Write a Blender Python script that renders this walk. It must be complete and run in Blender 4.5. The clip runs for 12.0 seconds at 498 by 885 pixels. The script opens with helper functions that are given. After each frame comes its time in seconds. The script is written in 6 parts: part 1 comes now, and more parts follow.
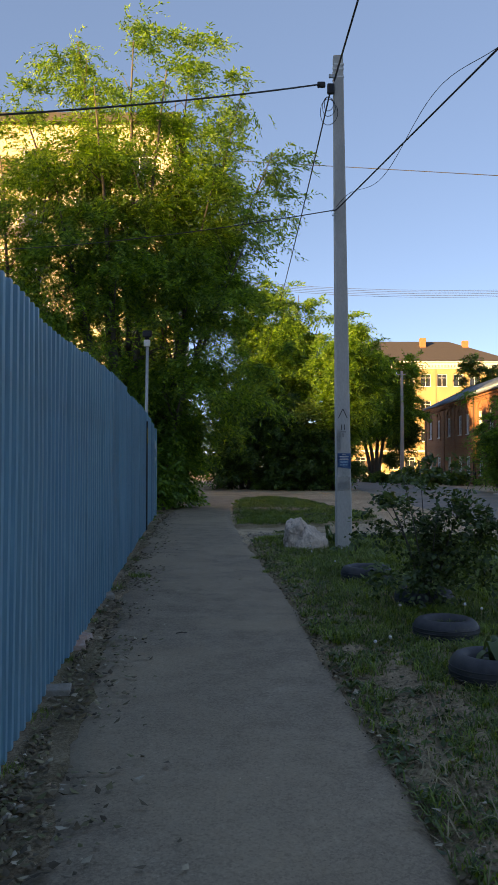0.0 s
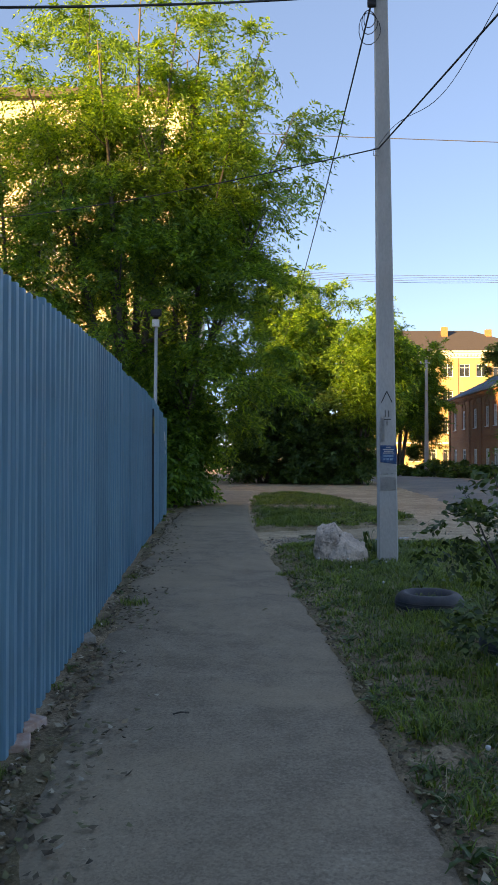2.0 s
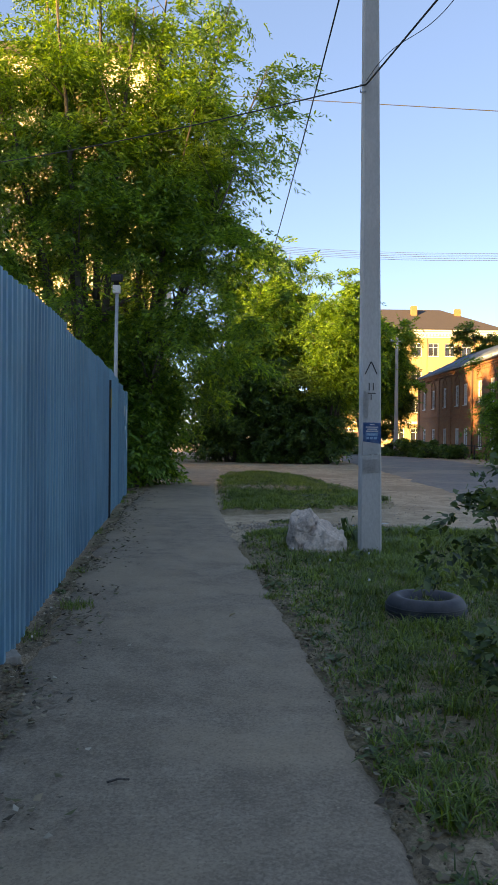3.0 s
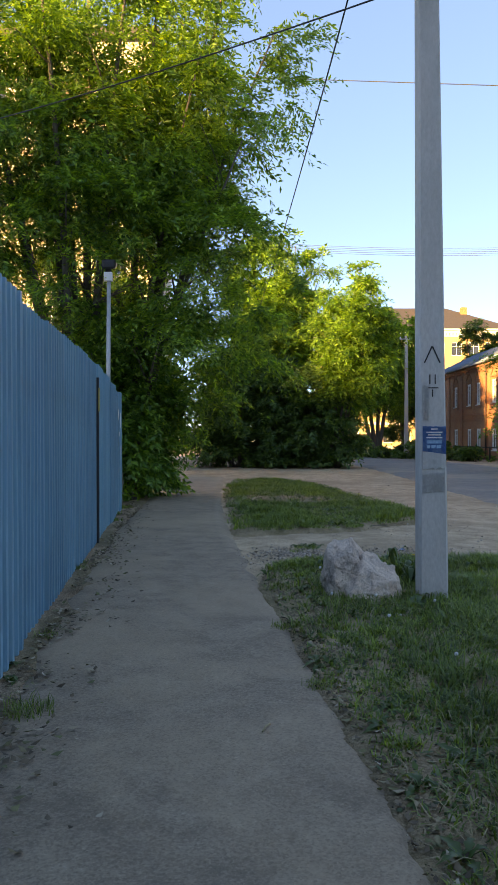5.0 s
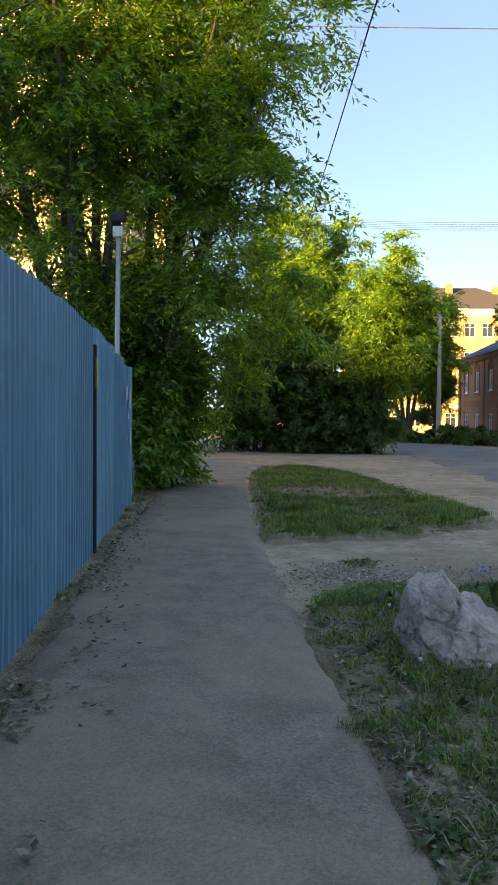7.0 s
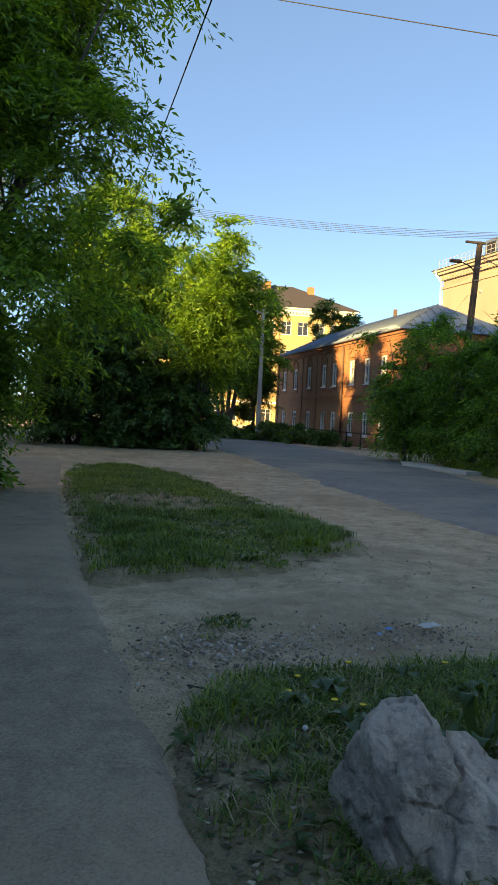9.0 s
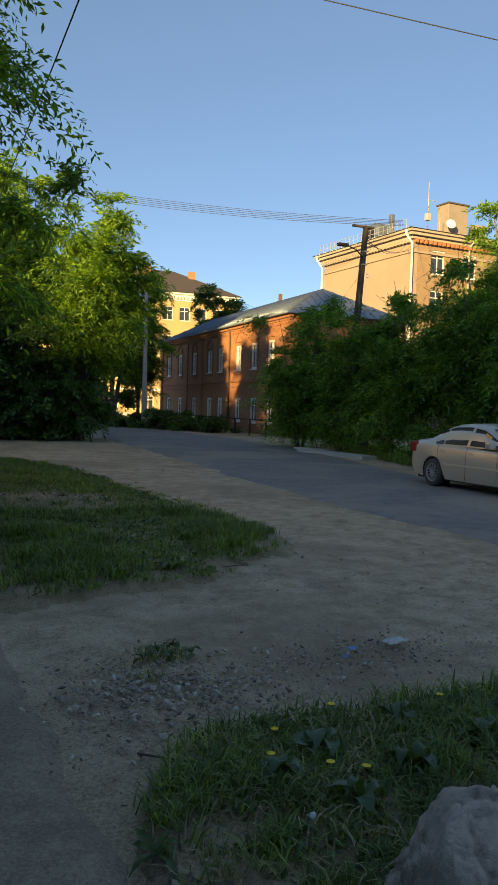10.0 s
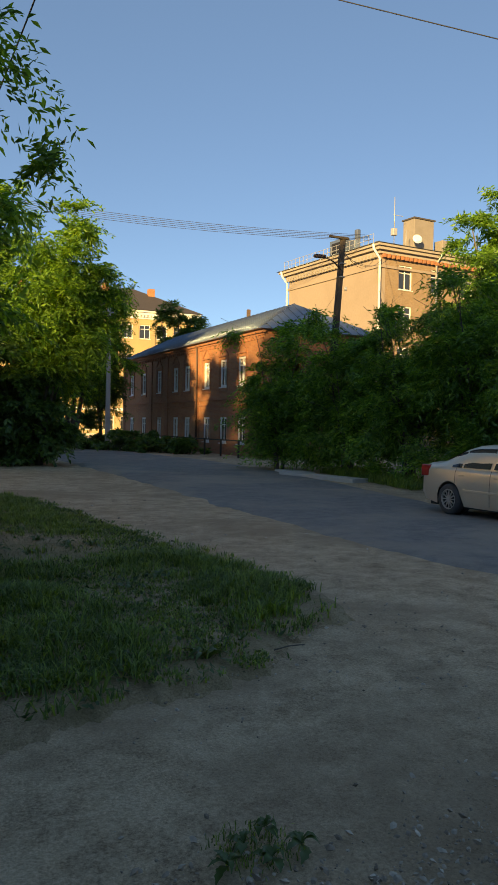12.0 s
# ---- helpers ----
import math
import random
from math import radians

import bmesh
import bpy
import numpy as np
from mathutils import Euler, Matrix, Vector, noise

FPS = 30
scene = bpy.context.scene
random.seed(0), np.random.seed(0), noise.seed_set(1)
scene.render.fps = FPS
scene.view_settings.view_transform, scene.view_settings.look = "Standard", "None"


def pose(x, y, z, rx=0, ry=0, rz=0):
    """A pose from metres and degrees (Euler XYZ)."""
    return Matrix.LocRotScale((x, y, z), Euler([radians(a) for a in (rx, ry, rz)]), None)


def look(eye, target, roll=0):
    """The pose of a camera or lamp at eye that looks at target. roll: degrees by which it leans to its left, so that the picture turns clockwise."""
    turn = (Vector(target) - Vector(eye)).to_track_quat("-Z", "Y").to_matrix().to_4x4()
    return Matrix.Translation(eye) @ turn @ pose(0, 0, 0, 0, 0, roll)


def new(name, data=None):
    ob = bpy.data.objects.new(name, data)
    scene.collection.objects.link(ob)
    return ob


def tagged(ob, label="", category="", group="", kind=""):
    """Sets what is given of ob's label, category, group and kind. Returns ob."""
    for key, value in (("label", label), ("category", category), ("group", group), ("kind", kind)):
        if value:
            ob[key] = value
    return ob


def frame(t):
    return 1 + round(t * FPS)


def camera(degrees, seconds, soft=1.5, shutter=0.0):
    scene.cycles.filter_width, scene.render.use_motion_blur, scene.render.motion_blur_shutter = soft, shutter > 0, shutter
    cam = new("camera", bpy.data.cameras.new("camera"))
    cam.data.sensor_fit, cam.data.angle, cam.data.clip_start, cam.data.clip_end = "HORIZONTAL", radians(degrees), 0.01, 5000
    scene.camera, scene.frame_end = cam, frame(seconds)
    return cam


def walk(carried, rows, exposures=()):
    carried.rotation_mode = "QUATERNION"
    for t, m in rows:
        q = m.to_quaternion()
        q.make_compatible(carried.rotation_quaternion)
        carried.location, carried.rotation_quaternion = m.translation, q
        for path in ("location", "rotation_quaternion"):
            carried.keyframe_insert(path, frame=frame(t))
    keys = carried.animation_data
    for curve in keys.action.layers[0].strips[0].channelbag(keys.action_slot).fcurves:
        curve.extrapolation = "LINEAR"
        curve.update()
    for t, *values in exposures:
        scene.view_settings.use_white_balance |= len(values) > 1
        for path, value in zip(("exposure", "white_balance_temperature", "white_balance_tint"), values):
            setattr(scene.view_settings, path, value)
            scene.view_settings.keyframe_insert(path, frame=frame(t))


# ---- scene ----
cam = camera(35.8, 12.0)
METRES, EYE, TILT, LEAN, TURN = 13.86, 1.65, -2.2, 0.0, 0.0
ROWS = [
    (0.0, 0.0, 0.0, 0.0, -0.0, 3.89, -0.02),
    (0.5, -0.0003, 0.0405, 0.0018, 1.21, 3.29, -0.14),
    (1.0, -0.0015, 0.0807, 0.0055, 1.63, 2.95, -0.34),
    (1.5, -0.0029, 0.1243, 0.0078, 1.85, 3.19, 0.01),
    (2.0, -0.0068, 0.1642, 0.009, 1.24, 3.3, -0.03),
    (2.5, -0.0082, 0.2104, 0.0091, 0.23, 2.52, -0.17),
    (3.0, -0.008, 0.2539, 0.0119, -1.22, 1.67, -0.5),
    (5.0, -0.0193, 0.4165, 0.0229, -1.06, 1.85, 0.1),
    (5.5, -0.0207, 0.4607, 0.0244, -0.19, 1.87, -0.03),
    (6.0, -0.0246, 0.5056, 0.0257, 0.58, 1.29, -0.23),
    (6.5, -0.0267, 0.5458, 0.0289, 0.67, 0.46, -0.44),
    (8.5, -0.0369, 0.7212, 0.0412, -4.71, 0.72, -2.18),
    (9.0, -0.0398, 0.7638, 0.0455, -13.37, 0.13, -2.08),
    (9.5, -0.0417, 0.8035, 0.0465, -19.6, -0.19, -1.08),
    (10.0, -0.0494, 0.842, 0.0487, -22.2, -0.67, -0.84),
    (10.5, -0.0553, 0.8777, 0.0542, -23.28, -0.58, 0.02),
    (11.0, -0.0531, 0.9189, 0.0562, -23.01, 0.04, 0.56),
    (11.5, -0.0521, 0.9579, 0.0578, -23.04, 0.6, 0.18),
    (12.0, -0.0462, 0.9941, 0.0589, -25.35, 0.7, -0.05),
]
EXPOSURES = [(t, e, 8600 if t < 7 else 7850, 20 if t < 7 else 9) for t, e in ((0.0, 1.86), (1.0, 2.1), (2.5, 2.3), (4.0, 2.45), (5.5, 2.6), (6.5, 2.65), (8.5, 2.35), (9.2, 1.85), (10.0, 1.52), (12.0, 1.36))]
walk(cam, [(t, pose(0, 0, EYE, TILT, LEAN, TURN) @ pose(METRES * x, METRES * y, METRES * z, 90 + pitch, roll, yaw)) for t, x, y, z, yaw, pitch, roll in ROWS], EXPOSURES)

# ---- light ----
SUN_ELEV, SUN_AZ = radians(9.5), radians(-45.0)      # low evening sun behind the walker, to the left
world = bpy.data.worlds.new("world")
scene.world = world
world.use_nodes = True
wn = world.node_tree.nodes
sky = wn.new("ShaderNodeTexSky")
sky.sky_type, sky.sun_disc = "NISHITA", False
sky.sun_elevation, sky.sun_rotation = SUN_ELEV, math.pi - SUN_AZ
sky.air_density, sky.dust_density, sky.ozone_density, sky.altitude = 0.65, 0.15, 2.0, 1200
wn["Background"].inputs["Strength"].default_value = 0.11
haze = wn.new("ShaderNodeMix")                       # thin even haze that softens the sky from horizon to zenith
haze.data_type = "RGBA"
haze.inputs[0].default_value = 0.5
haze.inputs[7].default_value = (0.52, 0.96, 1.80, 1)
world.node_tree.links.new(sky.outputs["Color"], haze.inputs[6])
world.node_tree.links.new(haze.outputs[2], wn["Background"].inputs["Color"])
sun_data = bpy.data.lights.new("sun", "SUN")
sun_data.energy, sun_data.angle, sun_data.color = 5.0, radians(1.2), (1.0, 0.70, 0.30)
sun = new("sun", sun_data)
sun_from = Vector((math.sin(SUN_AZ) * math.cos(SUN_ELEV), -math.cos(SUN_AZ) * math.cos(SUN_ELEV), math.sin(SUN_ELEV)))
sun.matrix_world = look(sun_from * 100, (0, 0, 0))

# ---- materials ----
def mat(name, build, rough=0.8, metal=0.0, spec=0.5):
    m = bpy.data.materials.new(name)
    m.use_nodes = True
    nt = m.node_tree
    b = nt.nodes["Principled BSDF"]
    b.inputs["Roughness"].default_value = rough
    b.inputs["Metallic"].default_value = metal
    b.inputs["Specular IOR Level"].default_value = spec
    if isinstance(build, tuple):
        b.inputs["Base Color"].default_value = (*build, 1)
    else:
        build(nt, b)
    return m


def N(nt, kind, **kw):
    n = nt.nodes.new("ShaderNode" + kind)
    for k, v in kw.items():
        if k in n.inputs:
            n.inputs[k].default_value = v
    return n


def coords(nt, scale=1.0, obj=True, squash=(1, 1, 1)):
    tc = nt.nodes.new("ShaderNodeTexCoord")
    mp = nt.nodes.new("ShaderNodeMapping")
    mp.inputs["Scale"].default_value = tuple(scale * s for s in squash)
    nt.links.new(tc.outputs["Object" if obj else "Generated"], mp.inputs["Vector"])
    return mp.outputs["Vector"]


def noise_tex(nt, vec, scale, detail=6.0, rough=0.6, dist=0.0):
    n = N(nt, "TexNoise", Scale=scale, Detail=detail, Roughness=rough, Distortion=dist)
    nt.links.new(vec, n.inputs["Vector"])
    return n.outputs["Fac"]


def ramp(nt, fac, stops, mode="LINEAR"):
    r = nt.nodes.new("ShaderNodeValToRGB")
    r.color_ramp.interpolation = mode
    el = r.color_ramp.elements
    while len(el) < len(stops):
        el.new(0.5)
    for e, (p, c) in zip(el, stops):
        e.position = p
        e.color = (*c, 1) if len(c) == 3 else c
    nt.links.new(fac, r.inputs["Fac"])
    return r.outputs["Color"]


def mixc(nt, fac, a, b, mode="MIX"):
    m = nt.nodes.new("ShaderNodeMix")
    m.data_type, m.blend_type = "RGBA", mode
    for sock, v in ((m.inputs[0], fac), (m.inputs[6], a), (m.inputs[7], b)):
        if isinstance(v, (int, float)):
            sock.default_value = v
        elif isinstance(v, tuple):
            sock.default_value = (*v, 1)
        else:
            nt.links.new(v, sock)
    return m.outputs[2]


def bump(nt, b, height, strength=0.4, dist=0.02):
    n = N(nt, "Bump", Strength=strength, Distance=dist)
    nt.links.new(height, n.inputs["Height"])
    nt.links.new(n.outputs["Normal"], b.inputs["Normal"])


def two_scale(c_lo, c_hi, c_stain, fine=40.0, coarse=1.3, bump_s=0.4, bump_d=0.01, stain=(0.45, 0.7), squash=(1, 1, 1)):
    """Colour that varies at a fine and at a coarse scale, with stains and relief."""
    def build(nt, b):
        v = coords(nt, 1.0, True, squash)
        f = noise_tex(nt, v, fine, 8, 0.7)
        c = noise_tex(nt, v, coarse, 5, 0.6, 0.4)
        base = ramp(nt, f, [(0.3, c_lo), (0.7, c_hi)])
        mask = ramp(nt, c, [(stain[0], (0, 0, 0)), (stain[1], (1, 1, 1))])
        col = mixc(nt, mask, base, mixc(nt, 0.5, base, c_stain))
        nt.links.new(col, b.inputs["Base Color"])
        bump(nt, b, f, bump_s, bump_d)
    return build


def leaf_material(name, dark, light, trans=0.35):
    m = bpy.data.materials.new(name)
    m.use_nodes = True
    nt = m.node_tree
    b = nt.nodes["Principled BSDF"]
    b.inputs["Roughness"].default_value = 0.42
    b.inputs["Specular IOR Level"].default_value = 0.5
    g = nt.nodes.new("ShaderNodeNewGeometry")
    v = coords(nt, 1.0)
    c = noise_tex(nt, v, 1.6, 3)
    mid = tuple((p + q) / 2 for p, q in zip(dark, light))
    col = ramp(nt, g.outputs["Random Per Island"], [(0.0, tuple(0.55 * p for p in dark)), (0.35, dark), (0.7, mid), (1.0, tuple(1.15 * p for p in light))])
    col = mixc(nt, 0.8, col, ramp(nt, c, [(0.32, (0.55, 0.6, 0.65)), (0.5, (1, 1, 1)), (0.68, (1.3, 1.25, 1.0))]), "MULTIPLY")
    nt.links.new(col, b.inputs["Base Color"])
    t = nt.nodes.new("ShaderNodeBsdfTranslucent")
    tcol = mixc(nt, 1.0, col, (1.95, 1.55, 0.35), "MULTIPLY")
    nt.links.new(tcol, t.inputs["Color"])
    mx = nt.nodes.new("ShaderNodeMixShader")
    mx.inputs[0].default_value = trans
    nt.links.new(b.outputs[0], mx.inputs[1])
    nt.links.new(t.outputs[0], mx.inputs[2])
    nt.links.new(mx.outputs[0], nt.nodes["Material Output"].inputs["Surface"])
    return m


def ground_build(stops, stain, strength, dist):
    """Bare ground or worn asphalt: colour at three scales, pale grit, stains and relief."""
    def build(nt, b):
        v = coords(nt)
        big = noise_tex(nt, v, 0.35, 6, 0.62, 0.6)
        mid = noise_tex(nt, v, 3.2, 9, 0.72, 0.3)
        fine = noise_tex(nt, v, 48.0, 6, 0.75)
        grit = N(nt, "TexVoronoi", Scale=95.0)
        nt.links.new(v, grit.inputs["Vector"])
        mx = nt.nodes.new("ShaderNodeMath")
        mx.operation = "MULTIPLY_ADD"
        nt.links.new(fine, mx.inputs[0])
        mx.inputs[1].default_value = 0.55
        half = nt.nodes.new("ShaderNodeMath")
        half.operation = "MULTIPLY"
        nt.links.new(mid, half.inputs[0])
        half.inputs[1].default_value = 0.5
        nt.links.new(half.outputs[0], mx.inputs[2])
        col = ramp(nt, mx.outputs[0], [(0.52 + (p - 0.5) * 0.42, c) for p, c in stops])
        mask = ramp(nt, big, [(0.46, (0, 0, 0)), (0.62, (1, 1, 1))])
        col = mixc(nt, mask, col, mixc(nt, 0.75, col, stain))
        speck = ramp(nt, grit.outputs["Color"], [(0.0, (0.70, 0.70, 0.70)), (0.5, (1.0, 1.0, 1.0)), (0.93, (1.12, 1.11, 1.10)), (1.0, (1.7, 1.68, 1.64))])
        col = mixc(nt, 0.8, col, speck, "MULTIPLY")
        nt.links.new(col, b.inputs["Base Color"])
        bump(nt, b, mx.outputs[0], strength, dist)
    return build


def rock_build(nt, b):
    """Pinkish-grey broken stone with dark pits and veins."""
    v = coords(nt)
    big = noise_tex(nt, v, 3.0, 8, 0.65, 0.8)
    mid = noise_tex(nt, v, 11.0, 8, 0.75, 0.3)
    fine = noise_tex(nt, v, 55.0, 8, 0.75)
    col = ramp(nt, big, [(0.32, (0.34, 0.27, 0.23)), (0.43, (0.62, 0.50, 0.41)), (0.55, (0.85, 0.69, 0.56)), (0.68, (0.68, 0.57, 0.48))])
    pits = ramp(nt, mid, [(0.34, (0.42, 0.40, 0.39)), (0.44, (1.0, 1.0, 1.0)), (0.75, (1.2, 1.18, 1.15))])
    col = mixc(nt, 0.6, col, pits, "MULTIPLY")
    col = mixc(nt, 0.6, col, ramp(nt, fine, [(0.3, (0.8, 0.78, 0.76)), (0.7, (1.2, 1.2, 1.2))]), "MULTIPLY")
    nt.links.new(col, b.inputs["Base Color"])
    s1 = nt.nodes.new("ShaderNodeMath")
    s1.operation = "MULTIPLY_ADD"
    nt.links.new(fine, s1.inputs[0])
    s1.inputs[1].default_value = 0.35
    nt.links.new(mid, s1.inputs[2])
    bump(nt, b, s1.outputs[0], 1.0, 0.05)


def pane_build(nt, b):
    b.inputs["Base Color"].default_value = (0.9, 0.95, 0.95, 1)
    b.inputs["Transmission Weight"].default_value = 1.0
    b.inputs["IOR"].default_value = 1.3


def sheet_build(nt, b):
    """Blue coated steel: rain streaks, chalky patches, and a tone that differs a little from sheet to sheet."""
    two_scale((0.13, 0.325, 0.445), (0.185, 0.41, 0.52), (0.28, 0.45, 0.52), 7, 1.1, 0.06, 0.004, (0.42, 0.75), (1, 2.5, 0.12))(nt, b)
    col = b.inputs["Base Color"].links[0].from_socket
    info = nt.nodes.new("ShaderNodeObjectInfo")
    col = mixc(nt, 1.0, col, ramp(nt, info.outputs["Random"], [(0.0, (0.82, 0.84, 0.86)), (0.5, (1.0, 1.0, 1.0)), (1.0, (1.14, 1.12, 1.08))]), "MULTIPLY")
    streak = noise_tex(nt, coords(nt, 1.0, True, (9, 9, 0.35)), 5.0, 6, 0.7)
    col = mixc(nt, 0.6, col, ramp(nt, streak, [(0.32, (0.72, 0.74, 0.76)), (0.5, (1, 1, 1)), (0.70, (1.22, 1.2, 1.18))]), "MULTIPLY")
    nt.links.new(col, b.inputs["Base Color"])


M = {}
M["dirt"] = mat("dirt", ground_build([(0.28, (0.259, 0.180, 0.109)), (0.45, (0.440, 0.325, 0.206)), (0.62, (0.561, 0.425, 0.277)), (0.8, (0.660, 0.520, 0.353))], (0.319, 0.225, 0.139), 0.9, 0.03), 0.95)
M["asphalt_path"] = mat("asphalt_path", ground_build([(0.30, (0.198, 0.153, 0.106)), (0.5, (0.270, 0.210, 0.147)), (0.72, (0.341, 0.270, 0.189)), (0.8, (0.396, 0.320, 0.235))], (0.396, 0.300, 0.197), 0.6, 0.008), 0.9)
M["asphalt_road"] = mat("asphalt_road", ground_build([(0.30, (0.140, 0.132, 0.123)), (0.5, (0.192, 0.180, 0.167)), (0.72, (0.244, 0.225, 0.201))], (0.322, 0.270, 0.209), 0.4, 0.006), 0.85)
M["soil_grass"] = mat("soil_grass", ground_build([(0.28, (0.150, 0.105, 0.060)), (0.45, (0.300, 0.215, 0.130)), (0.62, (0.430, 0.320, 0.200)), (0.8, (0.560, 0.430, 0.280))], (0.240, 0.195, 0.090), 1.0, 0.03), 0.95)
M["grass"] = leaf_material("grass", (0.088, 0.165, 0.040), (0.215, 0.325, 0.085), 0.45)
M["leaf_poplar"] = leaf_material("leaf_poplar", (0.095, 0.225, 0.045), (0.235, 0.405, 0.070), 0.52)
M["leaf_maple"] = leaf_material("leaf_maple", (0.082, 0.215, 0.048), (0.190, 0.370, 0.078), 0.50)
# darker leaf copy: shade on low and distant foliage is put into the colour
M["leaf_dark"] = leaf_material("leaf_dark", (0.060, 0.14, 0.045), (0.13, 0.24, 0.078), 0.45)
M["bark"] = mat("bark", two_scale((0.06, 0.05, 0.04), (0.16, 0.14, 0.12), (0.2, 0.18, 0.15), 30, 3, 0.8, 0.02, squash=(3, 3, 0.5)), 0.95)
M["fence_blue"] = mat("fence_blue", sheet_build, 0.34)
M["concrete"] = mat("concrete", two_scale((0.40, 0.385, 0.355), (0.52, 0.505, 0.475), (0.33, 0.315, 0.285), 40, 1.5, 0.4, 0.006, squash=(1, 1, 0.4)), 0.85)
M["wood_grey"] = mat("wood_grey", two_scale((0.035, 0.028, 0.023), (0.07, 0.057, 0.045), (0.04, 0.032, 0.026), 14, 2, 0.5, 0.01, squash=(4, 4, 0.2)), 0.9)
M["cable"] = mat("cable", (0.012, 0.012, 0.014), 0.6)
M["white_paint"] = mat("white_paint", two_scale((0.68, 0.68, 0.66), (0.8, 0.8, 0.78), (0.55, 0.54, 0.5), 20, 2, 0.15, 0.003), 0.6)
M["yellow_wall"] = mat("yellow_wall", two_scale((0.40, 0.29, 0.15), (0.45, 0.335, 0.185), (0.35, 0.26, 0.15), 8, 0.3, 0.1, 0.003), 0.9)
M["cream_wall"] = mat("cream_wall", two_scale((0.60, 0.52, 0.38), (0.70, 0.61, 0.46), (0.5, 0.43, 0.32), 6, 0.3, 0.1, 0.003), 0.9)
M["beige_wall"] = mat("beige_wall", two_scale((0.26, 0.215, 0.185), (0.31, 0.26, 0.22), (0.22, 0.18, 0.155), 6, 0.25, 0.2, 0.004), 0.9)
M["roof_metal"] = mat("roof_metal", two_scale((0.13, 0.18, 0.24), (0.20, 0.26, 0.33), (0.17, 0.16, 0.155), 4, 0.5, 0.1, 0.004), 0.34, 0.55)
M["roof_dark"] = mat("roof_dark", two_scale((0.045, 0.040, 0.040), (0.08, 0.07, 0.068), (0.06, 0.055, 0.05), 5, 0.4, 0.2, 0.01), 0.8)
M["glass"] = mat("glass", (0.03, 0.035, 0.04), 0.06, 0.0, 0.8)
M["car_paint"] = mat("car_paint", (0.62, 0.54, 0.43), 0.28, 0.35)
M["rubber"] = mat("rubber", two_scale((0.022, 0.024, 0.03), (0.05, 0.052, 0.06), (0.10, 0.096, 0.09), 18, 3, 0.3, 0.004), 0.6)
M["stone"] = mat("stone", rock_build, 0.9)
M["rust"] = mat("rust", two_scale((0.07, 0.045, 0.035), (0.13, 0.08, 0.06), (0.10, 0.09, 0.085), 12, 3, 0.4, 0.005), 0.85)
M["paper"] = mat("paper", two_scale((0.62, 0.62, 0.6), (0.75, 0.75, 0.72), (0.5, 0.5, 0.47), 30, 8, 0.2, 0.002), 0.8)
M["paper_old"] = mat("paper_old", two_scale((0.42, 0.41, 0.39), (0.62, 0.61, 0.58), (0.36, 0.35, 0.33), 40, 14, 0.2, 0.002), 0.9)
M["paper_yellow"] = mat("paper_yellow", two_scale((0.5, 0.38, 0.05), (0.6, 0.46, 0.08), (0.35, 0.3, 0.12), 30, 8, 0.2, 0.002), 0.8)
M["poster_blue"] = mat("poster_blue", two_scale((0.02, 0.09, 0.25), (0.04, 0.16, 0.38), (0.25, 0.4, 0.55), 20, 9, 0.2, 0.002), 0.5)
M["glassy_blue"] = mat("glassy_blue", two_scale((0.12, 0.3, 0.5), (0.3, 0.5, 0.65), (0.05, 0.2, 0.4), 60, 20, 0.1, 0.001), 0.5)
M["galv"] = mat("galv", two_scale((0.36, 0.37, 0.38), (0.48, 0.49, 0.5), (0.3, 0.28, 0.26), 20, 3, 0.1, 0.003), 0.5, 0.3)
M["stone_pale"] = mat("stone_pale", two_scale((0.22, 0.2, 0.17), (0.38, 0.35, 0.3), (0.15, 0.14, 0.11), 18, 4, 0.7, 0.02), 0.95)
M["curtain"] = mat("curtain", two_scale((0.55, 0.55, 0.53), (0.7, 0.7, 0.68), (0.4, 0.42, 0.42), 6, 1.5, 0.1, 0.005, squash=(3, 3, 0.3)), 0.9)
M["plaster"] = mat("plaster", two_scale((0.28, 0.25, 0.225), (0.35, 0.32, 0.285), (0.24, 0.21, 0.19), 8, 0.6, 0.2, 0.004), 0.9)
M["plaster_grey"] = mat("plaster_grey", two_scale((0.20, 0.18, 0.165), (0.26, 0.235, 0.21), (0.16, 0.145, 0.13), 8, 0.8, 0.3, 0.006), 0.9)


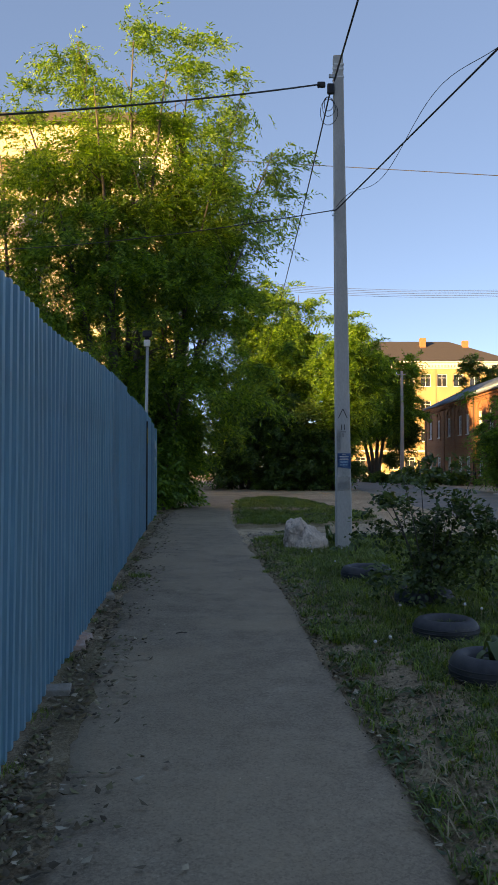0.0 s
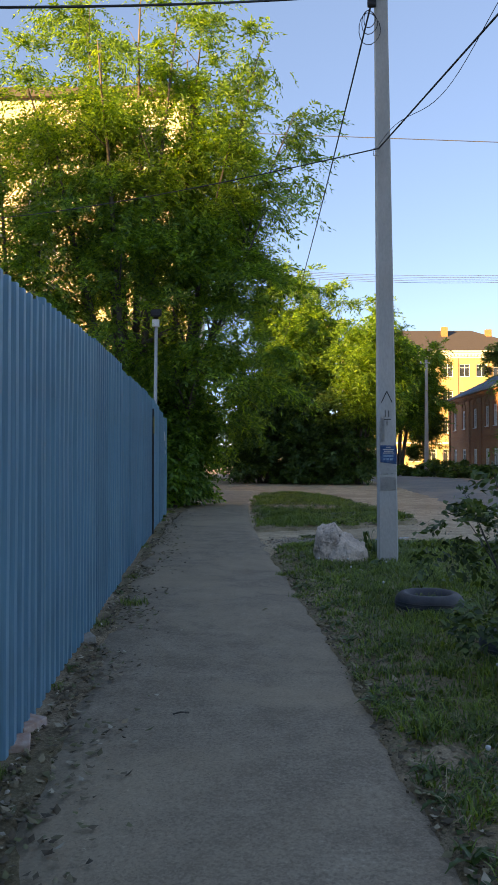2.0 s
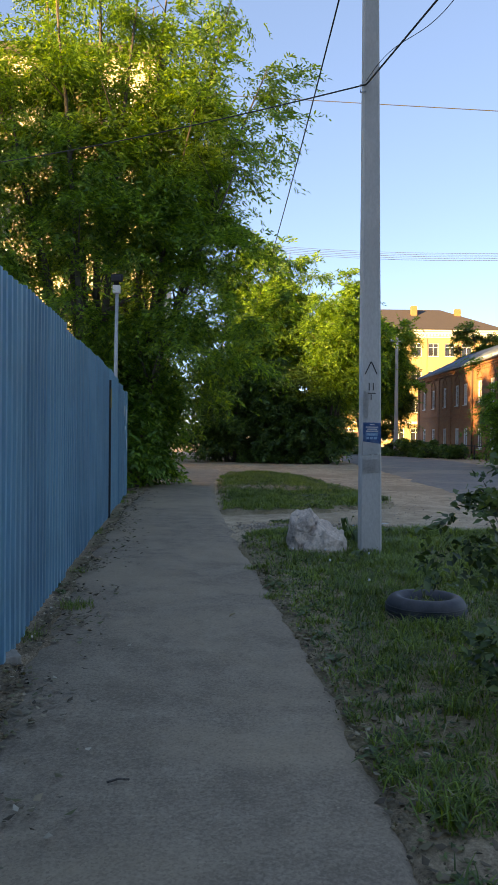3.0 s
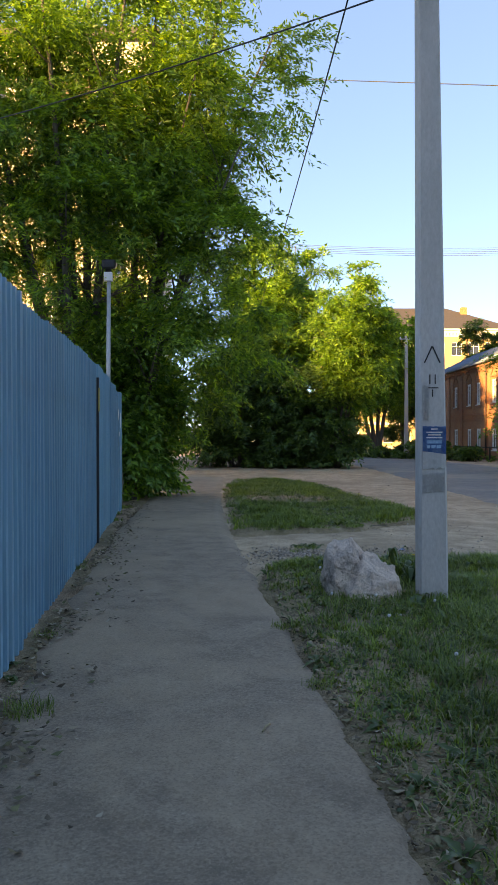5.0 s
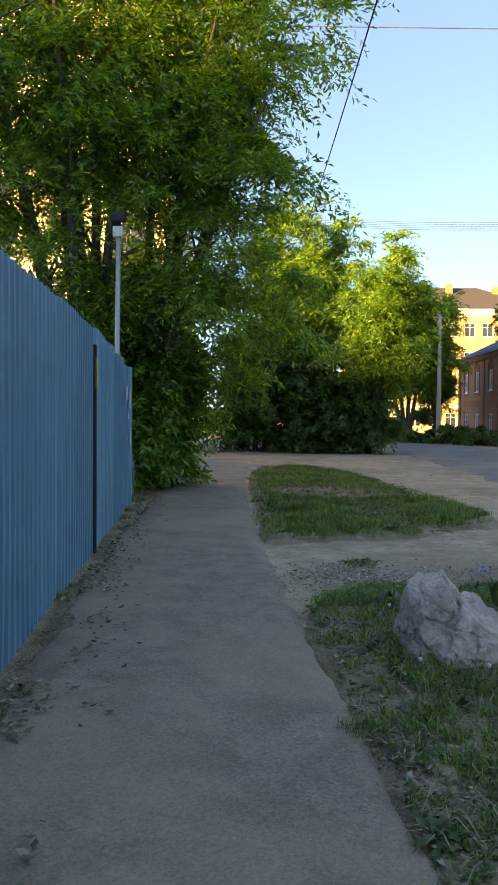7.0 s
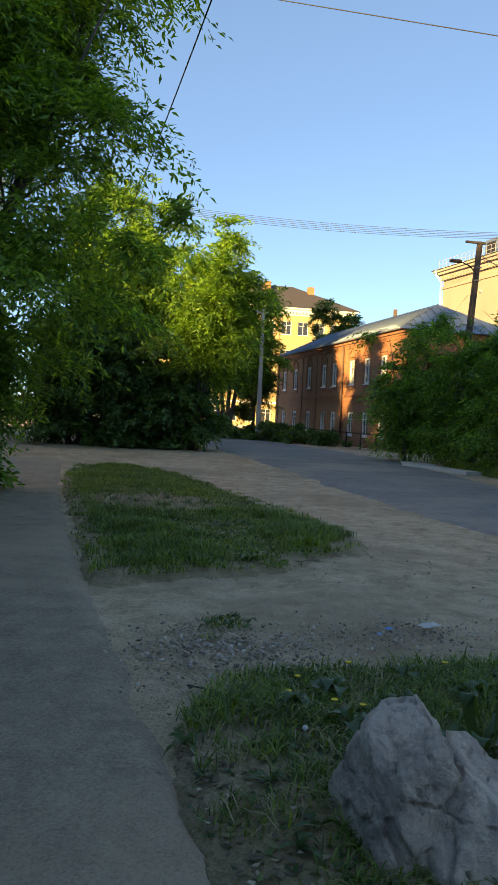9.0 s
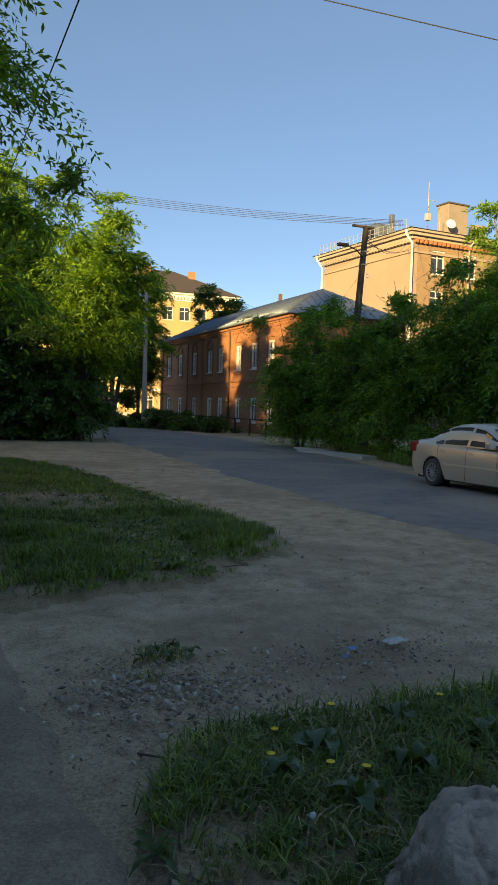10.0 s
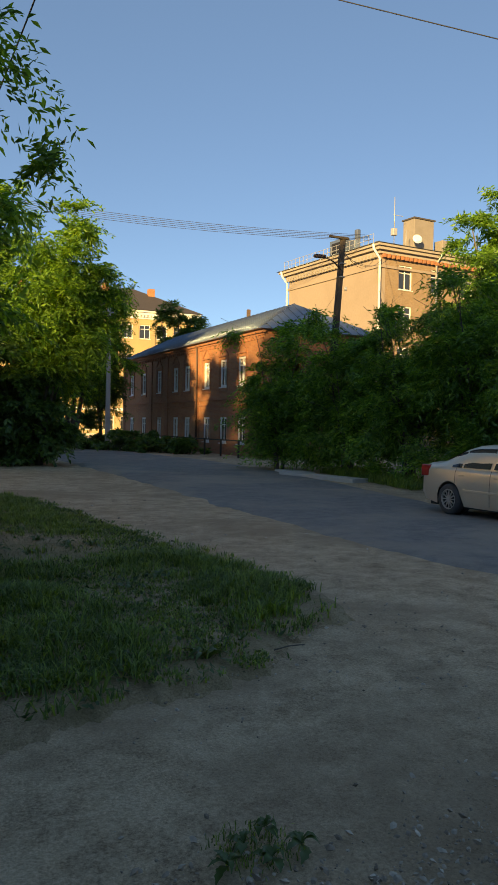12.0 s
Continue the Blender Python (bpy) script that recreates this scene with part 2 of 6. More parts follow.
def brick_build(c1, c2, mortar, stain, scale=1.0):
    def build(nt, b):
        geo = nt.nodes.new("ShaderNodeNewGeometry")
        sep = nt.nodes.new("ShaderNodeSeparateXYZ")
        nt.links.new(geo.outputs["Position"], sep.inputs[0])
        add = nt.nodes.new("ShaderNodeMath")
        nt.links.new(sep.outputs["X"], add.inputs[0])
        nt.links.new(sep.outputs["Y"], add.inputs[1])
        comb = nt.nodes.new("ShaderNodeCombineXYZ")
        nt.links.new(add.outputs[0], comb.inputs["X"])
        nt.links.new(sep.outputs["Z"], comb.inputs["Y"])
        br = N(nt, "TexBrick", Scale=1.0)
        br.inputs["Color1"].default_value = (*c1, 1)
        br.inputs["Color2"].default_value = (*c2, 1)
        br.inputs["Mortar"].default_value = (*mortar, 1)
        br.inputs["Brick Width"].default_value = 0.26 * scale
        br.inputs["Row Height"].default_value = 0.075 * scale
        br.inputs["Mortar Size"].default_value = 0.008 * scale
        nt.links.new(comb.outputs[0], br.inputs["Vector"])
        big = noise_tex(nt, geo.outputs["Position"], 0.45, 6, 0.65, 0.5)
        fine = noise_tex(nt, geo.outputs["Position"], 9.0, 6, 0.7)
        mask = ramp(nt, big, [(0.38, (0, 0, 0)), (0.68, (1, 1, 1))])
        col = mixc(nt, mask, br.outputs["Color"], mixc(nt, 0.55, br.outputs["Color"], stain))
        col = mixc(nt, 0.5, col, ramp(nt, fine, [(0.3, (0.5, 0.5, 0.5)), (0.7, (1.25, 1.25, 1.25))]), "MULTIPLY")
        nt.links.new(col, b.inputs["Base Color"])
        bump(nt, b, br.outputs["Fac"], -0.3, 0.01)
    return build


M["brick"] = mat("brick", brick_build((0.37, 0.145, 0.065), (0.28, 0.105, 0.05), (0.28, 0.19, 0.13), (0.46, 0.235, 0.105)), 0.9)
M["brick_trim"] = mat("brick_trim", brick_build((0.40, 0.16, 0.07), (0.31, 0.12, 0.058), (0.29, 0.20, 0.135), (0.23, 0.11, 0.07)), 0.9)
M["brick_tan"] = mat("brick_tan", brick_build((0.28, 0.20, 0.125), (0.23, 0.16, 0.10), (0.26, 0.22, 0.18), (0.21, 0.15, 0.10)), 0.9)
M["alloy"] = mat("alloy", (0.55, 0.54, 0.52), 0.3, 0.7)
M["car_blue"] = mat("car_blue", (0.03, 0.12, 0.35), 0.25, 0.3)
M["car_glass"] = mat("car_glass", (0.015, 0.016, 0.018), 0.04, 0.0, 0.9)
M["tail_red"] = mat("tail_red", (0.35, 0.02, 0.015), 0.15)
M["straw"] = mat("straw", two_scale((0.28, 0.22, 0.12), (0.42, 0.35, 0.2), (0.2, 0.16, 0.1), 20, 4, 0.2, 0.003), 0.9)
M["leaf_rose"] = leaf_material("leaf_rose", (0.045, 0.09, 0.03), (0.11, 0.17, 0.06), 0.3)
M["leaf_burdock"] = leaf_material("leaf_burdock", (0.06, 0.11, 0.05), (0.13, 0.20, 0.09), 0.25)
M["leaf_dandelion"] = leaf_material("leaf_dandelion", (0.04, 0.085, 0.02), (0.10, 0.17, 0.04), 0.3)
M["seed_white"] = mat("seed_white", two_scale((0.6, 0.6, 0.58), (0.78, 0.78, 0.76), (0.5, 0.5, 0.48), 200, 60, 0.5, 0.002), 0.95)
M["petal"] = mat("petal", two_scale((0.7, 0.5, 0.02), (0.85, 0.62, 0.03), (0.6, 0.4, 0.02), 200, 60, 0.5, 0.002), 0.8)
M["brick_loose"] = mat("brick_loose", two_scale((0.38, 0.20, 0.14), (0.5, 0.38, 0.32), (0.55, 0.5, 0.46), 20, 9, 0.5, 0.006), 0.95)
M["litter_blue"] = mat("litter_blue", (0.05, 0.22, 0.5), 0.5)
M["gate_grey"] = mat("gate_grey", two_scale((0.14, 0.17, 0.19), (0.2, 0.23, 0.25), (0.16, 0.14, 0.12), 9, 1.5, 0.2, 0.004), 0.6)


def island_colours(name, stops, rough=0.9):
    """Loose bits whose colour changes from piece to piece."""
    def build(nt, b):
        g = nt.nodes.new("ShaderNodeNewGeometry")
        v = coords(nt)
        f = noise_tex(nt, v, 60, 5)
        col = ramp(nt, g.outputs["Random Per Island"], stops)
        col = mixc(nt, 0.4, col, ramp(nt, f, [(0.3, (0.6, 0.6, 0.6)), (0.7, (1.2, 1.2, 1.2))]), "MULTIPLY")
        nt.links.new(col, b.inputs["Base Color"])
    return mat(name, build, rough)


M["gravel"] = island_colours("gravel", [(0.0, (0.19, 0.15, 0.115)), (0.45, (0.33, 0.275, 0.215)), (0.85, (0.45, 0.39, 0.315)), (1.0, (0.62, 0.56, 0.47))])
M["litter"] = island_colours("litter", [(0.0, (0.08, 0.06, 0.04)), (0.5, (0.19, 0.145, 0.09)), (0.75, (0.14, 0.15, 0.06)), (0.9, (0.34, 0.27, 0.17)), (1.0, (0.5, 0.44, 0.34))])
M["clear_glass"] = mat("clear_glass", pane_build, 0.02)
M["fence_soil"] = mat("fence_soil", ground_build([(0.28, (0.105, 0.072, 0.040)), (0.45, (0.220, 0.158, 0.094)), (0.62, (0.352, 0.265, 0.168)), (0.8, (0.506, 0.400, 0.277))], (0.143, 0.120, 0.050), 1.0, 0.04), 0.95)

# ---- mesh helpers ----
def link_mesh(name, bm, material, parent=None):
    me = bpy.data.meshes.new(name)
    bm.to_mesh(me)
    bm.free()
    me.materials.append(material)
    ob = new(name, me)
    if parent is not None:
        ob.parent = parent
    return ob


def part(name, bm, material, parent, label=""):
    """One bmesh as one mesh under a thing or under a part."""
    return tagged(link_mesh(name, bm, material, parent), label)


def thing(name, at=(0, 0, 0), rz=0.0, label="", category="", group="", kind=""):
    e = new(name)
    e.empty_display_size = 0.2
    e.matrix_world = pose(*at, 0, 0, rz)
    return tagged(e, label, category, group, kind)


def raw_mesh(name, verts, faces, material, parent=None, smooth=False):
    me = bpy.data.meshes.new(name)
    me.from_pydata(verts, [], faces)
    me.materials.append(material)
    if smooth:
        me.polygons.foreach_set("use_smooth", [True] * len(me.polygons))
    ob = new(name, me)
    if parent is not None:
        ob.parent = parent
    return ob


def box(bm, x0, x1, y0, y1, z0, z1, bevel=0.0):
    r = bmesh.ops.create_cube(bm, size=1.0, matrix=Matrix.Translation(((x0 + x1) / 2, (y0 + y1) / 2, (z0 + z1) / 2)) @ Matrix.Diagonal((x1 - x0, y1 - y0, z1 - z0, 1)))
    if bevel:
        edges = {e for v in r["verts"] for e in v.link_edges}
        bmesh.ops.bevel(bm, geom=list(edges), offset=bevel, segments=2, affect="EDGES", profile=0.5)


def boxbm(*a, bevel=0.0):
    bm = bmesh.new()
    box(bm, *a, bevel=bevel)
    return bm


def tube(bm, pts, radii, sides=8, cap=True):
    """A tapered tube along a line of points."""
    pts = [Vector(p) for p in pts]
    rings = []
    for i, p in enumerate(pts):
        d = (pts[min(i + 1, len(pts) - 1)] - pts[max(i - 1, 0)]).normalized()
        u = d.cross(Vector((0, 0, 1)) if abs(d.z) < 0.95 else Vector((1, 0, 0))).normalized()
        w = d.cross(u)
        r = radii[i] if isinstance(radii, (list, tuple)) else radii
        rings.append([bm.verts.new(p + r * (math.cos(2 * math.pi * k / sides) * u + math.sin(2 * math.pi * k / sides) * w)) for k in range(sides)])
    for a, b in zip(rings, rings[1:]):
        for k in range(sides):
            f = bm.faces.new((a[k], a[(k + 1) % sides], b[(k + 1) % sides], b[k]))
            f.smooth = True
    if cap:
        bm.faces.new(rings[0][::-1])
        bm.faces.new(rings[-1])


def smooth01(x):
    x = min(1.0, max(0.0, x))
    return x * x * (3 - 2 * x)


def G(x, y):
    """Height of the ground."""
    return 0.04 + 0.16 * smooth01((y + 4) / 20)


def along(rows, y):
    """x at y along a line of (x, y) rows."""
    return float(np.interp(y, [r[1] for r in rows], [r[0] for r in rows]))


PATH_R = [(0.80, -6), (0.75, 2.9), (0.67, 4.0), (0.58, 5.4), (0.49, 6.9), (0.38, 9.0), (0.21, 10.8), (0.10, 12.4), (-0.01, 13.8), (-0.09, 15.5), (-0.26, 18.0), (-0.46, 21.0), (-0.63, 27), (-0.62, 36)]
PATH_L = [(-0.75, -6), (-0.95, 3.0), (-1.15, 5.0), (-1.42, 7.25), (-1.80, 11.3), (-2.30, 18.6), (-2.5, 25), (-2.6, 36)]
FENCE_X = lambda y: -1.27 - 0.079 * (y - 4)
ROAD_W = [(6.6, -60), (6.2, 10), (6.0, 20), (5.8, 22), (5.85, 29.2), (6.1, 32.3), (6.6, 55), (4.5, 75), (0, 110)]
ROAD_E = [(10.6, -60), (10.4, 15), (10.6, 25), (11.5, 30.3), (13.1, 38), (14.0, 49), (13.0, 60), (10.5, 72), (8, 110)]

# ---- ground ----
def ground_sheet():
    xs = np.unique(np.r_[-900, -400, -200, np.arange(-100, -9, 10), np.arange(-9, 16, 0.25), np.arange(16, 110, 8), 200, 400, 900])
    ys = np.unique(np.r_[-900, -400, -200, np.arange(-100, -6, 8), np.arange(-6, 45, 0.25), np.arange(45, 130, 6), 200, 400, 900])
    verts = []
    for y in ys:
        for x in xs:
            near = -9 <= x <= 16 and -6 <= y <= 45
            h = 0.02 * noise.noise((x * 0.8, y * 0.8, 0)) + 0.010 * noise.noise((x * 2.9, y * 2.9, 3)) if near else 0
            verts.append((x, y, G(x, y) - 0.03 + h))
    w = len(xs)
    faces = [(j * w + i, j * w + i + 1, (j + 1) * w + i + 1, (j + 1) * w + i) for j in range(len(ys) - 1) for i in range(w - 1)]
    ob = raw_mesh("ground", verts, faces, M["dirt"], smooth=True)
    return tagged(ob, "dusty brown packed earth ground with fine gravel", "ground", kind="structure")


def strip(name, left, right, y0, y1, step, across, lift, material, rag=0.06, seed=0.0):
    """A paved strip between two lines, with ragged edges."""
    verts, faces = [], []
    ys = np.arange(y0, y1 + 1e-6, step)
    for y in ys:
        a = along(left, y) + rag * (noise.noise((y * 1.7, seed, 0)) + 0.5 * noise.noise((y * 6.0, seed, 5)))
        b = along(right, y) + rag * (noise.noise((y * 1.7, seed + 9, 0)) + 0.5 * noise.noise((y * 6.0, seed + 9, 5)))
        for k in range(across + 1):
            u = k / across
            x = a + (b - a) * u
            edge = min(u, 1 - u) * (b - a)
            z = G(x, y) + lift * smooth01(edge / 0.06 + 0.0) + 0.006 * noise.noise((x * 1.1, y * 1.1, 7)) - 0.05 * (edge < 1e-6)
            verts.append((x, y, z))
    w = across + 1
    faces = [(j * w + i, j * w + i + 1, (j + 1) * w + i + 1, (j + 1) * w + i) for j in range(len(ys) - 1) for i in range(across)]
    return raw_mesh(name, verts, faces, material, smooth=True)


ground_sheet()
PAVED_R = [(x + 0.14 * (1 - smooth01((y - 13) / 1.5)), y) for x, y in PATH_R]      # runs on under the soil of the verge
tagged(strip("pavement", PATH_L, PAVED_R, -6, 36, 0.1, 14, 0.02, M["asphalt_path"], 0.07, 1.0), "worn grey asphalt footpath with ragged edges", "footpath", kind="structure")
tagged(strip("road", ROAD_W, ROAD_E, -60, 110, 0.5, 12, 0.015, M["asphalt_road"], 0.12, 4.0), "patched blue-grey asphalt road with dusty edges", "road", kind="structure")


def patch(name, outline, material, lift, label, category, n=160, rag=0.12, seed=0.0):
    """A low, ragged patch of ground inside an outline."""
    c = Vector((sum(p[0] for p in outline) / len(outline), sum(p[1] for p in outline) / len(outline)))
    ring = []
    m = len(outline)
    for k in range(n):
        u = k / n * m
        i = int(u)
        t = u - i
        p = [Vector(outline[(i + d) % m]) for d in (-1, 0, 1, 2)]
        q = 0.5 * ((2 * p[1]) + (-p[0] + p[2]) * t + (2 * p[0] - 5 * p[1] + 4 * p[2] - p[3]) * t * t + (-p[0] + 3 * p[1] - 3 * p[2] + p[3]) * t ** 3)
        out = (q - c).normalized()
        q = q + out * rag * (0.8 * noise.noise((q.x * 2, q.y * 2, seed)) + 0.8 * noise.noise((q.x * 7, q.y * 7, seed)) + 0.5 * noise.noise((q.x * 19, q.y * 19, seed)))
        ring.append(q)
    verts, faces = [], []
    levels = (1.0, 0.97, 0.9, 0.75, 0.55, 0.35, 0.15)
    for L, s in enumerate(levels):
        for q in ring:
            p = c + (q - c) * s
            h = -0.05 if L == 0 else lift * smooth01(L / 3) + 0.02 * noise.noise((p.x * 3, p.y * 3, seed + 2))
            verts.append((p.x, p.y, G(p.x, p.y) + h))
    verts.append((c.x, c.y, G(c.x, c.y) + lift))
    for L in range(len(levels) - 1):
        for k in range(n):
            faces.append((L * n + k, L * n + (k + 1) % n, (L + 1) * n + (k + 1) % n, (L + 1) * n + k))
    o = (len(levels) - 1) * n
    faces += [(o + k, o + (k + 1) % n, len(verts) - 1) for k in range(n)]
    ob = raw_mesh(name, verts, faces, material, smooth=True)
    return tagged(ob, label, category, kind="structure"), ring


LAWN = [(0.80, -5), (0.76, 2.5), (0.58, 5.4), (0.49, 6.9), (0.37, 9.0), (0.20, 10.8), (0.08, 12.4), (-0.05, 13.7), (0.06, 14.6), (0.35, 15.25), (1.0, 15.4), (2.2, 15.4), (4.2, 15.2), (4.9, 12), (5.0, 4), (5.0, -5)]
ISLAND = [(-0.27, 18.1), (0.69, 18.3), (1.7, 18.55), (2.65, 19.4), (3.4, 20.1), (3.5, 21.9), (3.15, 24.3), (2.87, 27.3), (2.4, 31.0), (1.2, 34.0), (-0.3, 32.8), (-0.60, 28.6), (-0.48, 24.0), (-0.35, 20.3)]
patch("lawn", LAWN, M["soil_grass"], 0.032, "shaded verge of trampled soil and sparse grass", "lawn", 900, 0.10, 2.0)
patch("lawn", ISLAND, M["soil_grass"], 0.05, "low grassy island between footpath and road", "lawn", 400, 0.16, 5.0)
FOOT_L = [(FENCE_X(v) - 0.35, v) for v in (-6, 4, 12, 24.5)]
FOOT_R = [(x + (0.20 if y < 14 else 0.10), y) for x, y in PATH_L]
tagged(strip("ground", FOOT_L, FOOT_R, -5.5, 24.5, 0.1, 8, 0.026, M["fence_soil"], 0.20, 7.0), "dark crumbly soil and rotted leaves along the fence", "ground", kind="structure")

# ---- vegetation ----
def leaf_cloud(name, centers, along_leaf, across, sizes, material, parent, rng, aspect=0.42):
    """Many small pointed leaves, each a folded pair of triangles, in one mesh."""
    n = len(centers)
    d = along_leaf / (np.linalg.norm(along_leaf, axis=1)[:, None] + 1e-9)
    s = across - d * (across * d).sum(1)[:, None]
    s /= np.linalg.norm(s, axis=1)[:, None] + 1e-9
    up = np.cross(s, d)
    L = sizes[:, None]
    a = centers
    b = centers + d * L * 0.45 + s * L * aspect * 0.5 + up * L * 0.06
    c = centers + d * L - up * L * 0.08
    e = centers + d * L * 0.45 - s * L * aspect * 0.5 + up * L * 0.06
    v = np.stack([a, b, c, e], 1).reshape(-1, 3)
    me = bpy.data.meshes.new(name)
    me.vertices.add(4 * n)
    me.vertices.foreach_set("co", v.ravel())
    me.loops.add(6 * n)
    idx = (np.arange(n)[:, None] * 4 + np.array([0, 1, 2, 0, 2, 3])).ravel()
    me.loops.foreach_set("vertex_index", idx)
    me.polygons.add(2 * n)
    me.polygons.foreach_set("loop_start", np.arange(2 * n) * 3)
    me.polygons.foreach_set("loop_total", np.full(2 * n, 3))
    me.materials.append(material)
    me.update(calc_edges=True)
    me.validate()
    ob = new(name, me)
    ob.parent = parent
    return ob


def sprays(lobes, count, rng, per=12, length=0.5, shell=0.35, clump=30, spread=0.33, droop=0.3):
    """Leaves of a crown made of lobes (x, y, z, rx, ry, rz): flattened boughs in its outer part with gaps between, each of many arching
    twigs that carry paired, hanging leaves. Gives each leaf's foot, its direction and the direction across it."""
    k = max(3, count // clump)
    vol = np.array([l[3] * l[4] * l[5] for l in lobes]) ** 0.6
    pick = rng.choice(len(lobes), size=k, p=vol / vol.sum())
    L = np.array(lobes, float)[pick]
    d = rng.normal(size=(k, 3))
    d /= np.linalg.norm(d, axis=1)[:, None]
    r = 1.02 - shell * rng.random(k) ** 1.2 - 0.4 * (rng.random(k) < 0.25) * rng.random(k)
    wob = np.array([noise.noise(Vector(tuple(q * 2.1 + p * 0.35))) for q, p in zip(d, L[:, :3])])
    r = r * (1 + 0.45 * wob)
    boughs = L[:, :3] + d * r[:, None] * L[:, 3:]
    size = np.minimum(1.0, L[:, 3:].min(1)) * (0.55 + 0.9 * rng.random(k))
    grow = d * np.array([1, 1, 0.6]) + np.array([0, 0, 0.15])
    base = np.repeat(boughs, clump, 0)
    sz = np.repeat(size, clump)
    n = len(base)
    off = rng.normal(size=(n, 3)) * np.array([1, 1, 0.42]) * (spread * sz)[:, None]
    lean = np.repeat(grow, clump, 0)
    off[:, 2] -= 0.30 * (off * lean).sum(1)
    base = base + off
    out = lean + rng.normal(size=(n, 3)) * 0.40 + off * 0.7
    out /= np.linalg.norm(out, axis=1)[:, None]
    side = np.cross(out, np.array([0, 0, 1.0]) + rng.normal(size=(n, 3)) * 0.35)
    side /= np.linalg.norm(side, axis=1)[:, None] + 1e-9
    t = (np.arange(per)[None] + 0.6 * rng.random((n, per))) / per
    lens = length * (0.5 + rng.random(n))
    pts = base[:, None] + out[:, None] * (t * lens[:, None])[..., None]
    pts[..., 2] -= 0.55 * (t ** 2) * lens[:, None]
    pts += rng.normal(size=pts.shape) * 0.02
    sign = np.where(np.arange(per) % 2 == 0, 1.0, -1.0)[None, :, None]
    dirs = out[:, None] * 0.6 + side[:, None] * sign * 0.75 + rng.normal(size=pts.shape) * 0.28
    dirs[..., 2] -= droop
    across = np.cross(dirs.reshape(-1, 3), np.repeat(np.cross(side, out), per, 0) + rng.normal(size=(n * per, 3)) * 0.45)
    return pts.reshape(-1, 3), dirs.reshape(-1, 3), across


def limb_mesh(name, at, lobes, height, r0, rng, parent, trunks=1, material=None):
    """Trunk and limbs that reach into the lobes."""
    bm = bmesh.new()
    top = max(l[2] for l in lobes)
    for k in range(trunks):
        a = 2 * math.pi * k / max(trunks, 1) + 0.5
        off = Vector((math.cos(a), math.sin(a), 0)) * (0.3 if trunks > 1 else 0)
        tip = Vector((0, 0, top * 0.92)) + off * 4 + Vector((rng.normal() * 0.3, rng.normal() * 0.3, 0))
        pts = [off + (tip - off) * u + Vector((noise.noise((u * 3, k, 1)), noise.noise((u * 3, k, 2)), 0)) * 0.35 * u for u in np.linspace(0, 1, 9)]
        pts[0] = pts[0] - Vector((0, 0, 0.15))
        tube(bm, pts, [r0 * (1.25 if i == 0 else 1) * (1 - 0.85 * i / 8) for i in range(9)], 9)
        for l in lobes:
            if rng.random() < (1.0 if trunks == 1 else 0.7):
                c = Vector(l[:3])
                u = min(0.9, max(0.12, (c.z * 0.55) / max(top, 0.1)))
                s = pts[int(u * 8)]
                mid = s.lerp(c, 0.5) + Vector((0, 0, 0.25 * (c - s).length * 0.3))
                rr = r0 * (1 - 0.8 * u) * 0.55
                tube(bm, [s, s.lerp(mid, 0.6), mid, c], [rr, rr * 0.8, rr * 0.6, rr * 0.2], 6)
                for j in range(3):
                    dv = Vector(rng.normal(size=3)).normalized()
                    e = c + Vector((dv.x * l[3], dv.y * l[4], dv.z * l[5])) * 0.8
                    tube(bm, [mid.lerp(c, 0.4 + 0.2 * j), c.lerp(e, 0.5), e], [rr * 0.4, rr * 0.25, rr * 0.08], 5)
    return link_mesh(name, bm, material or M["bark"], parent)


def tree(name, at, lobes, label, category, leaf, size, twigs, r0, seed, per=12, spray=0.5, droop=0.32, trunks=1, aspect=0.42, group=""):
    rng = np.random.default_rng(seed)
    e = thing(name, (at[0], at[1], G(*at)), 0, label, category, group)
    limb_mesh("trunk", at, lobes, 0, r0, rng, e, trunks)
    pts, dirs, across = sprays(lobes, twigs, rng, per, spray, droop=droop)
    ok = pts[:, 2] > 0.10
    leaf_cloud("crown", pts[ok], dirs[ok], across[ok], size * (0.6 + 0.8 * rng.random(ok.sum())), leaf, e, rng, aspect)
    return e


def lobes_in(rng, n, cx, cy, z0, z1, rx, ry, r):
    """Lobes spread through a rounded body from z0 to z1."""
    out = []
    for k in range(n):
        u = (k + 0.5) / n
        z = z0 + (z1 - z0) * u
        wide = math.sin(math.pi * min(0.97, 0.18 + 0.80 * u)) ** 0.7
        a = k * 2.4 + rng.random()
        q = 0.35 + 0.55 * rng.random()
        s = r * (0.75 + 0.5 * rng.random())
        out.append((cx + rx * wide * q * math.cos(a), cy + ry * wide * q * math.sin(a), z, s, s, s * 0.85))
    return out


def plume_lobes(stems, rng, r=1.15, start=0.35):
    """Lobes along leaning stems (x0, y0, x1, y1, z1), slimmer towards the tips."""
    out = []
    for x0, y0, x1, y1, z1 in stems:
        n = max(4, int(z1 / 1.25))
        for k in range(n):
            u = start + (1 - start) * (k + 0.6) / n
            s = r * (1.15 - 0.6 * u) * (0.8 + 0.4 * rng.random())
            bend = u ** 1.4
            out.append((x0 + (x1 - x0) * bend + rng.normal() * 0.3, y0 + (y1 - y0) * bend + rng.normal() * 0.3, z1 * u, s, s, s * 1.25))
    return out


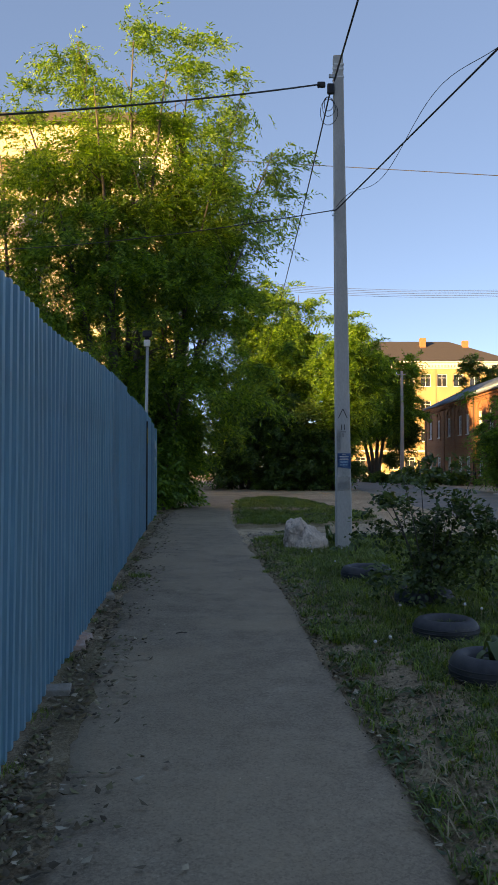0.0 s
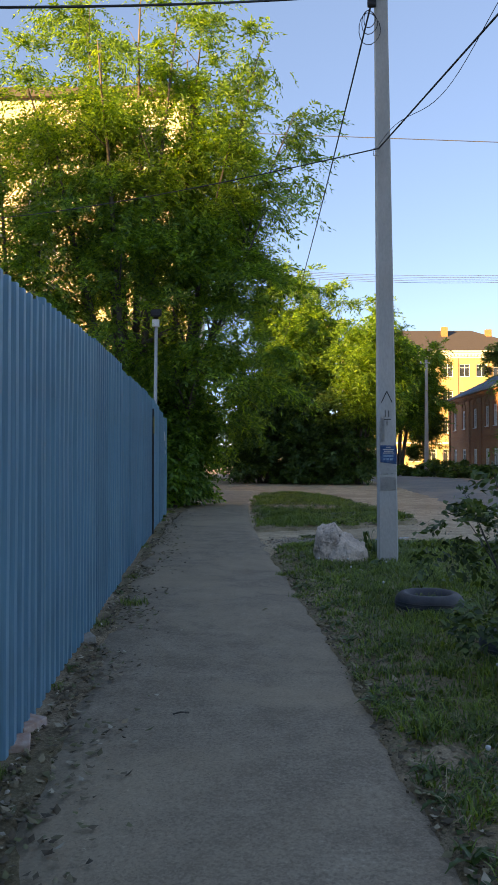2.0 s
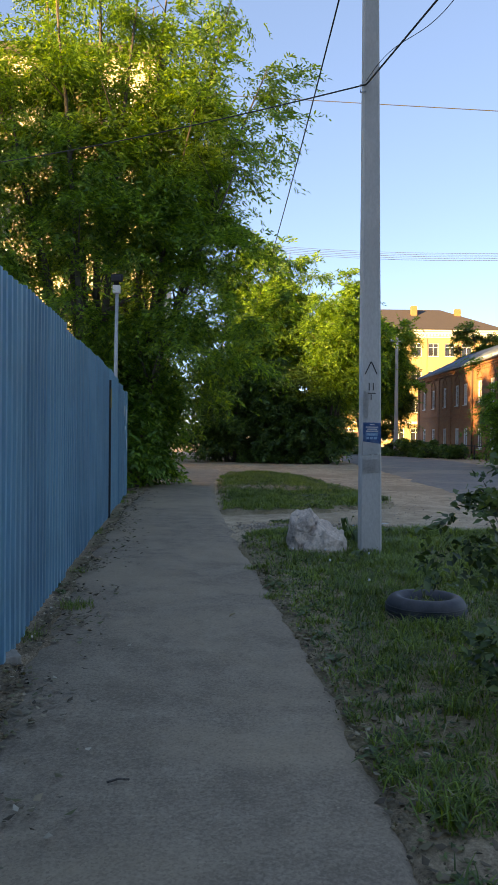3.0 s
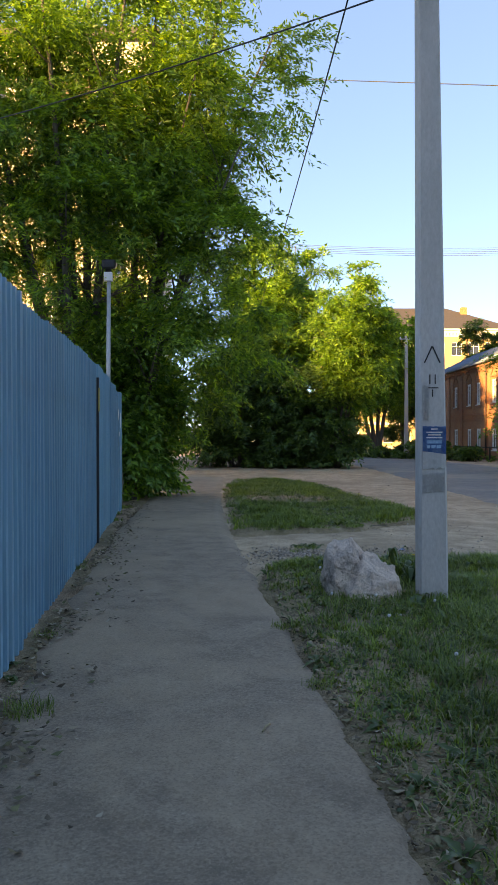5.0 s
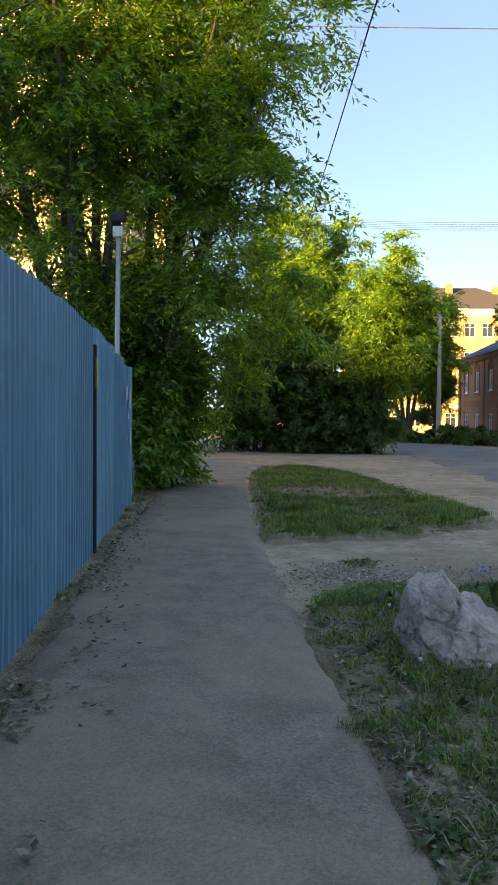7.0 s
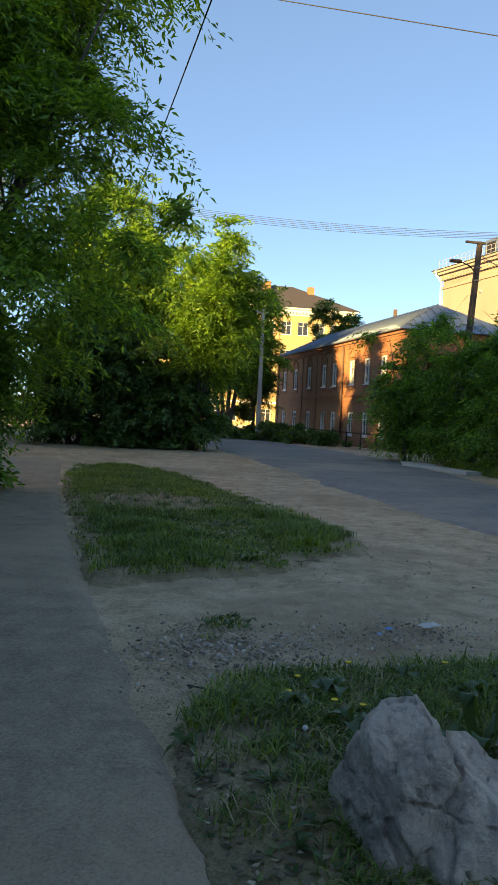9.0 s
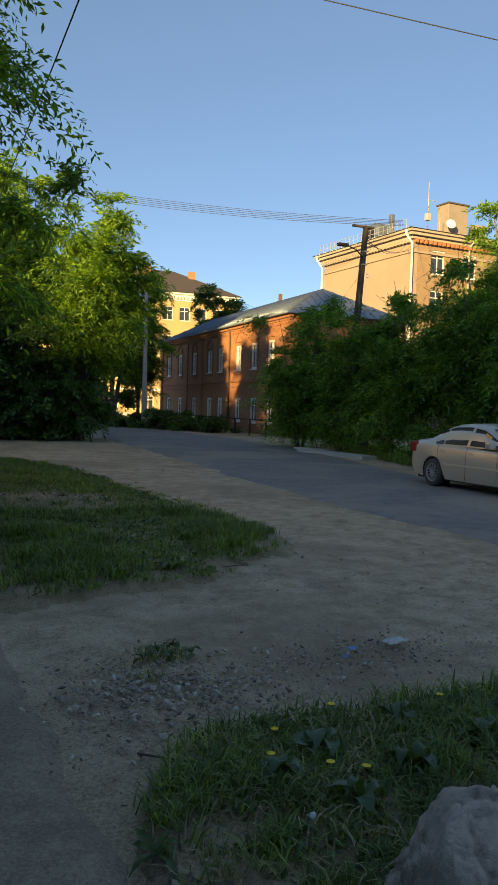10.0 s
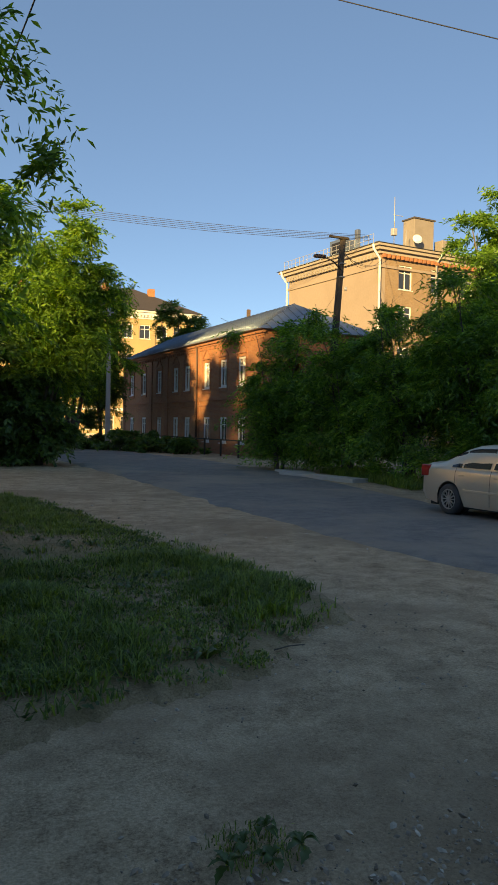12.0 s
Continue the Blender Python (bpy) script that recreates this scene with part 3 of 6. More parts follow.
def stem_tree(name, at, stems, extra, label, category, leaf, size, twigs, r0, seed, per=12, spray=0.6, droop=0.32, aspect=0.32, start=0.35, r=1.15, group=""):
    """A tree of several leaning stems, each with its own plume of leaves."""
    rng = np.random.default_rng(seed)
    e = thing(name, (at[0], at[1], G(*at)), 0, label, category, group)
    for k, (x0, y0, x1, y1, z1) in enumerate(stems):
        bm = bmesh.new()
        pts = []
        for u in np.linspace(0, 0.97, 10):
            b = u ** 1.4
            pts.append(Vector((x0 + (x1 - x0) * b + 0.25 * u * noise.noise((u * 4, seed, k)), y0 + (y1 - y0) * b + 0.25 * u * noise.noise((u * 4, seed + 3, k)), z1 * u)))
        pts[0].z = -0.15
        rr = [r0 * (1.3 if i == 0 else 1) * (1 - 0.88 * i / 9) for i in range(10)]
        tube(bm, pts, rr, 9)
        for j in range(9):
            i = 3 + j % 6
            a = rng.random() * 6.28
            L = 0.5 + 1.2 * rng.random()
            p = pts[i]
            q = p + Vector((math.cos(a) * L, math.sin(a) * L, 0.5 + 0.8 * rng.random()))
            tube(bm, [p, p.lerp(q, 0.5) + Vector((0, 0, 0.1)), q], [rr[i] * 0.5, rr[i] * 0.3, 0.008], 5)
        part("trunk", bm, M["bark"], e)
    lobes = plume_lobes(stems, rng, r, start) + list(extra)
    pts, dirs, across = sprays(lobes, twigs, rng, per, spray, 0.75, droop=droop)
    ok = pts[:, 2] > 0.10
    leaf_cloud("crown", pts[ok], dirs[ok], across[ok], size * (0.6 + 0.8 * rng.random(ok.sum())), leaf, e, rng, aspect)
    return e


rg = np.random.default_rng(3)
stem_tree("tree", (-4.2, 25.0), [(0, 0, -1.7, 0.5, 16.2), (0.2, 0.2, 0.4, 0, 15.9), (-0.2, 0.1, -3.4, 0, 13.6), (0.1, -0.2, -0.6, -1.5, 13.6), (-0.1, 0, -2.4, -1.2, 11.6), (0.2, 0, 1.6, -0.6, 14.6), (0.1, 0.1, -1.0, 1.2, 14.5)],
          [(-2.2, -1, 6.2, 1.3, 1.2, 1.1), (-3.2, -0.6, 4.2, 1.3, 1.2, 1.1), (0.4, -1.2, 6.0, 1.4, 1.2, 1.1), (-0.8, -1.2, 4.4, 1.3, 1.1, 1.1), (0.8, -0.8, 8.0, 1.3, 1.1, 1.1), (0.6, -1.4, 4.6, 1.2, 1, 1), (-1.6, -1.5, 7.6, 1.2, 1, 1),
           (-0.4, -1.3, 9.2, 1.5, 1.1, 1.2), (-2.4, -0.8, 9.4, 1.4, 1.1, 1.2), (1.0, -0.6, 10.4, 1.3, 1, 1.2), (-1.2, -0.8, 11.2, 1.3, 1, 1.2), (0.2, -0.6, 12.2, 1.2, 1, 1.2), (1.6, -1.2, 6.6, 1.2, 1, 1.1), (1.7, -1.0, 9.0, 1.2, 1, 1.1)],
          "tall ash-leaved maple with several stems and a sunlit top", "tree", M["leaf_poplar"], 0.145, 7000, 0.15, 11, r=1.3, start=0.45)
stem_tree("tree", (-1.9, 25.6), [(-1.2, 0, 0.0, -0.4, 15.4), (-1.0, 0, 2.0, -0.6, 14.6), (-1.0, -0.1, 2.8, -1.2, 11.8), (-1.1, -0.2, 1.9, -2.2, 8.6), (-1.2, -0.1, 0.9, -1.8, 10.8), (-1.1, 0, 1.4, -0.5, 12.6), (-1.2, 0.1, -0.6, 0.6, 14.4)],
          [(1.6, -1.5, 6.4, 1.1, 1, 0.9), (2.0, -1.2, 5.0, 0.9, 0.9, 0.8), (0.6, -1.6, 5.2, 1.2, 1, 1), (1.0, -1.2, 3.7, 1.0, 0.9, 0.7), (2.0, -0.4, 3.6, 0.7, 0.8, 0.6), (0, -1.6, 6.8, 1.2, 1, 1), (2.2, -1.6, 7.4, 0.8, 0.8, 0.7),
           (-0.2, -1.4, 3.9, 1.1, 1, 1), (0.5, -1.2, 8.4, 1.2, 1, 1.1), (1.3, -0.9, 9.8, 1.1, 1, 1.1), (0.2, -0.8, 11.0, 1.1, 1, 1.1), (-0.4, -1.0, 9.6, 1.1, 1, 1.1), (1.2, 0.6, 2.7, 0.8, 0.8, 0.7), (0.0, 0.4, 2.4, 0.9, 0.9, 0.9), (0.9, 1.6, 4.4, 1.2, 1, 1), (2.6, -2.0, 6.0, 0.50, 0.50, 0.35), (3.0, -2.0, 4.9, 0.42, 0.42, 0.29), (2.5, -2.0, 4.7, 0.50, 0.50, 0.35), (2.5, -2.0, 5.4, 0.45, 0.45, 0.32)],
          "leaning ash-leaved maple hanging over the footpath", "tree", M["leaf_poplar"], 0.145, 6800, 0.12, 12, r=1.15, start=0.45)
stem_tree("tree", (-7.6, 25.5), [(0, 0, -0.8, 0, 12.2), (0.2, 0, 1.0, -0.6, 10.6), (-0.2, 0, -2.6, 0, 10.0)],
          [(0.5, -1, 4.5, 1.4, 1.2, 1.1), (-0.8, -1, 5.5, 1.5, 1.2, 1.1), (1.4, -1, 6.2, 1.2, 1.1, 1), (-2, -0.5, 4.0, 1.3, 1, 1), (1.2, -1.2, 3.2, 1.1, 1, 0.9), (0.6, -0.8, 7.6, 1.4, 1.1, 1.2)],
          "leafy maple growing behind the blue fence", "tree", M["leaf_poplar"], 0.16, 2400, 0.13, 13, r=1.2, start=0.4)
tree("bush", (-3.65, 25.3), [(0.3, -0.3, 0.7, 0.9, 0.9, 0.75), (0.6, 0.2, 1.4, 0.9, 0.9, 0.9), (-0.3, 0, 1.7, 0.9, 0.9, 0.9), (0.3, 0.2, 2.6, 1.0, 0.9, 0.9), (-0.5, 0.3, 3.0, 1.0, 0.9, 0.9), (0.9, 0.8, 0.6, 0.7, 0.7, 0.55), (0.1, 0.3, 3.9, 1.1, 1, 1), (1.0, 1.2, 2.2, 0.8, 0.8, 0.9), (1.0, 1.4, 3.4, 0.9, 0.9, 0.9)],
     "dense green bush leaning over a low stone wall", "bush", M["leaf_maple"], 0.16, 5200, 0.05, 14, trunks=4, droop=0.4, spray=0.45)
tree("bush", (-3.0, 26.2), [(0, 0, 0.6, 0.55, 0.6, 0.6), (0.1, -0.2, 1.2, 0.6, 0.6, 0.6), (0.2, 0.2, 1.9, 0.6, 0.6, 0.6), (0.3, 0, 2.6, 0.7, 0.7, 0.6)], "leafy young maple shoots at the path edge", "bush", M["leaf_maple"], 0.15, 1100, 0.03, 34, trunks=3, droop=0.4, spray=0.4)
hb = np.random.default_rng(8)
# bushes below the sunlit crowns; their shade is partly in the leaf colour
for k, (x, y, rx, h) in enumerate([(-0.2, 47.5, 1.6, 6.2), (2.2, 47.0, 1.7, 6.4), (4.4, 46.2, 1.4, 5.2)]):
    lb = lobes_in(hb, 13, 0, 0, 0.6, h - 1.0, rx * 0.75, 1.4, 1.25) + [(-0.6, -0.6, 0.6, 1.0, 0.9, 0.7), (0.7, -0.6, 0.6, 1.0, 0.9, 0.7)]
    tree("bush", (x, y), lb, "dense roadside bush reaching the ground, shade in its dark leaf colour", "bush", M["leaf_dark"], 0.22, 2800, 0.08, 40 + k, trunks=4, droop=0.4, group="dark bushes at the road bend")
stem_tree("tree", (2.0, 50.0), [(0, 0, -1.5, 0, 13.4), (0.2, 0, 1.2, -0.5, 12.8), (0.3, 0, 2.8, -0.5, 11.4), (-0.2, 0, -3.0, 0, 11.4), (0.1, -0.2, 0.3, -1.6, 11.8)],
          [(1.6, -1.4, 7.2, 1.6, 1.2, 1.2), (-1.0, -1.4, 7.4, 1.6, 1.2, 1.2), (3.2, -1, 6.6, 1.2, 1, 1), (0.4, -1.6, 8.4, 1.5, 1.2, 1.2)],
          "leafy tree with a sunlit yellow-green crown", "tree", M["leaf_poplar"], 0.22, 7200, 0.16, 16, r=1.5, start=0.42)
stem_tree("tree", (5.0, 45.6), [(0, 0, 0.9, -2.5, 9.6), (0.1, 0, 1.8, -1.8, 8.8), (0, 0.1, -0.2, -1.0, 9.2), (0.1, 0.1, 2.4, -0.4, 8.0)],
          [(0.6, -0.6, 4.4, 1.2, 1, 1), (1.0, -0.8, 5.6, 1.1, 1, 1)],
          "slender young tree with upright leafy tips", "tree", M["leaf_poplar"], 0.20, 3600, 0.08, 17, r=1.05, start=0.4)
stem_tree("tree", (10.8, 66.5), [(0, 0, -1.8, 0, 11.6), (0.2, 0, 0.6, 0, 12.2), (0.3, 0, 2.6, -0.4, 10.4), (-0.2, 0, -3.0, -0.3, 9.6)],
          [(0, -1.6, 6.2, 1.7, 1.2, 1.1), (2.0, -1.4, 6.0, 1.6, 1.2, 1.1), (-2.2, -1.4, 6.0, 1.6, 1.2, 1.1), (0.5, -1.6, 8.2, 1.7, 1.2, 1.2), (3.0, -1, 7.6, 1.2, 1, 1), (-1, -1.5, 4.6, 1.3, 1, 0.8), (1.2, -1.5, 4.4, 1.2, 1, 0.8)],
          "street tree with sunlit crown and shaded underside", "tree", M["leaf_poplar"], 0.25, 7600, 0.2, 18, r=1.75, start=0.42)
stem_tree("tree", (13.8, 70.0), [(0, 0, 0.5, 0, 8.6), (0.1, 0, -0.9, 0, 7.8)], [(0.4, -1, 4.6, 1.4, 1, 1), (0.4, -1, 6.0, 1.3, 1, 1)],
          "dark leafy tree at the corner of the brick house", "tree", M["leaf_dark"], 0.23, 2400, 0.14, 19, r=1.3)
stem_tree("tree", (26.0, 88.0), [(0, 0, 0.5, 0, 14.2), (0.2, 0, -1.6, 0, 12.6), (0.2, 0, 2.0, 0, 12.4)], [(0, -1, 10.5, 1.8, 1.2, 1.2)],
          "dark green tree in front of the yellow house", "tree", M["leaf_dark"], 0.34, 1600, 0.2, 31, r=1.6, start=0.5)
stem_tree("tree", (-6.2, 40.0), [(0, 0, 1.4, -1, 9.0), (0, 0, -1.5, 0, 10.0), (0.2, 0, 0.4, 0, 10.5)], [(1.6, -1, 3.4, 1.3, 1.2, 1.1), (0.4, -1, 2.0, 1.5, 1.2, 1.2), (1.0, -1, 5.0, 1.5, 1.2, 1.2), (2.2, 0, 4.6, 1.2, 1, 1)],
          "tree over the end of the footpath, shade in its dark leaf colour", "tree", M["leaf_dark"], 0.24, 2200, 0.14, 32, r=1.3)
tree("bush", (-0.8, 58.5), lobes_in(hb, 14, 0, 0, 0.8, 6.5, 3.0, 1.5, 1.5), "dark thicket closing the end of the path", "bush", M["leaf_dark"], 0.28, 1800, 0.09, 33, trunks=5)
row = [(13.7, 41.2, 5.9, 1.5), (15.0, 38.2, 6.7, 1.8), (15.4, 35.0, 6.7, 1.9), (15.8, 32.0, 7.4, 1.9), (15.6, 28.8, 7.4, 1.9), (15.4, 25.4, 7.6, 2.0), (18.0, 34.0, 8.4, 2.0), (18.4, 29.5, 8.8, 2.2)]
for k, (x, y, h, w) in enumerate(row):
    st = [(0.15 * math.cos(a), 0.15 * math.sin(a), w * 0.75 * math.cos(a), w * 0.75 * math.sin(a), h * (0.82 + 0.18 * math.sin(3 * a + k))) for a in np.linspace(0.3 + k, 6.2 + k, 6)]
    ex = [(w * 0.6 * math.cos(a), w * 0.6 * math.sin(a), z, 1.0, 1.0, 0.8) for a, z in zip(np.linspace(k, k + 9, 9), (0.6, 0.8, 1.6, 2.0, 2.8, 3.2, 0.7, 1.8, 3.6))]
    stem_tree("bush", (x, y), st, ex, "tall ash-leaved maple thicket beside the road", "bush", M["leaf_maple"], 0.17, 2800, 0.05, 50 + k, r=0.95, start=0.3, group="roadside maple thickets")
stem_tree("tree", (26.2, 42.6), [(0, 0, 0.5, 0, 13.0), (0.2, 0, -1.8, 0, 11.6), (0.2, 0, 2.4, 0, 12.6), (0, 0.1, -0.4, -1, 11.0)], [(-1.4, -1.2, 9.0, 1.6, 1.2, 1.2), (0, -1.2, 7.0, 1.6, 1.2, 1.2), (1.4, -1, 9.6, 1.5, 1.2, 1.2), (-2.4, -0.8, 7.2, 1.2, 1, 1)],
          "tall broad-leaved tree with a sunlit yellow patch", "tree", M["leaf_poplar"], 0.24, 4000, 0.2, 30, r=1.5, start=0.4)
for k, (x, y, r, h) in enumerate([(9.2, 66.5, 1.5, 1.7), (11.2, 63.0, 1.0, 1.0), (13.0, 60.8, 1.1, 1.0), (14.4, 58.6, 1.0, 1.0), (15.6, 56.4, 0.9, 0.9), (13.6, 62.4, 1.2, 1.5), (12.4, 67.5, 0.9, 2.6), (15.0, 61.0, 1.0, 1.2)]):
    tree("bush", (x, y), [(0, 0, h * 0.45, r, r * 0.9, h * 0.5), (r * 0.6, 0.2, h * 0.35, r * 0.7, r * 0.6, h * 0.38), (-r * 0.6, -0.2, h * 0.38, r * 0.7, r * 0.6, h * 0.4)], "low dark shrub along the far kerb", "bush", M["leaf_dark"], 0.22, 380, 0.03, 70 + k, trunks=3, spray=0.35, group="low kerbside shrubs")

# ---- fence ----
fence = thing("fence", (0, 0, 0), 0, "tall blue corrugated steel sheet fence beside the footpath", "fence")
SHEET = 1.10
FENCE_END = 21.9
GAP_Y = 16.6
frng = random.Random(5)
k = 0
y = -4.0
while y < FENCE_END - 0.2:
    w = min(SHEET, FENCE_END - y)
    gate = y > GAP_Y - 0.5
    lean = 0.012 * frng.uniform(-1, 1)
    drop = 0.03 * frng.uniform(-1, 1)
    top = 2.50 + 0.10 * smooth01((y - 5) / 5) * (1 - smooth01((y - 17) / 4)) + drop
    out = 0.03 * (k % 2) * 0.35 + 0.012 * frng.uniform(-1, 1)
    bm = bmesh.new()
    cols = []
    n = 7 if w > 0.9 else max(2, int(w / 0.157))
    pitch = w / n
    prof = []
    for i in range(n):
        a = i * pitch
        prof += [(a, 0.0), (a + pitch * 0.42, 0.0), (a + pitch * 0.54, 0.036), (a + pitch * 0.88, 0.036)]
    prof.append((w + 0.02, 0.0))
    for s, d in prof:
        yy = y + s
        x = FENCE_X(yy) + d + out + lean * s / w
        col = []
        for z in (0.045 + 0.015 * noise.noise((yy * 3, 1, 1)), 0.8, 1.6, top + 0.008 * noise.noise((yy * 9, 2, 2))):
            dent = 0.012 * noise.noise((yy * 1.3, z * 1.1, 4))
            col.append(bm.verts.new((x + dent, yy, G(x, yy) + z)))
        cols.append(col)
    for a, b in zip(cols, cols[1:]):
        for q in range(3):
            bm.faces.new((a[q], b[q], b[q + 1], a[q + 1]))
    bmesh.ops.solidify(bm, geom=bm.faces[:], thickness=0.0025)
    sh = part("sheet", bm, M["fence_blue"], fence)
    if k % 2 == 0:
        yy = y + 0.02
        part("post", boxbm(FENCE_X(yy) - 0.10, FENCE_X(yy) - 0.04, yy, yy + 0.06, G(0, yy) - 0.2, G(0, yy) + 2.35, bevel=0.004), M["rust"], fence)
    # black strip added in the gap, in place of the shadow there
    if abs(y + w - GAP_Y) < 0.6:
        yy = y + w + 0.06
        part("post", boxbm(FENCE_X(yy) - 0.03, FENCE_X(yy) + 0.062, yy, yy + 0.05, G(0, yy) - 0.2, G(0, yy) + 2.42, bevel=0.004), M["cable"], fence, "black strip for the shadow in the sheet gap")
    y += w + (0.17 if abs(y + w - GAP_Y) < 0.6 else 0.0)
    k += 1
for z in (0.5, 2.0):
    bm = bmesh.new()
    tube(bm, [(FENCE_X(v) - 0.05, v, G(0, v) + z) for v in np.linspace(-4, FENCE_END - 0.05, 20)], 0.022, 6)
    part("rail", bm, M["rust"], fence)
# old notices: a yellow tag by the gap, white scraps near the end
for (py, pz, w, h, m) in ((17.0, 2.1, 0.10, 0.34, "paper_yellow"), (20.9, 2.0, 0.10, 0.22, "paper"), (21.5, 1.9, 0.10, 0.30, "paper"), (21.2, 1.62, 0.08, 0.09, "paper"), (21.6, 1.25, 0.08, 0.25, "paper")):
    x = FENCE_X(py) + 0.062
    bm = boxbm(x, x + 0.003, py - w / 2, py + w / 2, G(0, py) + pz - h / 2, G(0, py) + pz + h / 2)
    part("notice", bm, M[m], fence, "weathered paper scrap")

# ---- low stone wall past the fence ----
swall = thing("stone_wall", (-3.05, 23.4, G(0, 23)), 4, "low crumbling wall of pale rough stones under a bush", "stone wall")
rs = random.Random(9)
for row_i in range(6):
    u = -1.0 + 0.12 * (row_i % 2)
    while u < 1.0:
        L = rs.uniform(0.16, 0.34)
        h = rs.uniform(0.12, 0.15)
        bm = boxbm(-0.16 + rs.uniform(-0.02, 0.02), 0.16 + rs.uniform(-0.03, 0.03), u, u + L - 0.015, row_i * 0.145, row_i * 0.145 + h, bevel=0.018)
        for v in bm.verts:
            v.co += Vector((noise.noise(v.co * 6), noise.noise(v.co * 6 + Vector((3, 3, 3))), noise.noise(v.co * 6 + Vector((7, 1, 2))))) * 0.018
        part("stone", bm, M["stone_pale"], swall)
        u += L
part("core", boxbm(-0.12, 0.12, -1.0, 1.0, 0, 0.84), M["dirt"], swall)

# ---- lamp on a thin post behind the fence ----
lamp = thing("street_lamp", (-3.0, 22.5, G(0, 22)), 0, "thin pale steel post with a dark floodlight on top", "street lamp")
bm = bmesh.new()
tube(bm, [(0, 0, -0.2), (0, 0, 2.5), (0.02, 0, 5.0)], [0.055, 0.05, 0.042], 10)
part("post", bm, M["galv"], lamp)
part("junction_box", boxbm(-0.08, 0.10, -0.06, 0.06, 4.93, 5.12, bevel=0.01), M["white_paint"], lamp)
bm = boxbm(-0.12, 0.16, -0.14, 0.10, 5.20, 5.40, bevel=0.05)
for v in bm.verts:
    v.co.z += 0.25 * v.co.y
hd = part("floodlight", bm, M["cable"], lamp, "black floodlight housing")
part("bracket", boxbm(-0.05, 0.07, -0.04, 0.04, 5.1, 5.26, bevel=0.008), M["cable"], lamp)

# ---- concrete utility pole ----
PX, PY = 1.60, 13.05
pole = thing("utility_pole", (PX, PY, G(PX, PY)), 0, "tapered concrete utility pole with torn posters and cables", "utility pole")
bm = bmesh.new()
rings = []
for z in np.linspace(-0.3, 8.47, 16):
    u = max(0, z) / 8.47
    a, b = 0.135 - 0.052 * u, 0.105 - 0.03 * u
    x0 = -0.075 * u
    c = 0.018
    ring = [(-a + c, -b), (a - c, -b), (a, -b + c), (a, b - c), (a - c, b), (-a + c, b), (-a, b - c), (-a, -b + c)]
    rings.append([bm.verts.new((x0 + p[0] + 0.003 * noise.noise((z * 2, p[0] * 9, 1)), p[1], z)) for p in ring])
for r1, r2 in zip(rings, rings[1:]):
    for i in range(8):
        bm.faces.new((r1[i], r1[(i + 1) % 8], r2[(i + 1) % 8], r2[i]))
bm.faces.new(rings[-1])
part("shaft", bm, M["concrete"], pole)
front = -0.105
for z0, z1, m, x0, x1, lab in ((1.40, 1.66, "poster_blue", -0.115, 0.105, "torn blue poster"), (1.27, 1.42, "paper", -0.115, 0.10, "torn white tear-off strip"), (1.05, 1.22, "paper_old", -0.11, 0.09, "faded remains of a notice"), (1.72, 2.05, "paper_old", -0.115, -0.06, "faded remains of a notice")):
    bm = bmesh.new()
    n = 9
    top = [bm.verts.new((x0 + (x1 - x0) * i / n, front - 0.005, z1 + 0.006 * noise.noise((i, z1 * 7, 0)))) for i in range(n + 1)]
    bot = [bm.verts.new((x0 + (x1 - x0) * i / n, front - 0.006 - 0.004 * (i % 2), z0 + (0.03 * noise.noise((i * 1.7, z0 * 9, 3)) if m != "poster_blue" else 0.10 * (1 - i / n) * 0.3))) for i in range(n + 1)]
    for i in range(n):
        bm.faces.new((bot[i], bot[i + 1], top[i + 1], top[i]))
    bmesh.ops.solidify(bm, geom=bm.faces[:], thickness=0.0015)
    pst = part("poster", bm, M[m], pole, lab)
for z, w, m in ((1.63, 0.06, "paper"), (1.60, 0.15, "paper"), (1.575, 0.12, "paper"), (1.55, 0.15, "paper"), (1.50, 0.14, "glassy_blue"), (1.455, 0.14, "glassy_blue")):
    part("print_bar", boxbm(-w / 2 - 0.005, w / 2 - 0.005, front - 0.0085, front - 0.0065, z, z + (0.03 if m == "glassy_blue" else 0.010)), M[m], pole)
for z in (8.08, 8.22, 8.30):
    bm = bmesh.new()
    a, b = 0.09, 0.082
    box(bm, -0.072 - a, -0.072 + a, -b, b, z, z + 0.028)
    part("band", bm, M["white_paint"], pole, "pale steel strap")
# black arrow and marks scratched on the shaft
for x, z, w, h, tilt in ((-0.045, 2.33, 0.012, 0.17, 25), (0.03, 2.33, 0.012, 0.17, -25), (-0.03, 2.10, 0.010, 0.09, 0), (0.02, 2.10, 0.010, 0.09, 0), (0.0, 2.02, 0.10, 0.010, 0), (-0.005, 1.97, 0.010, 0.07, 0)):
    bm = boxbm(-w / 2, w / 2, -0.002, 0.002, -h / 2, h / 2)
    bmesh.ops.transform(bm, matrix=pose(x - 0.015, -0.108 + 0.0035 * z * 0.9, z, 0, tilt, 0), verts=bm.verts)
    part("painted_mark", bm, M["cable"], pole)


def sag_line(a, b, sag, n=18):
    a, b = Vector(a), Vector(b)
    return [a.lerp(b, i / n) - Vector((0, 0, sag * 4 * (i / n) * (1 - i / n))) for i in range(n + 1)]


def cable(name, a, b, sag, r, parent, off=(0, 0, 0)):
    bm = bmesh.new()
    o = Vector(off)
    tube(bm, [p - o for p in sag_line(a, b, sag)], r, 6)
    return part(name, bm, M["cable"], parent)


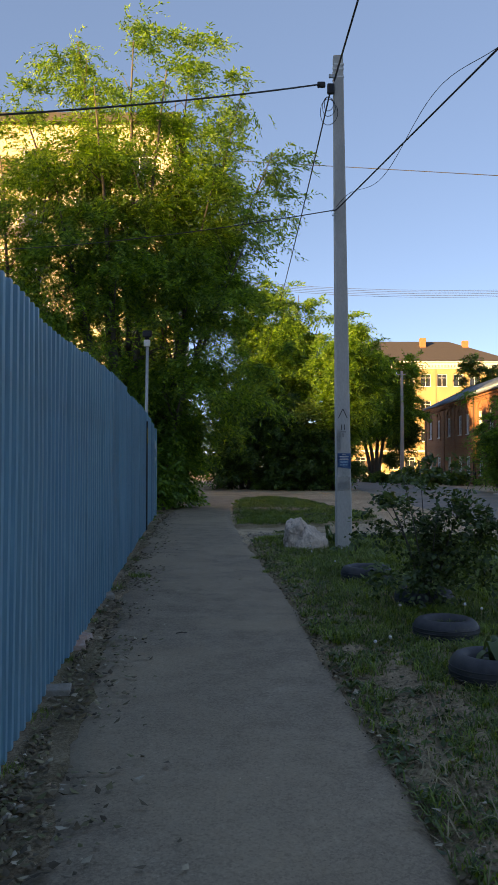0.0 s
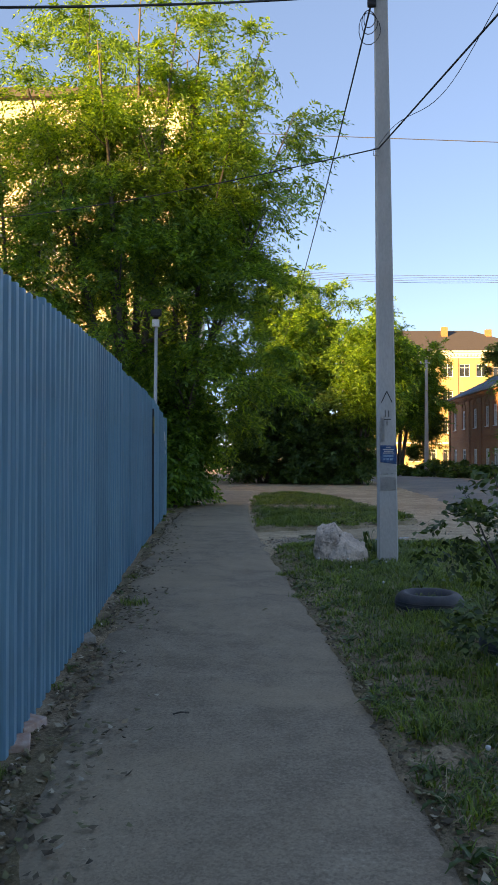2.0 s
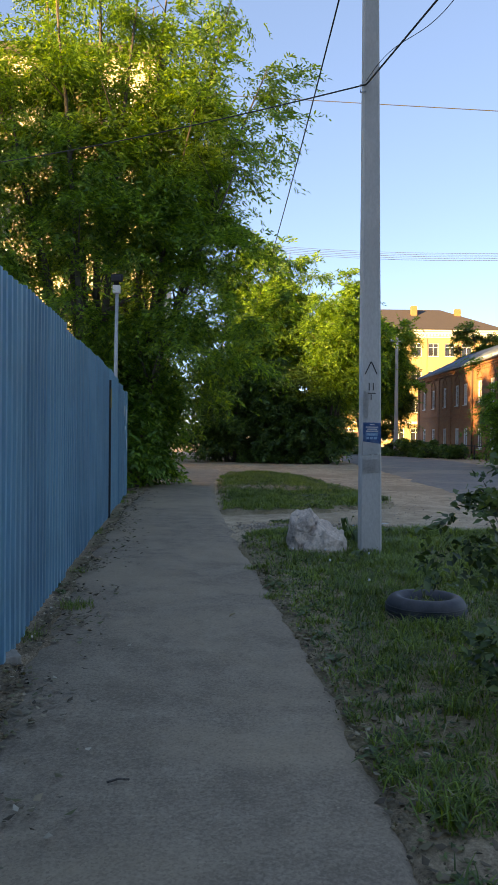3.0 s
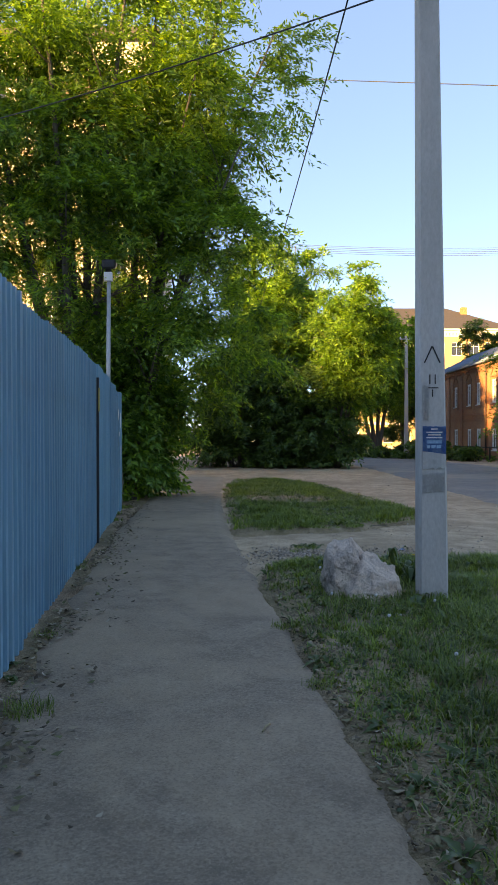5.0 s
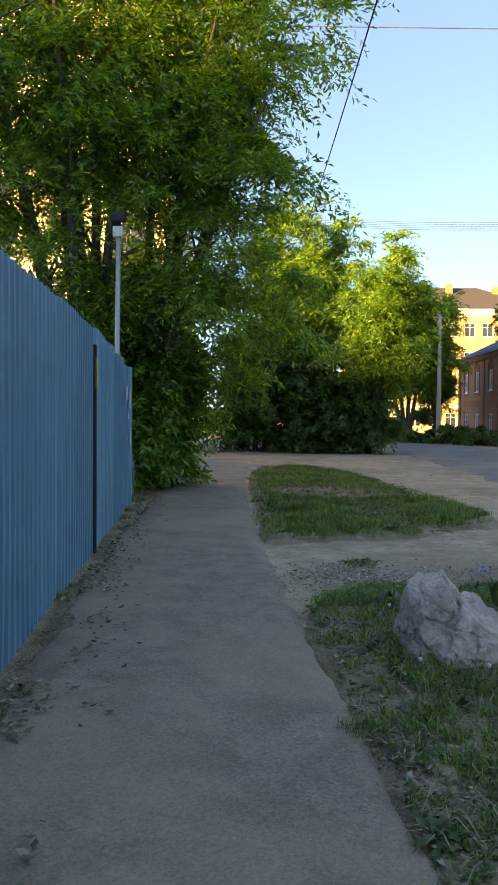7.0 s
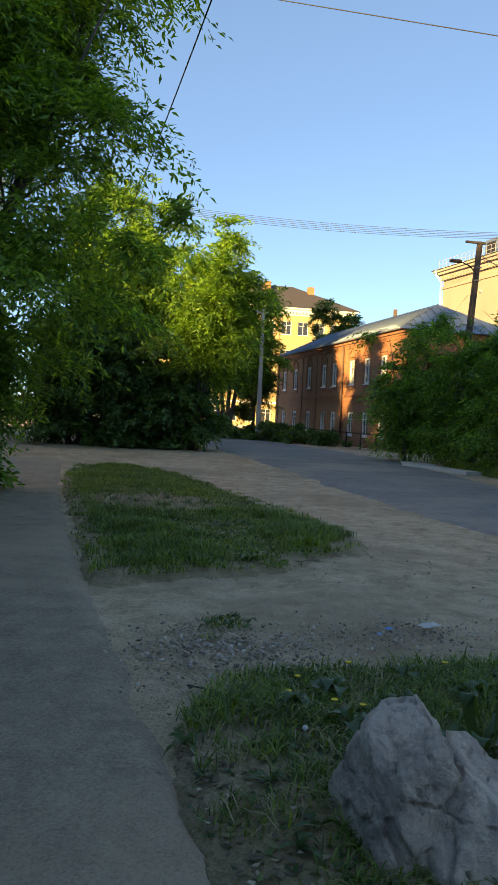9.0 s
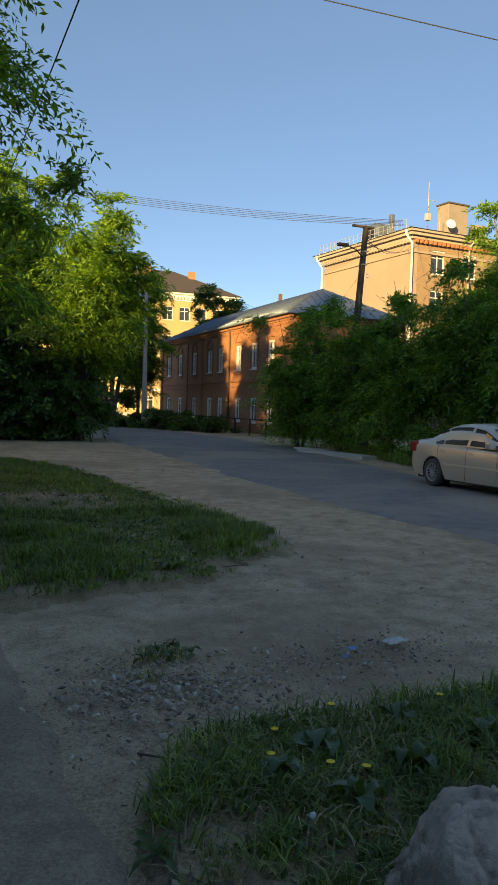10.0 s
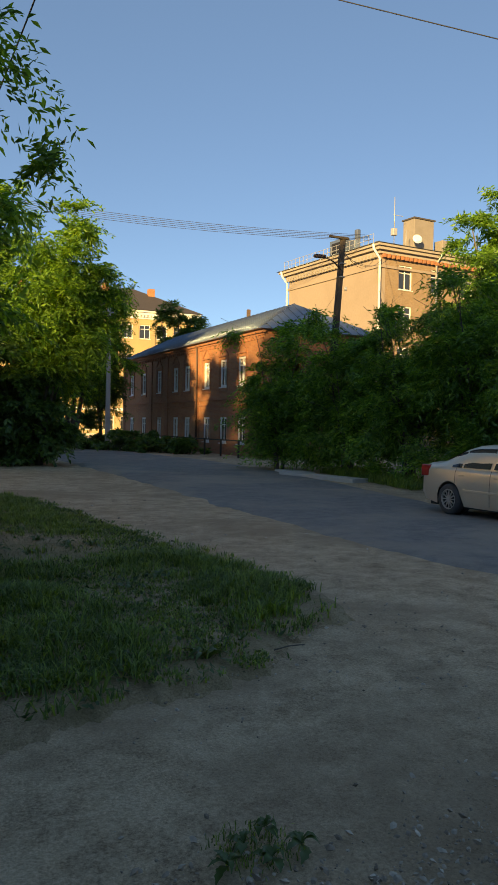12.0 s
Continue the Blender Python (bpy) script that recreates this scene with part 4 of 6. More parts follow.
PO = (PX, PY, G(PX, PY))
cable("cable", (PX - 0.37, PY - 0.1, 8.14), (-9.0, 5.6, 4.1), 0.25, 0.014, pole, PO)
cable("cable", (PX - 0.15, PY - 0.1, 8.20), (2.9, -26.0, 9.6), 0.35, 0.016, pole, PO)
cable("cable", (PX - 0.21, PY - 0.05, 8.05), (0.9, 50.0, 8.6), 0.45, 0.013, pole, PO)
cable("cable", (PX - 0.12, PY - 0.1, 5.98), (4.2, -6.0, 4.55), 0.0, 0.011, pole, PO)
cable("cable", (PX - 0.12, PY - 0.1, 5.98), (-9.5, 24.0, 8.4), 0.2, 0.009, pole, PO)
bm = bmesh.new()
tube(bm, [(-0.12 + 0.138 * v, -0.10 - v, 5.98 - PO[2] - 0.075 * v - 0.10 * math.sin(0.9 * v) + 0.12 * math.sin(1.7 * v + 0.4)) for v in np.linspace(0, 7.0, 40)], 0.004, 5)
part("drop_wire", bm, M["cable"], pole)
for ra, zz in ((0.11, 7.75), (0.15, 7.66), (0.08, 7.8)):
    bm = bmesh.new()
    tube(bm, [(-0.24 + ra * math.cos(t), -0.10 + 0.03 * math.sin(2 * t), zz - PO[2] + 1.5 * ra * math.sin(t)) for t in np.linspace(0, 6.28, 18)], 0.006, 5)
    part("wire_coil", bm, M["cable"], pole)
part("clamp", boxbm(-0.27, -0.15, -0.13, -0.06, 7.97 - PO[2], 8.15 - PO[2], bevel=0.02), M["cable"], pole, "black cable clamp")
part("insulator", boxbm(-0.44, -0.30, -0.13, -0.07, 8.08 - PO[2], 8.18 - PO[2], bevel=0.02), M["cable"], pole)
part("bracket", boxbm(-0.24, -0.10, -0.10, -0.06, 8.26 - PO[2], 8.32 - PO[2], bevel=0.006), M["galv"], pole)
bm = bmesh.new()
tube(bm, [(-0.12, -0.10, 5.90 - PO[2]), (-0.19, -0.10, 5.88 - PO[2]), (-0.20, -0.10, 5.97 - PO[2]), (-0.14, -0.10, 5.99 - PO[2])], 0.008, 6)
part("hook", bm, M["galv"], pole)

# ---- far concrete pole and wooden lamp pole ----
fp = thing("utility_pole", (12.6, 63.4, G(12, 63)), 0, "slim pale concrete pole among kerbside shrubs", "utility pole")
bm = bmesh.new()
box(bm, -0.16, 0.16, -0.13, 0.13, -0.2, 9.2, bevel=0.02)
for v in bm.verts:
    if v.co.z > 5:
        v.co.x *= 0.6
        v.co.y *= 0.6
part("shaft", bm, M["concrete"], fp)
part("bracket", boxbm(-0.5, 0.3, -0.04, 0.04, 8.9, 8.98), M["galv"], fp)
part("insulator", boxbm(-0.48, -0.40, -0.04, 0.04, 8.98, 9.12, bevel=0.01), M["white_paint"], fp)

wp = thing("street_lamp", (17.4, 43.0, G(17, 43)), 0, "weathered wooden pole with a lamp arm above the thicket", "street lamp")
bm = bmesh.new()
tube(bm, [(-0.45, 0, -0.2), (-0.15, 0, 5.0), (0.22, 0, 10.1)], [0.19, 0.165, 0.13], 12)
part("pole", bm, M["wood_grey"], wp)
bm = bmesh.new()
tube(bm, [(0.15, -0.1, 8.55), (-0.3, -0.1, 8.95), (-0.75, -0.05, 9.12)], 0.03, 8)
part("arm", bm, M["cable"], wp)
part("lamp_head", boxbm(-1.25, -0.70, -0.16, 0.08, 9.05, 9.20, bevel=0.05), M["rust"], wp)
part("crossarm", boxbm(-0.55, 0.45, -0.16, -0.05, 9.98, 10.08, bevel=0.01), M["wood_grey"], wp)
for z in (8.3, 8.9):
    part("strap", boxbm(-0.04 + 0.07 * (z - 8), 0.25 + 0.07 * (z - 8), -0.17, 0.17, z, z + 0.04, bevel=0.01), M["galv"], wp)
part("insulator", boxbm(0.27, 0.40, -0.12, -0.04, 7.75, 7.92, bevel=0.02), M["white_paint"], wp)
for k in range(3):
    cable("cable", (17.5, 43, 9.9 - 0.15 * k), (33.8 + k, 64.4, 15.0 + 0.4 * k), 0.8, 0.012, wp, (17.4, 43.0, G(17, 43)))

lines = thing("power_line", (33.6, 64.4, 16.4), 0, "bundle of five thin power wires across the street", "power line")
for k in range(5):
    cable("wire", (33.5, 64.5, 16.9 - 0.10 * k), (-8.0, 88.0 - 1.2 * k, 23.6 - 0.42 * k), 1.1 + 0.05 * k, 0.016, lines, (33.6, 64.4, 16.4))
single = thing("power_line", (-14.0, 64.8, 18.0), 0, "single dark wire spanning the street", "power line")
cable("wire", (-50.0, 61.0, 28.8), (36.0, 21.6, 8.2), 0.0, 0.016, single, (-14.0, 64.8, 18.0))

# ---- buildings ----
def window(parent, plane, u, z0, z1, w, at, name="window", frame_m="white_paint", depth=0.16, bars=(1, 1), curtain=None, sill=True, casing=0.09, glazing="glass"):
    """A window in a wall: frame, mullions and panes, set into the wall's opening. plane 'x': the wall faces -x at x = at, u along y; 'y': faces -y, u along x."""
    def bx(u0, u1, d0, d1, a, b, bevel=0.0):
        if plane == "x":
            return boxbm(at + d0, at + d1, u0, u1, a, b, bevel=bevel)
        return boxbm(u0, u1, at + d0, at + d1, a, b, bevel=bevel)
    f = casing
    bm = bmesh.new()
    d0, d1 = depth - 0.11, depth - 0.02
    for u0, u1, a, b in ((u - w / 2, u - w / 2 + f, z0, z1), (u + w / 2 - f, u + w / 2, z0, z1), (u - w / 2 + f, u + w / 2 - f, z0, z0 + f), (u - w / 2 + f, u + w / 2 - f, z1 - f, z1)):
        t = bx(u0, u1, d0, d1, a, b)
        me = bpy.data.meshes.new("tmp")
        t.to_mesh(me)
        t.free()
        bm.from_mesh(me)
        bpy.data.meshes.remove(me)
    win = part(name, bm, M[frame_m], parent)
    for i in range(bars[0]):
        uu = u - w / 2 + w * (i + 1) / (bars[0] + 1)
        part("mullion", bx(uu - 0.035, uu + 0.035, d0 + 0.02, d1, z0 + f, z1 - f), M[frame_m], win)
    for i in range(bars[1]):
        zz = z0 + (z1 - z0) * (0.70 if bars[1] == 1 else (i + 1) / (bars[1] + 1))
        part("mullion", bx(u - w / 2 + f, u + w / 2 - f, d0 + 0.025, d1 - 0.005, zz - 0.03, zz + 0.03), M[frame_m], win)
    part("pane", bx(u - w / 2 + f, u + w / 2 - f, depth - 0.05, depth - 0.04, z0 + f, z1 - f), M[glazing], win).visible_shadow = glazing == "glass"
    if curtain:
        part("curtain", bx(u - w / 2 + f, u + w / 2 - f, depth + 0.03, depth + 0.04, z0 + f, z1 - f), M[curtain], win)
    if sill:
        part("sill", bx(u - w / 2 - 0.06, u + w / 2 + 0.06, -0.07, depth - 0.02, z0 - 0.05, z0), M[frame_m], win)
    return win


def wall_with_holes(u0, u1, z0, z1, holes, thick, plane, at, sign=1):
    """A wall with real openings: a grid of blocks round rectangular holes (u0, u1, z0, z1). The outer face lies at at; thick goes inwards."""
    us = sorted({u0, u1, *[h[0] for h in holes], *[h[1] for h in holes]})
    zs = sorted({z0, z1, *[h[2] for h in holes], *[h[3] for h in holes]})
    bm = bmesh.new()
    cells = {}
    for i, (a, b) in enumerate(zip(us, us[1:])):
        for j, (c, d) in enumerate(zip(zs, zs[1:])):
            mu, mz = (a + b) / 2, (c + d) / 2
            if not any(h[0] < mu < h[1] and h[2] < mz < h[3] for h in holes):
                cells[i, j] = (a, b, c, d)

    def vert(u, w, z):
        return (at + sign * w, u, z) if plane == "x" else (u, at + sign * w, z)
    cache = {}

    def v(u, w, z):
        key = (round(u, 4), w, round(z, 4))
        if key not in cache:
            cache[key] = bm.verts.new(vert(u, w, z))
        return cache[key]
    for (i, j), (a, b, c, d) in cells.items():
        bm.faces.new((v(a, 0, c), v(b, 0, c), v(b, 0, d), v(a, 0, d)))
        bm.faces.new((v(a, thick, c), v(a, thick, d), v(b, thick, d), v(b, thick, c)))
        for di, dj, p, q in ((-1, 0, (a, c), (a, d)), (1, 0, (b, c), (b, d)), (0, -1, (a, c), (b, c)), (0, 1, (a, d), (b, d))):
            if (i + di, j + dj) not in cells:
                bm.faces.new((v(p[0], 0, p[1]), v(q[0], 0, q[1]), v(q[0], thick, q[1]), v(p[0], thick, p[1])))
    bmesh.ops.recalc_face_normals(bm, faces=bm.faces[:])
    return bm


# red brick house: long front along the road, facing -x
red = thing("brick_house", (0, 0, 0), 0, "old two-storey red brick house with white windows and metal roof", "house")
RX, RY0, RY1, RE = 17.7, 50.8, 77.4, 7.1
up = [53.6, 56.2, 58.85, 62.3, 64.55, 68.1, 71.8, 75.0]
W1 = 1.02
holes = [(y - W1 / 2, y + W1 / 2, 4.18, 5.82) for y in up] + [(y - W1 / 2, y + W1 / 2, 0.85, 2.40) for y in up]
part("front_wall", wall_with_holes(RY0, RY1, -0.1, RE, holes, 0.45, "x", RX), M["brick"], red)
gx = [19.6, 22.2]
part("end_wall", wall_with_holes(RX + 0.45, 24.7, -0.1, RE, [(x - 0.5, x + 0.5, 4.18, 5.82) for x in gx] + [(x - 0.5, x + 0.5, 0.85, 2.4) for x in gx], 0.45, "y", RY0), M["brick"], red)
part("back_wall", boxbm(24.25, 24.7, RY0 + 0.45, RY1, -0.1, RE), M["brick"], red)
part("far_wall", boxbm(RX + 0.45, 24.25, RY1 - 0.45, RY1, -0.1, RE), M["brick"], red)
part("floor_slab", boxbm(RX + 0.45, 24.25, RY0 + 0.45, RY1 - 0.45, 3.1, 3.4), M["wood_grey"], red)
for n, y in enumerate(up):
    window(red, "x", y, 4.18, 5.82, W1, RX, curtain="curtain" if n not in (6,) else None, casing=0.13, glazing="clear_glass")
    window(red, "x", y, 0.85, 2.40, W1, RX, curtain="curtain" if n in (3, 4, 5) else None, casing=0.13, glazing="clear_glass" if n in (3, 4, 5) else "glass")
    # moulded brick surround with a small gable above each upper window
    bm = bmesh.new()
    box(bm, RX - 0.05, RX, y - 0.70, y - 0.57, 4.0, 6.0)
    box(bm, RX - 0.05, RX, y + 0.57, y + 0.70, 4.0, 6.0)
    box(bm, RX - 0.08, RX, y - 0.72, y + 0.72, 6.0, 6.10)
    for sgn in (-1, 1):
        r = bmesh.ops.create_cube(bm, size=1.0, matrix=Matrix.Translation((RX - 0.035, y + sgn * 0.33, 6.38)) @ Euler((sgn * -0.72, 0, 0)).to_matrix().to_4x4() @ Matrix.Diagonal((0.07, 0.88, 0.09, 1)))
    part("pediment", bm, M["brick_trim"], red)
    part("apron", boxbm(RX - 0.05, RX, y - 0.62, y + 0.62, 3.92, 4.05), M["brick_trim"], red)
for z0, z1, d in ((3.08, 3.16, 0.06), (3.42, 3.52, 0.09), (6.78, 6.90, 0.10), (6.90, RE, 0.20), (-0.1, 0.45, 0.05)):
    part("belt_course", boxbm(RX - d, RX, RY0 - d, RY1, z0, z1), M["brick_trim"], red)
for i in range(66):
    yy = RY0 + 0.2 + i * 0.4
    if yy < RY1 - 0.2:
        part("dentil", boxbm(RX - 0.09, RX, yy, yy + 0.18, 6.60, 6.776), M["brick_trim"], red)
for y in (RY0 + 0.3, 60.4, 66.4, 70.0, RY1 - 0.3):
    part("pilaster", boxbm(RX - 0.07, RX, y - 0.28, y + 0.28, 0.45, 6.6), M["brick_trim"], red)
bm = bmesh.new()
tube(bm, [(RX - 0.22, 60.25, 7.0), (RX - 0.14, 60.25, 6.5), (RX - 0.14, 60.25, 0.4), (RX - 0.3, 60.25, 0.2)], 0.06, 8)
part("drainpipe", bm, M["rust"], red)
# hipped metal roof with standing seams
RMX, RZ, OV = 21.2, 9.15, 0.45
bm = bmesh.new()
a = [bm.verts.new(p) for p in ((RX - OV, RY0 - OV, RE - 0.02), (24.7 + OV, RY0 - OV, RE - 0.02), (24.7 + OV, RY1 + OV, RE - 0.02), (RX - OV, RY1 + OV, RE - 0.02), (RMX, RY0 + 3.2, RZ), (RMX, RY1 - 3.2, RZ))]
for f in ((0, 4, 5, 3), (0, 1, 4), (1, 2, 5, 4), (2, 3, 5), (0, 3, 2, 1)):
    bm.faces.new([a[i] for i in f])
roof = part("roof", bm, M["roof_metal"], red, "weathered grey sheet-metal hipped roof")
x_e, slope = RX - OV, (RZ - RE) / (RMX - RX + OV)
for i in range(44):
    yy = RY0 + 0.1 + i * 0.61
    if yy < RY1:
        reach = min(1.0, (yy - RY0 + OV) / 3.6, (RY1 + OV - yy) / 3.6)
        bm = bmesh.new()
        x1 = x_e + (RMX - x_e) * reach
        tube(bm, [(x_e, yy, RE), (x1, yy, RE + (x1 - x_e) * slope + 0.0)], 0.03, 4)
        part("seam", bm, M["roof_metal"], roof)
for i in range(11):
    xx = RX + 0.2 + i * 0.62
    reach = min(1.0, (xx - x_e) / 3.95, (24.7 + OV - xx) / 3.95)
    bm = bmesh.new()
    tube(bm, [(xx, RY0 - OV, RE), (xx, RY0 - OV + 3.65 * reach, RE + (RZ - RE) * reach)], 0.03, 4)
    part("seam", bm, M["roof_metal"], roof)
part("vent_pipe", boxbm(21.1, 21.3, 60.2, 60.4, 9.0, 9.6), M["rust"], roof)
# picket rail in front of the house
rail = thing("fence", (16.4, 59.0, G(16, 59)), 0, "sagging thin wooden rail in front of the brick house", "fence")
for i in range(7):
    part("post", boxbm(-0.04, 0.04, -8 + i * 2.4, -7.9 + i * 2.4, -0.2, 0.95), M["wood_grey"], rail)
part("rail", boxbm(-0.03, 0.03, -8, 6.5, 0.86, 0.93), M["wood_grey"], rail)

# beige rendered block with heavy cornice, beyond the brick house
BE = (34.6, 64.6)
beige = thing("apartment_house", (BE[0], BE[1], 0), 4.5, "beige rendered apartment house with dentil cornice and metal roof", "house")
BH = 15.6
part("side_wall", boxbm(0, 0.5, 0, 13.2, -0.1, BH), M["beige_wall"], beige)
bw = [(2.6, 13.0, 14.95), (2.6, 9.8, 11.7), (2.6, 6.5, 8.4), (2.6, 3.2, 5.1), (6.0, 13.0, 14.95), (6.0, 9.8, 11.7), (6.0, 6.5, 8.4), (9.4, 13.0, 14.95), (9.4, 9.8, 11.7), (12.8, 13.0, 14.95), (12.8, 9.8, 11.7)]
part("front_wall", wall_with_holes(0.5, 18, -0.1, BH, [(u - 0.7, u + 0.7, a_, b_) for u, a_, b_ in bw], 0.5, "y", 0), M["brick_tan"], beige)
part("back_wall", boxbm(0.5, 18, 12.7, 13.2, -0.1, BH), M["beige_wall"], beige)
part("right_wall", boxbm(17.5, 18, 0.5, 12.7, -0.1, BH), M["beige_wall"], beige)
for u, a_, b_ in bw:
    window(beige, "y", u, a_, b_, 1.4, 0, depth=0.2)
for z0, z1, d in ((14.55, 14.75, 0.12), (15.6, 15.85, 0.25), (15.85, 16.1, 0.55), (16.1, 16.3, 0.75)):
    part("cornice", boxbm(-d, 18 + d, -d, 13.2 + d, z0, z1), M["plaster"] if z0 > 15 else M["beige_wall"], beige)
for i in range(30):
    part("dentil", boxbm(-0.38, -0.01, 0.15 + i * 0.44, 0.37 + i * 0.44, 15.32, 15.596), M["plaster"], beige)
for i in range(38):
    part("dentil", boxbm(0.1 + i * 0.46, 0.32 + i * 0.46, -0.36, -0.01, 15.3, 15.596), M["brick_trim"], beige)
bm = bmesh.new()
a = [bm.verts.new(p) for p in ((-0.9, -0.9, 16.30), (18.9, -0.9, 16.30), (18.9, 14.1, 16.30), (-0.9, 14.1, 16.30), (5.8, 6.6, 18.3), (12.5, 6.6, 18.3))]
for f in ((0, 1, 5, 4), (1, 2, 5), (2, 3, 4, 5), (3, 0, 4), (0, 3, 2, 1)):
    bm.faces.new([a[i] for i in f])
broof = part("roof", bm, M["roof_metal"], beige, "rusty grey metal roof")
for i in range(16):
    bm = bmesh.new()
    yy = -0.4 + i * 0.95
    rch = min(1, (yy + 0.9) / 7.5, (14.1 - yy) / 7.5)
    tube(bm, [(-0.9, yy, 16.32), (-0.9 + 6.7 * rch, yy, 16.32 + 2 * rch)], 0.035, 4)
    part("seam", bm, M["roof_metal"], broof)
part("chimney", boxbm(5.2, 7.4, 2.0, 3.4, 16.4, 19.6, bevel=0.04), M["plaster_grey"], broof, "broad rendered chimney")
part("chimney_cap", boxbm(5.1, 7.5, 1.9, 3.5, 19.6, 19.72), M["roof_dark"], broof)
part("chimney", boxbm(8.4, 9.4, 2.0, 3.0, 16.4, 18.2, bevel=0.04), M["plaster_grey"], broof)
part("dormer", boxbm(0.4, 2.2, 5.6, 7.4, 16.6, 18.0), M["roof_metal"], broof)
part("dormer_hatch", boxbm(0.37, 0.396, 5.9, 7.1, 16.85, 17.75), M["cable"], broof)
part("vent_stack", boxbm(1.2, 1.6, 4.6, 5.0, 17.0, 18.7, bevel=0.08), M["roof_metal"], broof)
for x, y, z in ((3.2, 2.2, 4.2), (3.2, 2.2, 2.2), (3.8, 1.4, 1.4)):
    bm = bmesh.new()
    tube(bm, [(x, y, 16.6), (x, y, 16.9 + z)], 0.035, 6)
    part("antenna", bm, M["galv"], broof)
part("antenna_bar", boxbm(3.1, 4.1, 2.18, 2.22, 19.6, 19.64), M["galv"], broof)
part("antenna_box", boxbm(2.95, 3.4, 2.0, 2.4, 17.9, 18.5, bevel=0.06), M["galv"], broof)
bm = bmesh.new()
bmesh.ops.create_cone(bm, cap_ends=True, segments=20, radius1=0.42, radius2=0.30, depth=0.12, matrix=pose(4.9, 1.2, 17.7, 70, 0, -20))
part("satellite_dish", bm, M["white_paint"], broof)
for i in range(22):
    part("rail_post", boxbm(-0.55, -0.52, 0.2 + i * 0.62, 0.23 + i * 0.62, 16.3, 17.15), M["galv"], broof)
for z in (16.75, 17.13):
    part("roof_rail", boxbm(-0.56, -0.52, 0.2, 13.3, z, z + 0.03), M["galv"], broof)
for y in (-0.15, 13.3):
    bm = bmesh.new()
    tube(bm, [(-0.85, y, 16.25), (-0.8, y, 15.9), (-0.18, y, 15.2), (-0.18, y, 0.3)], 0.10, 8)
    part("drainpipe", bm, M["white_paint"], beige)
bm = bmesh.new()
tube(bm, [(5.7, -0.9, 16.2), (5.75, -0.2, 15.4), (5.75, -0.2, 0.3)], 0.09, 8)
part("drainpipe", bm, M["galv"], beige)

# yellow house at the end of the street
yel = thing("apartment_house", (0, 0, 0), 0, "sunlit yellow four-storey house with white cornice and dark roof", "house")
YY, YX0, YX1, YH = 115.0, 12.5, 38.5, 16.6
cols_y = [YX0 + 1.7 + i * 2.45 for i in range(10)]
yh = [(x - 0.75, x + 0.75, z, z + 1.9) for x in cols_y for z in (1.0, 5.2, 9.4, 13.4)]
part("front_wall", wall_with_holes(YX0, YX1, -1.0, YH, yh, 0.5, "y", YY), M["yellow_wall"], yel)
part("left_wall", boxbm(YX0, YX0 + 0.5, YY + 0.5, YY + 13, -1.0, YH), M["yellow_wall"], yel)
part("right_wall", boxbm(YX1 - 0.5, YX1, YY + 0.5, YY + 13, -1.0, YH), M["yellow_wall"], yel)
part("back_wall", boxbm(YX0 + 0.5, YX1 - 0.5, YY + 12.5, YY + 13, -1.0, YH), M["yellow_wall"], yel)
for x in cols_y:
    for z in (1.0, 5.2, 9.4, 13.4):
        window(yel, "y", x, z, z + 1.9, 1.5, YY, depth=0.22, sill=z > 2)
for z0, z1, d in ((3.6, 3.9, 0.15), (YH - 0.5, YH, 0.12), (YH, YH + 0.35, 0.45), (YH + 0.35, YH + 0.6, 0.75)):
    part("cornice", boxbm(YX0 - d, YX1 + d, YY - d, YY + 13 + d, z0, z1), M["white_paint"], yel)
for i in range(54):
    part("dentil", boxbm(YX0 + 0.1 + i * 0.48, YX0 + 0.33 + i * 0.48, YY - 0.42, YY - 0.125, YH - 0.28, YH - 0.004), M["white_paint"], yel)
for x in [YX0 + 0.4 + 2.45 * i * 2 for i in range(6)]:
    part("pilaster", boxbm(x - 0.3, x + 0.3, YY - 0.12, YY, 3.9, YH - 0.5), M["yellow_wall"], yel)
bm = bmesh.new()
a = [bm.verts.new(p) for p in ((YX0 - 1, YY - 1, YH + 0.6), (YX1 + 1, YY - 1, YH + 0.6), (YX1 + 1, YY + 14, YH + 0.6), (YX0 - 1, YY + 14, YH + 0.6), (YX0 + 7.5, YY + 6.5, YH + 4.6), (YX1 - 7, YY + 6.5, YH + 4.6))]
for f in ((0, 1, 5, 4), (1, 2, 5), (2, 3, 4, 5), (3, 0, 4), (0, 3, 2, 1)):
    bm.faces.new([a[i] for i in f])
yroof = part("roof", bm, M["roof_dark"], yel, "dark brown slate-like hipped roof")
for x, y, z in ((27.0, 119.5, 21.4), (33.6, 119.5, 21.0), (15.5, 119.0, 20.6)):
    part("chimney", boxbm(x - 0.45, x + 0.45, y - 0.4, y + 0.4, 18.0, z, bevel=0.03), M["brick"], yroof, "red brick chimney")
part("door", boxbm(17.3, 18.5, YY - 0.06, YY - 0.004, -0.3, 2.3), M["rust"], yel, "dark entrance door")
part("plinth", boxbm(YX0, YX1, YY - 0.14, YY - 0.064, -1.0, 0.5), M["concrete"], yel)

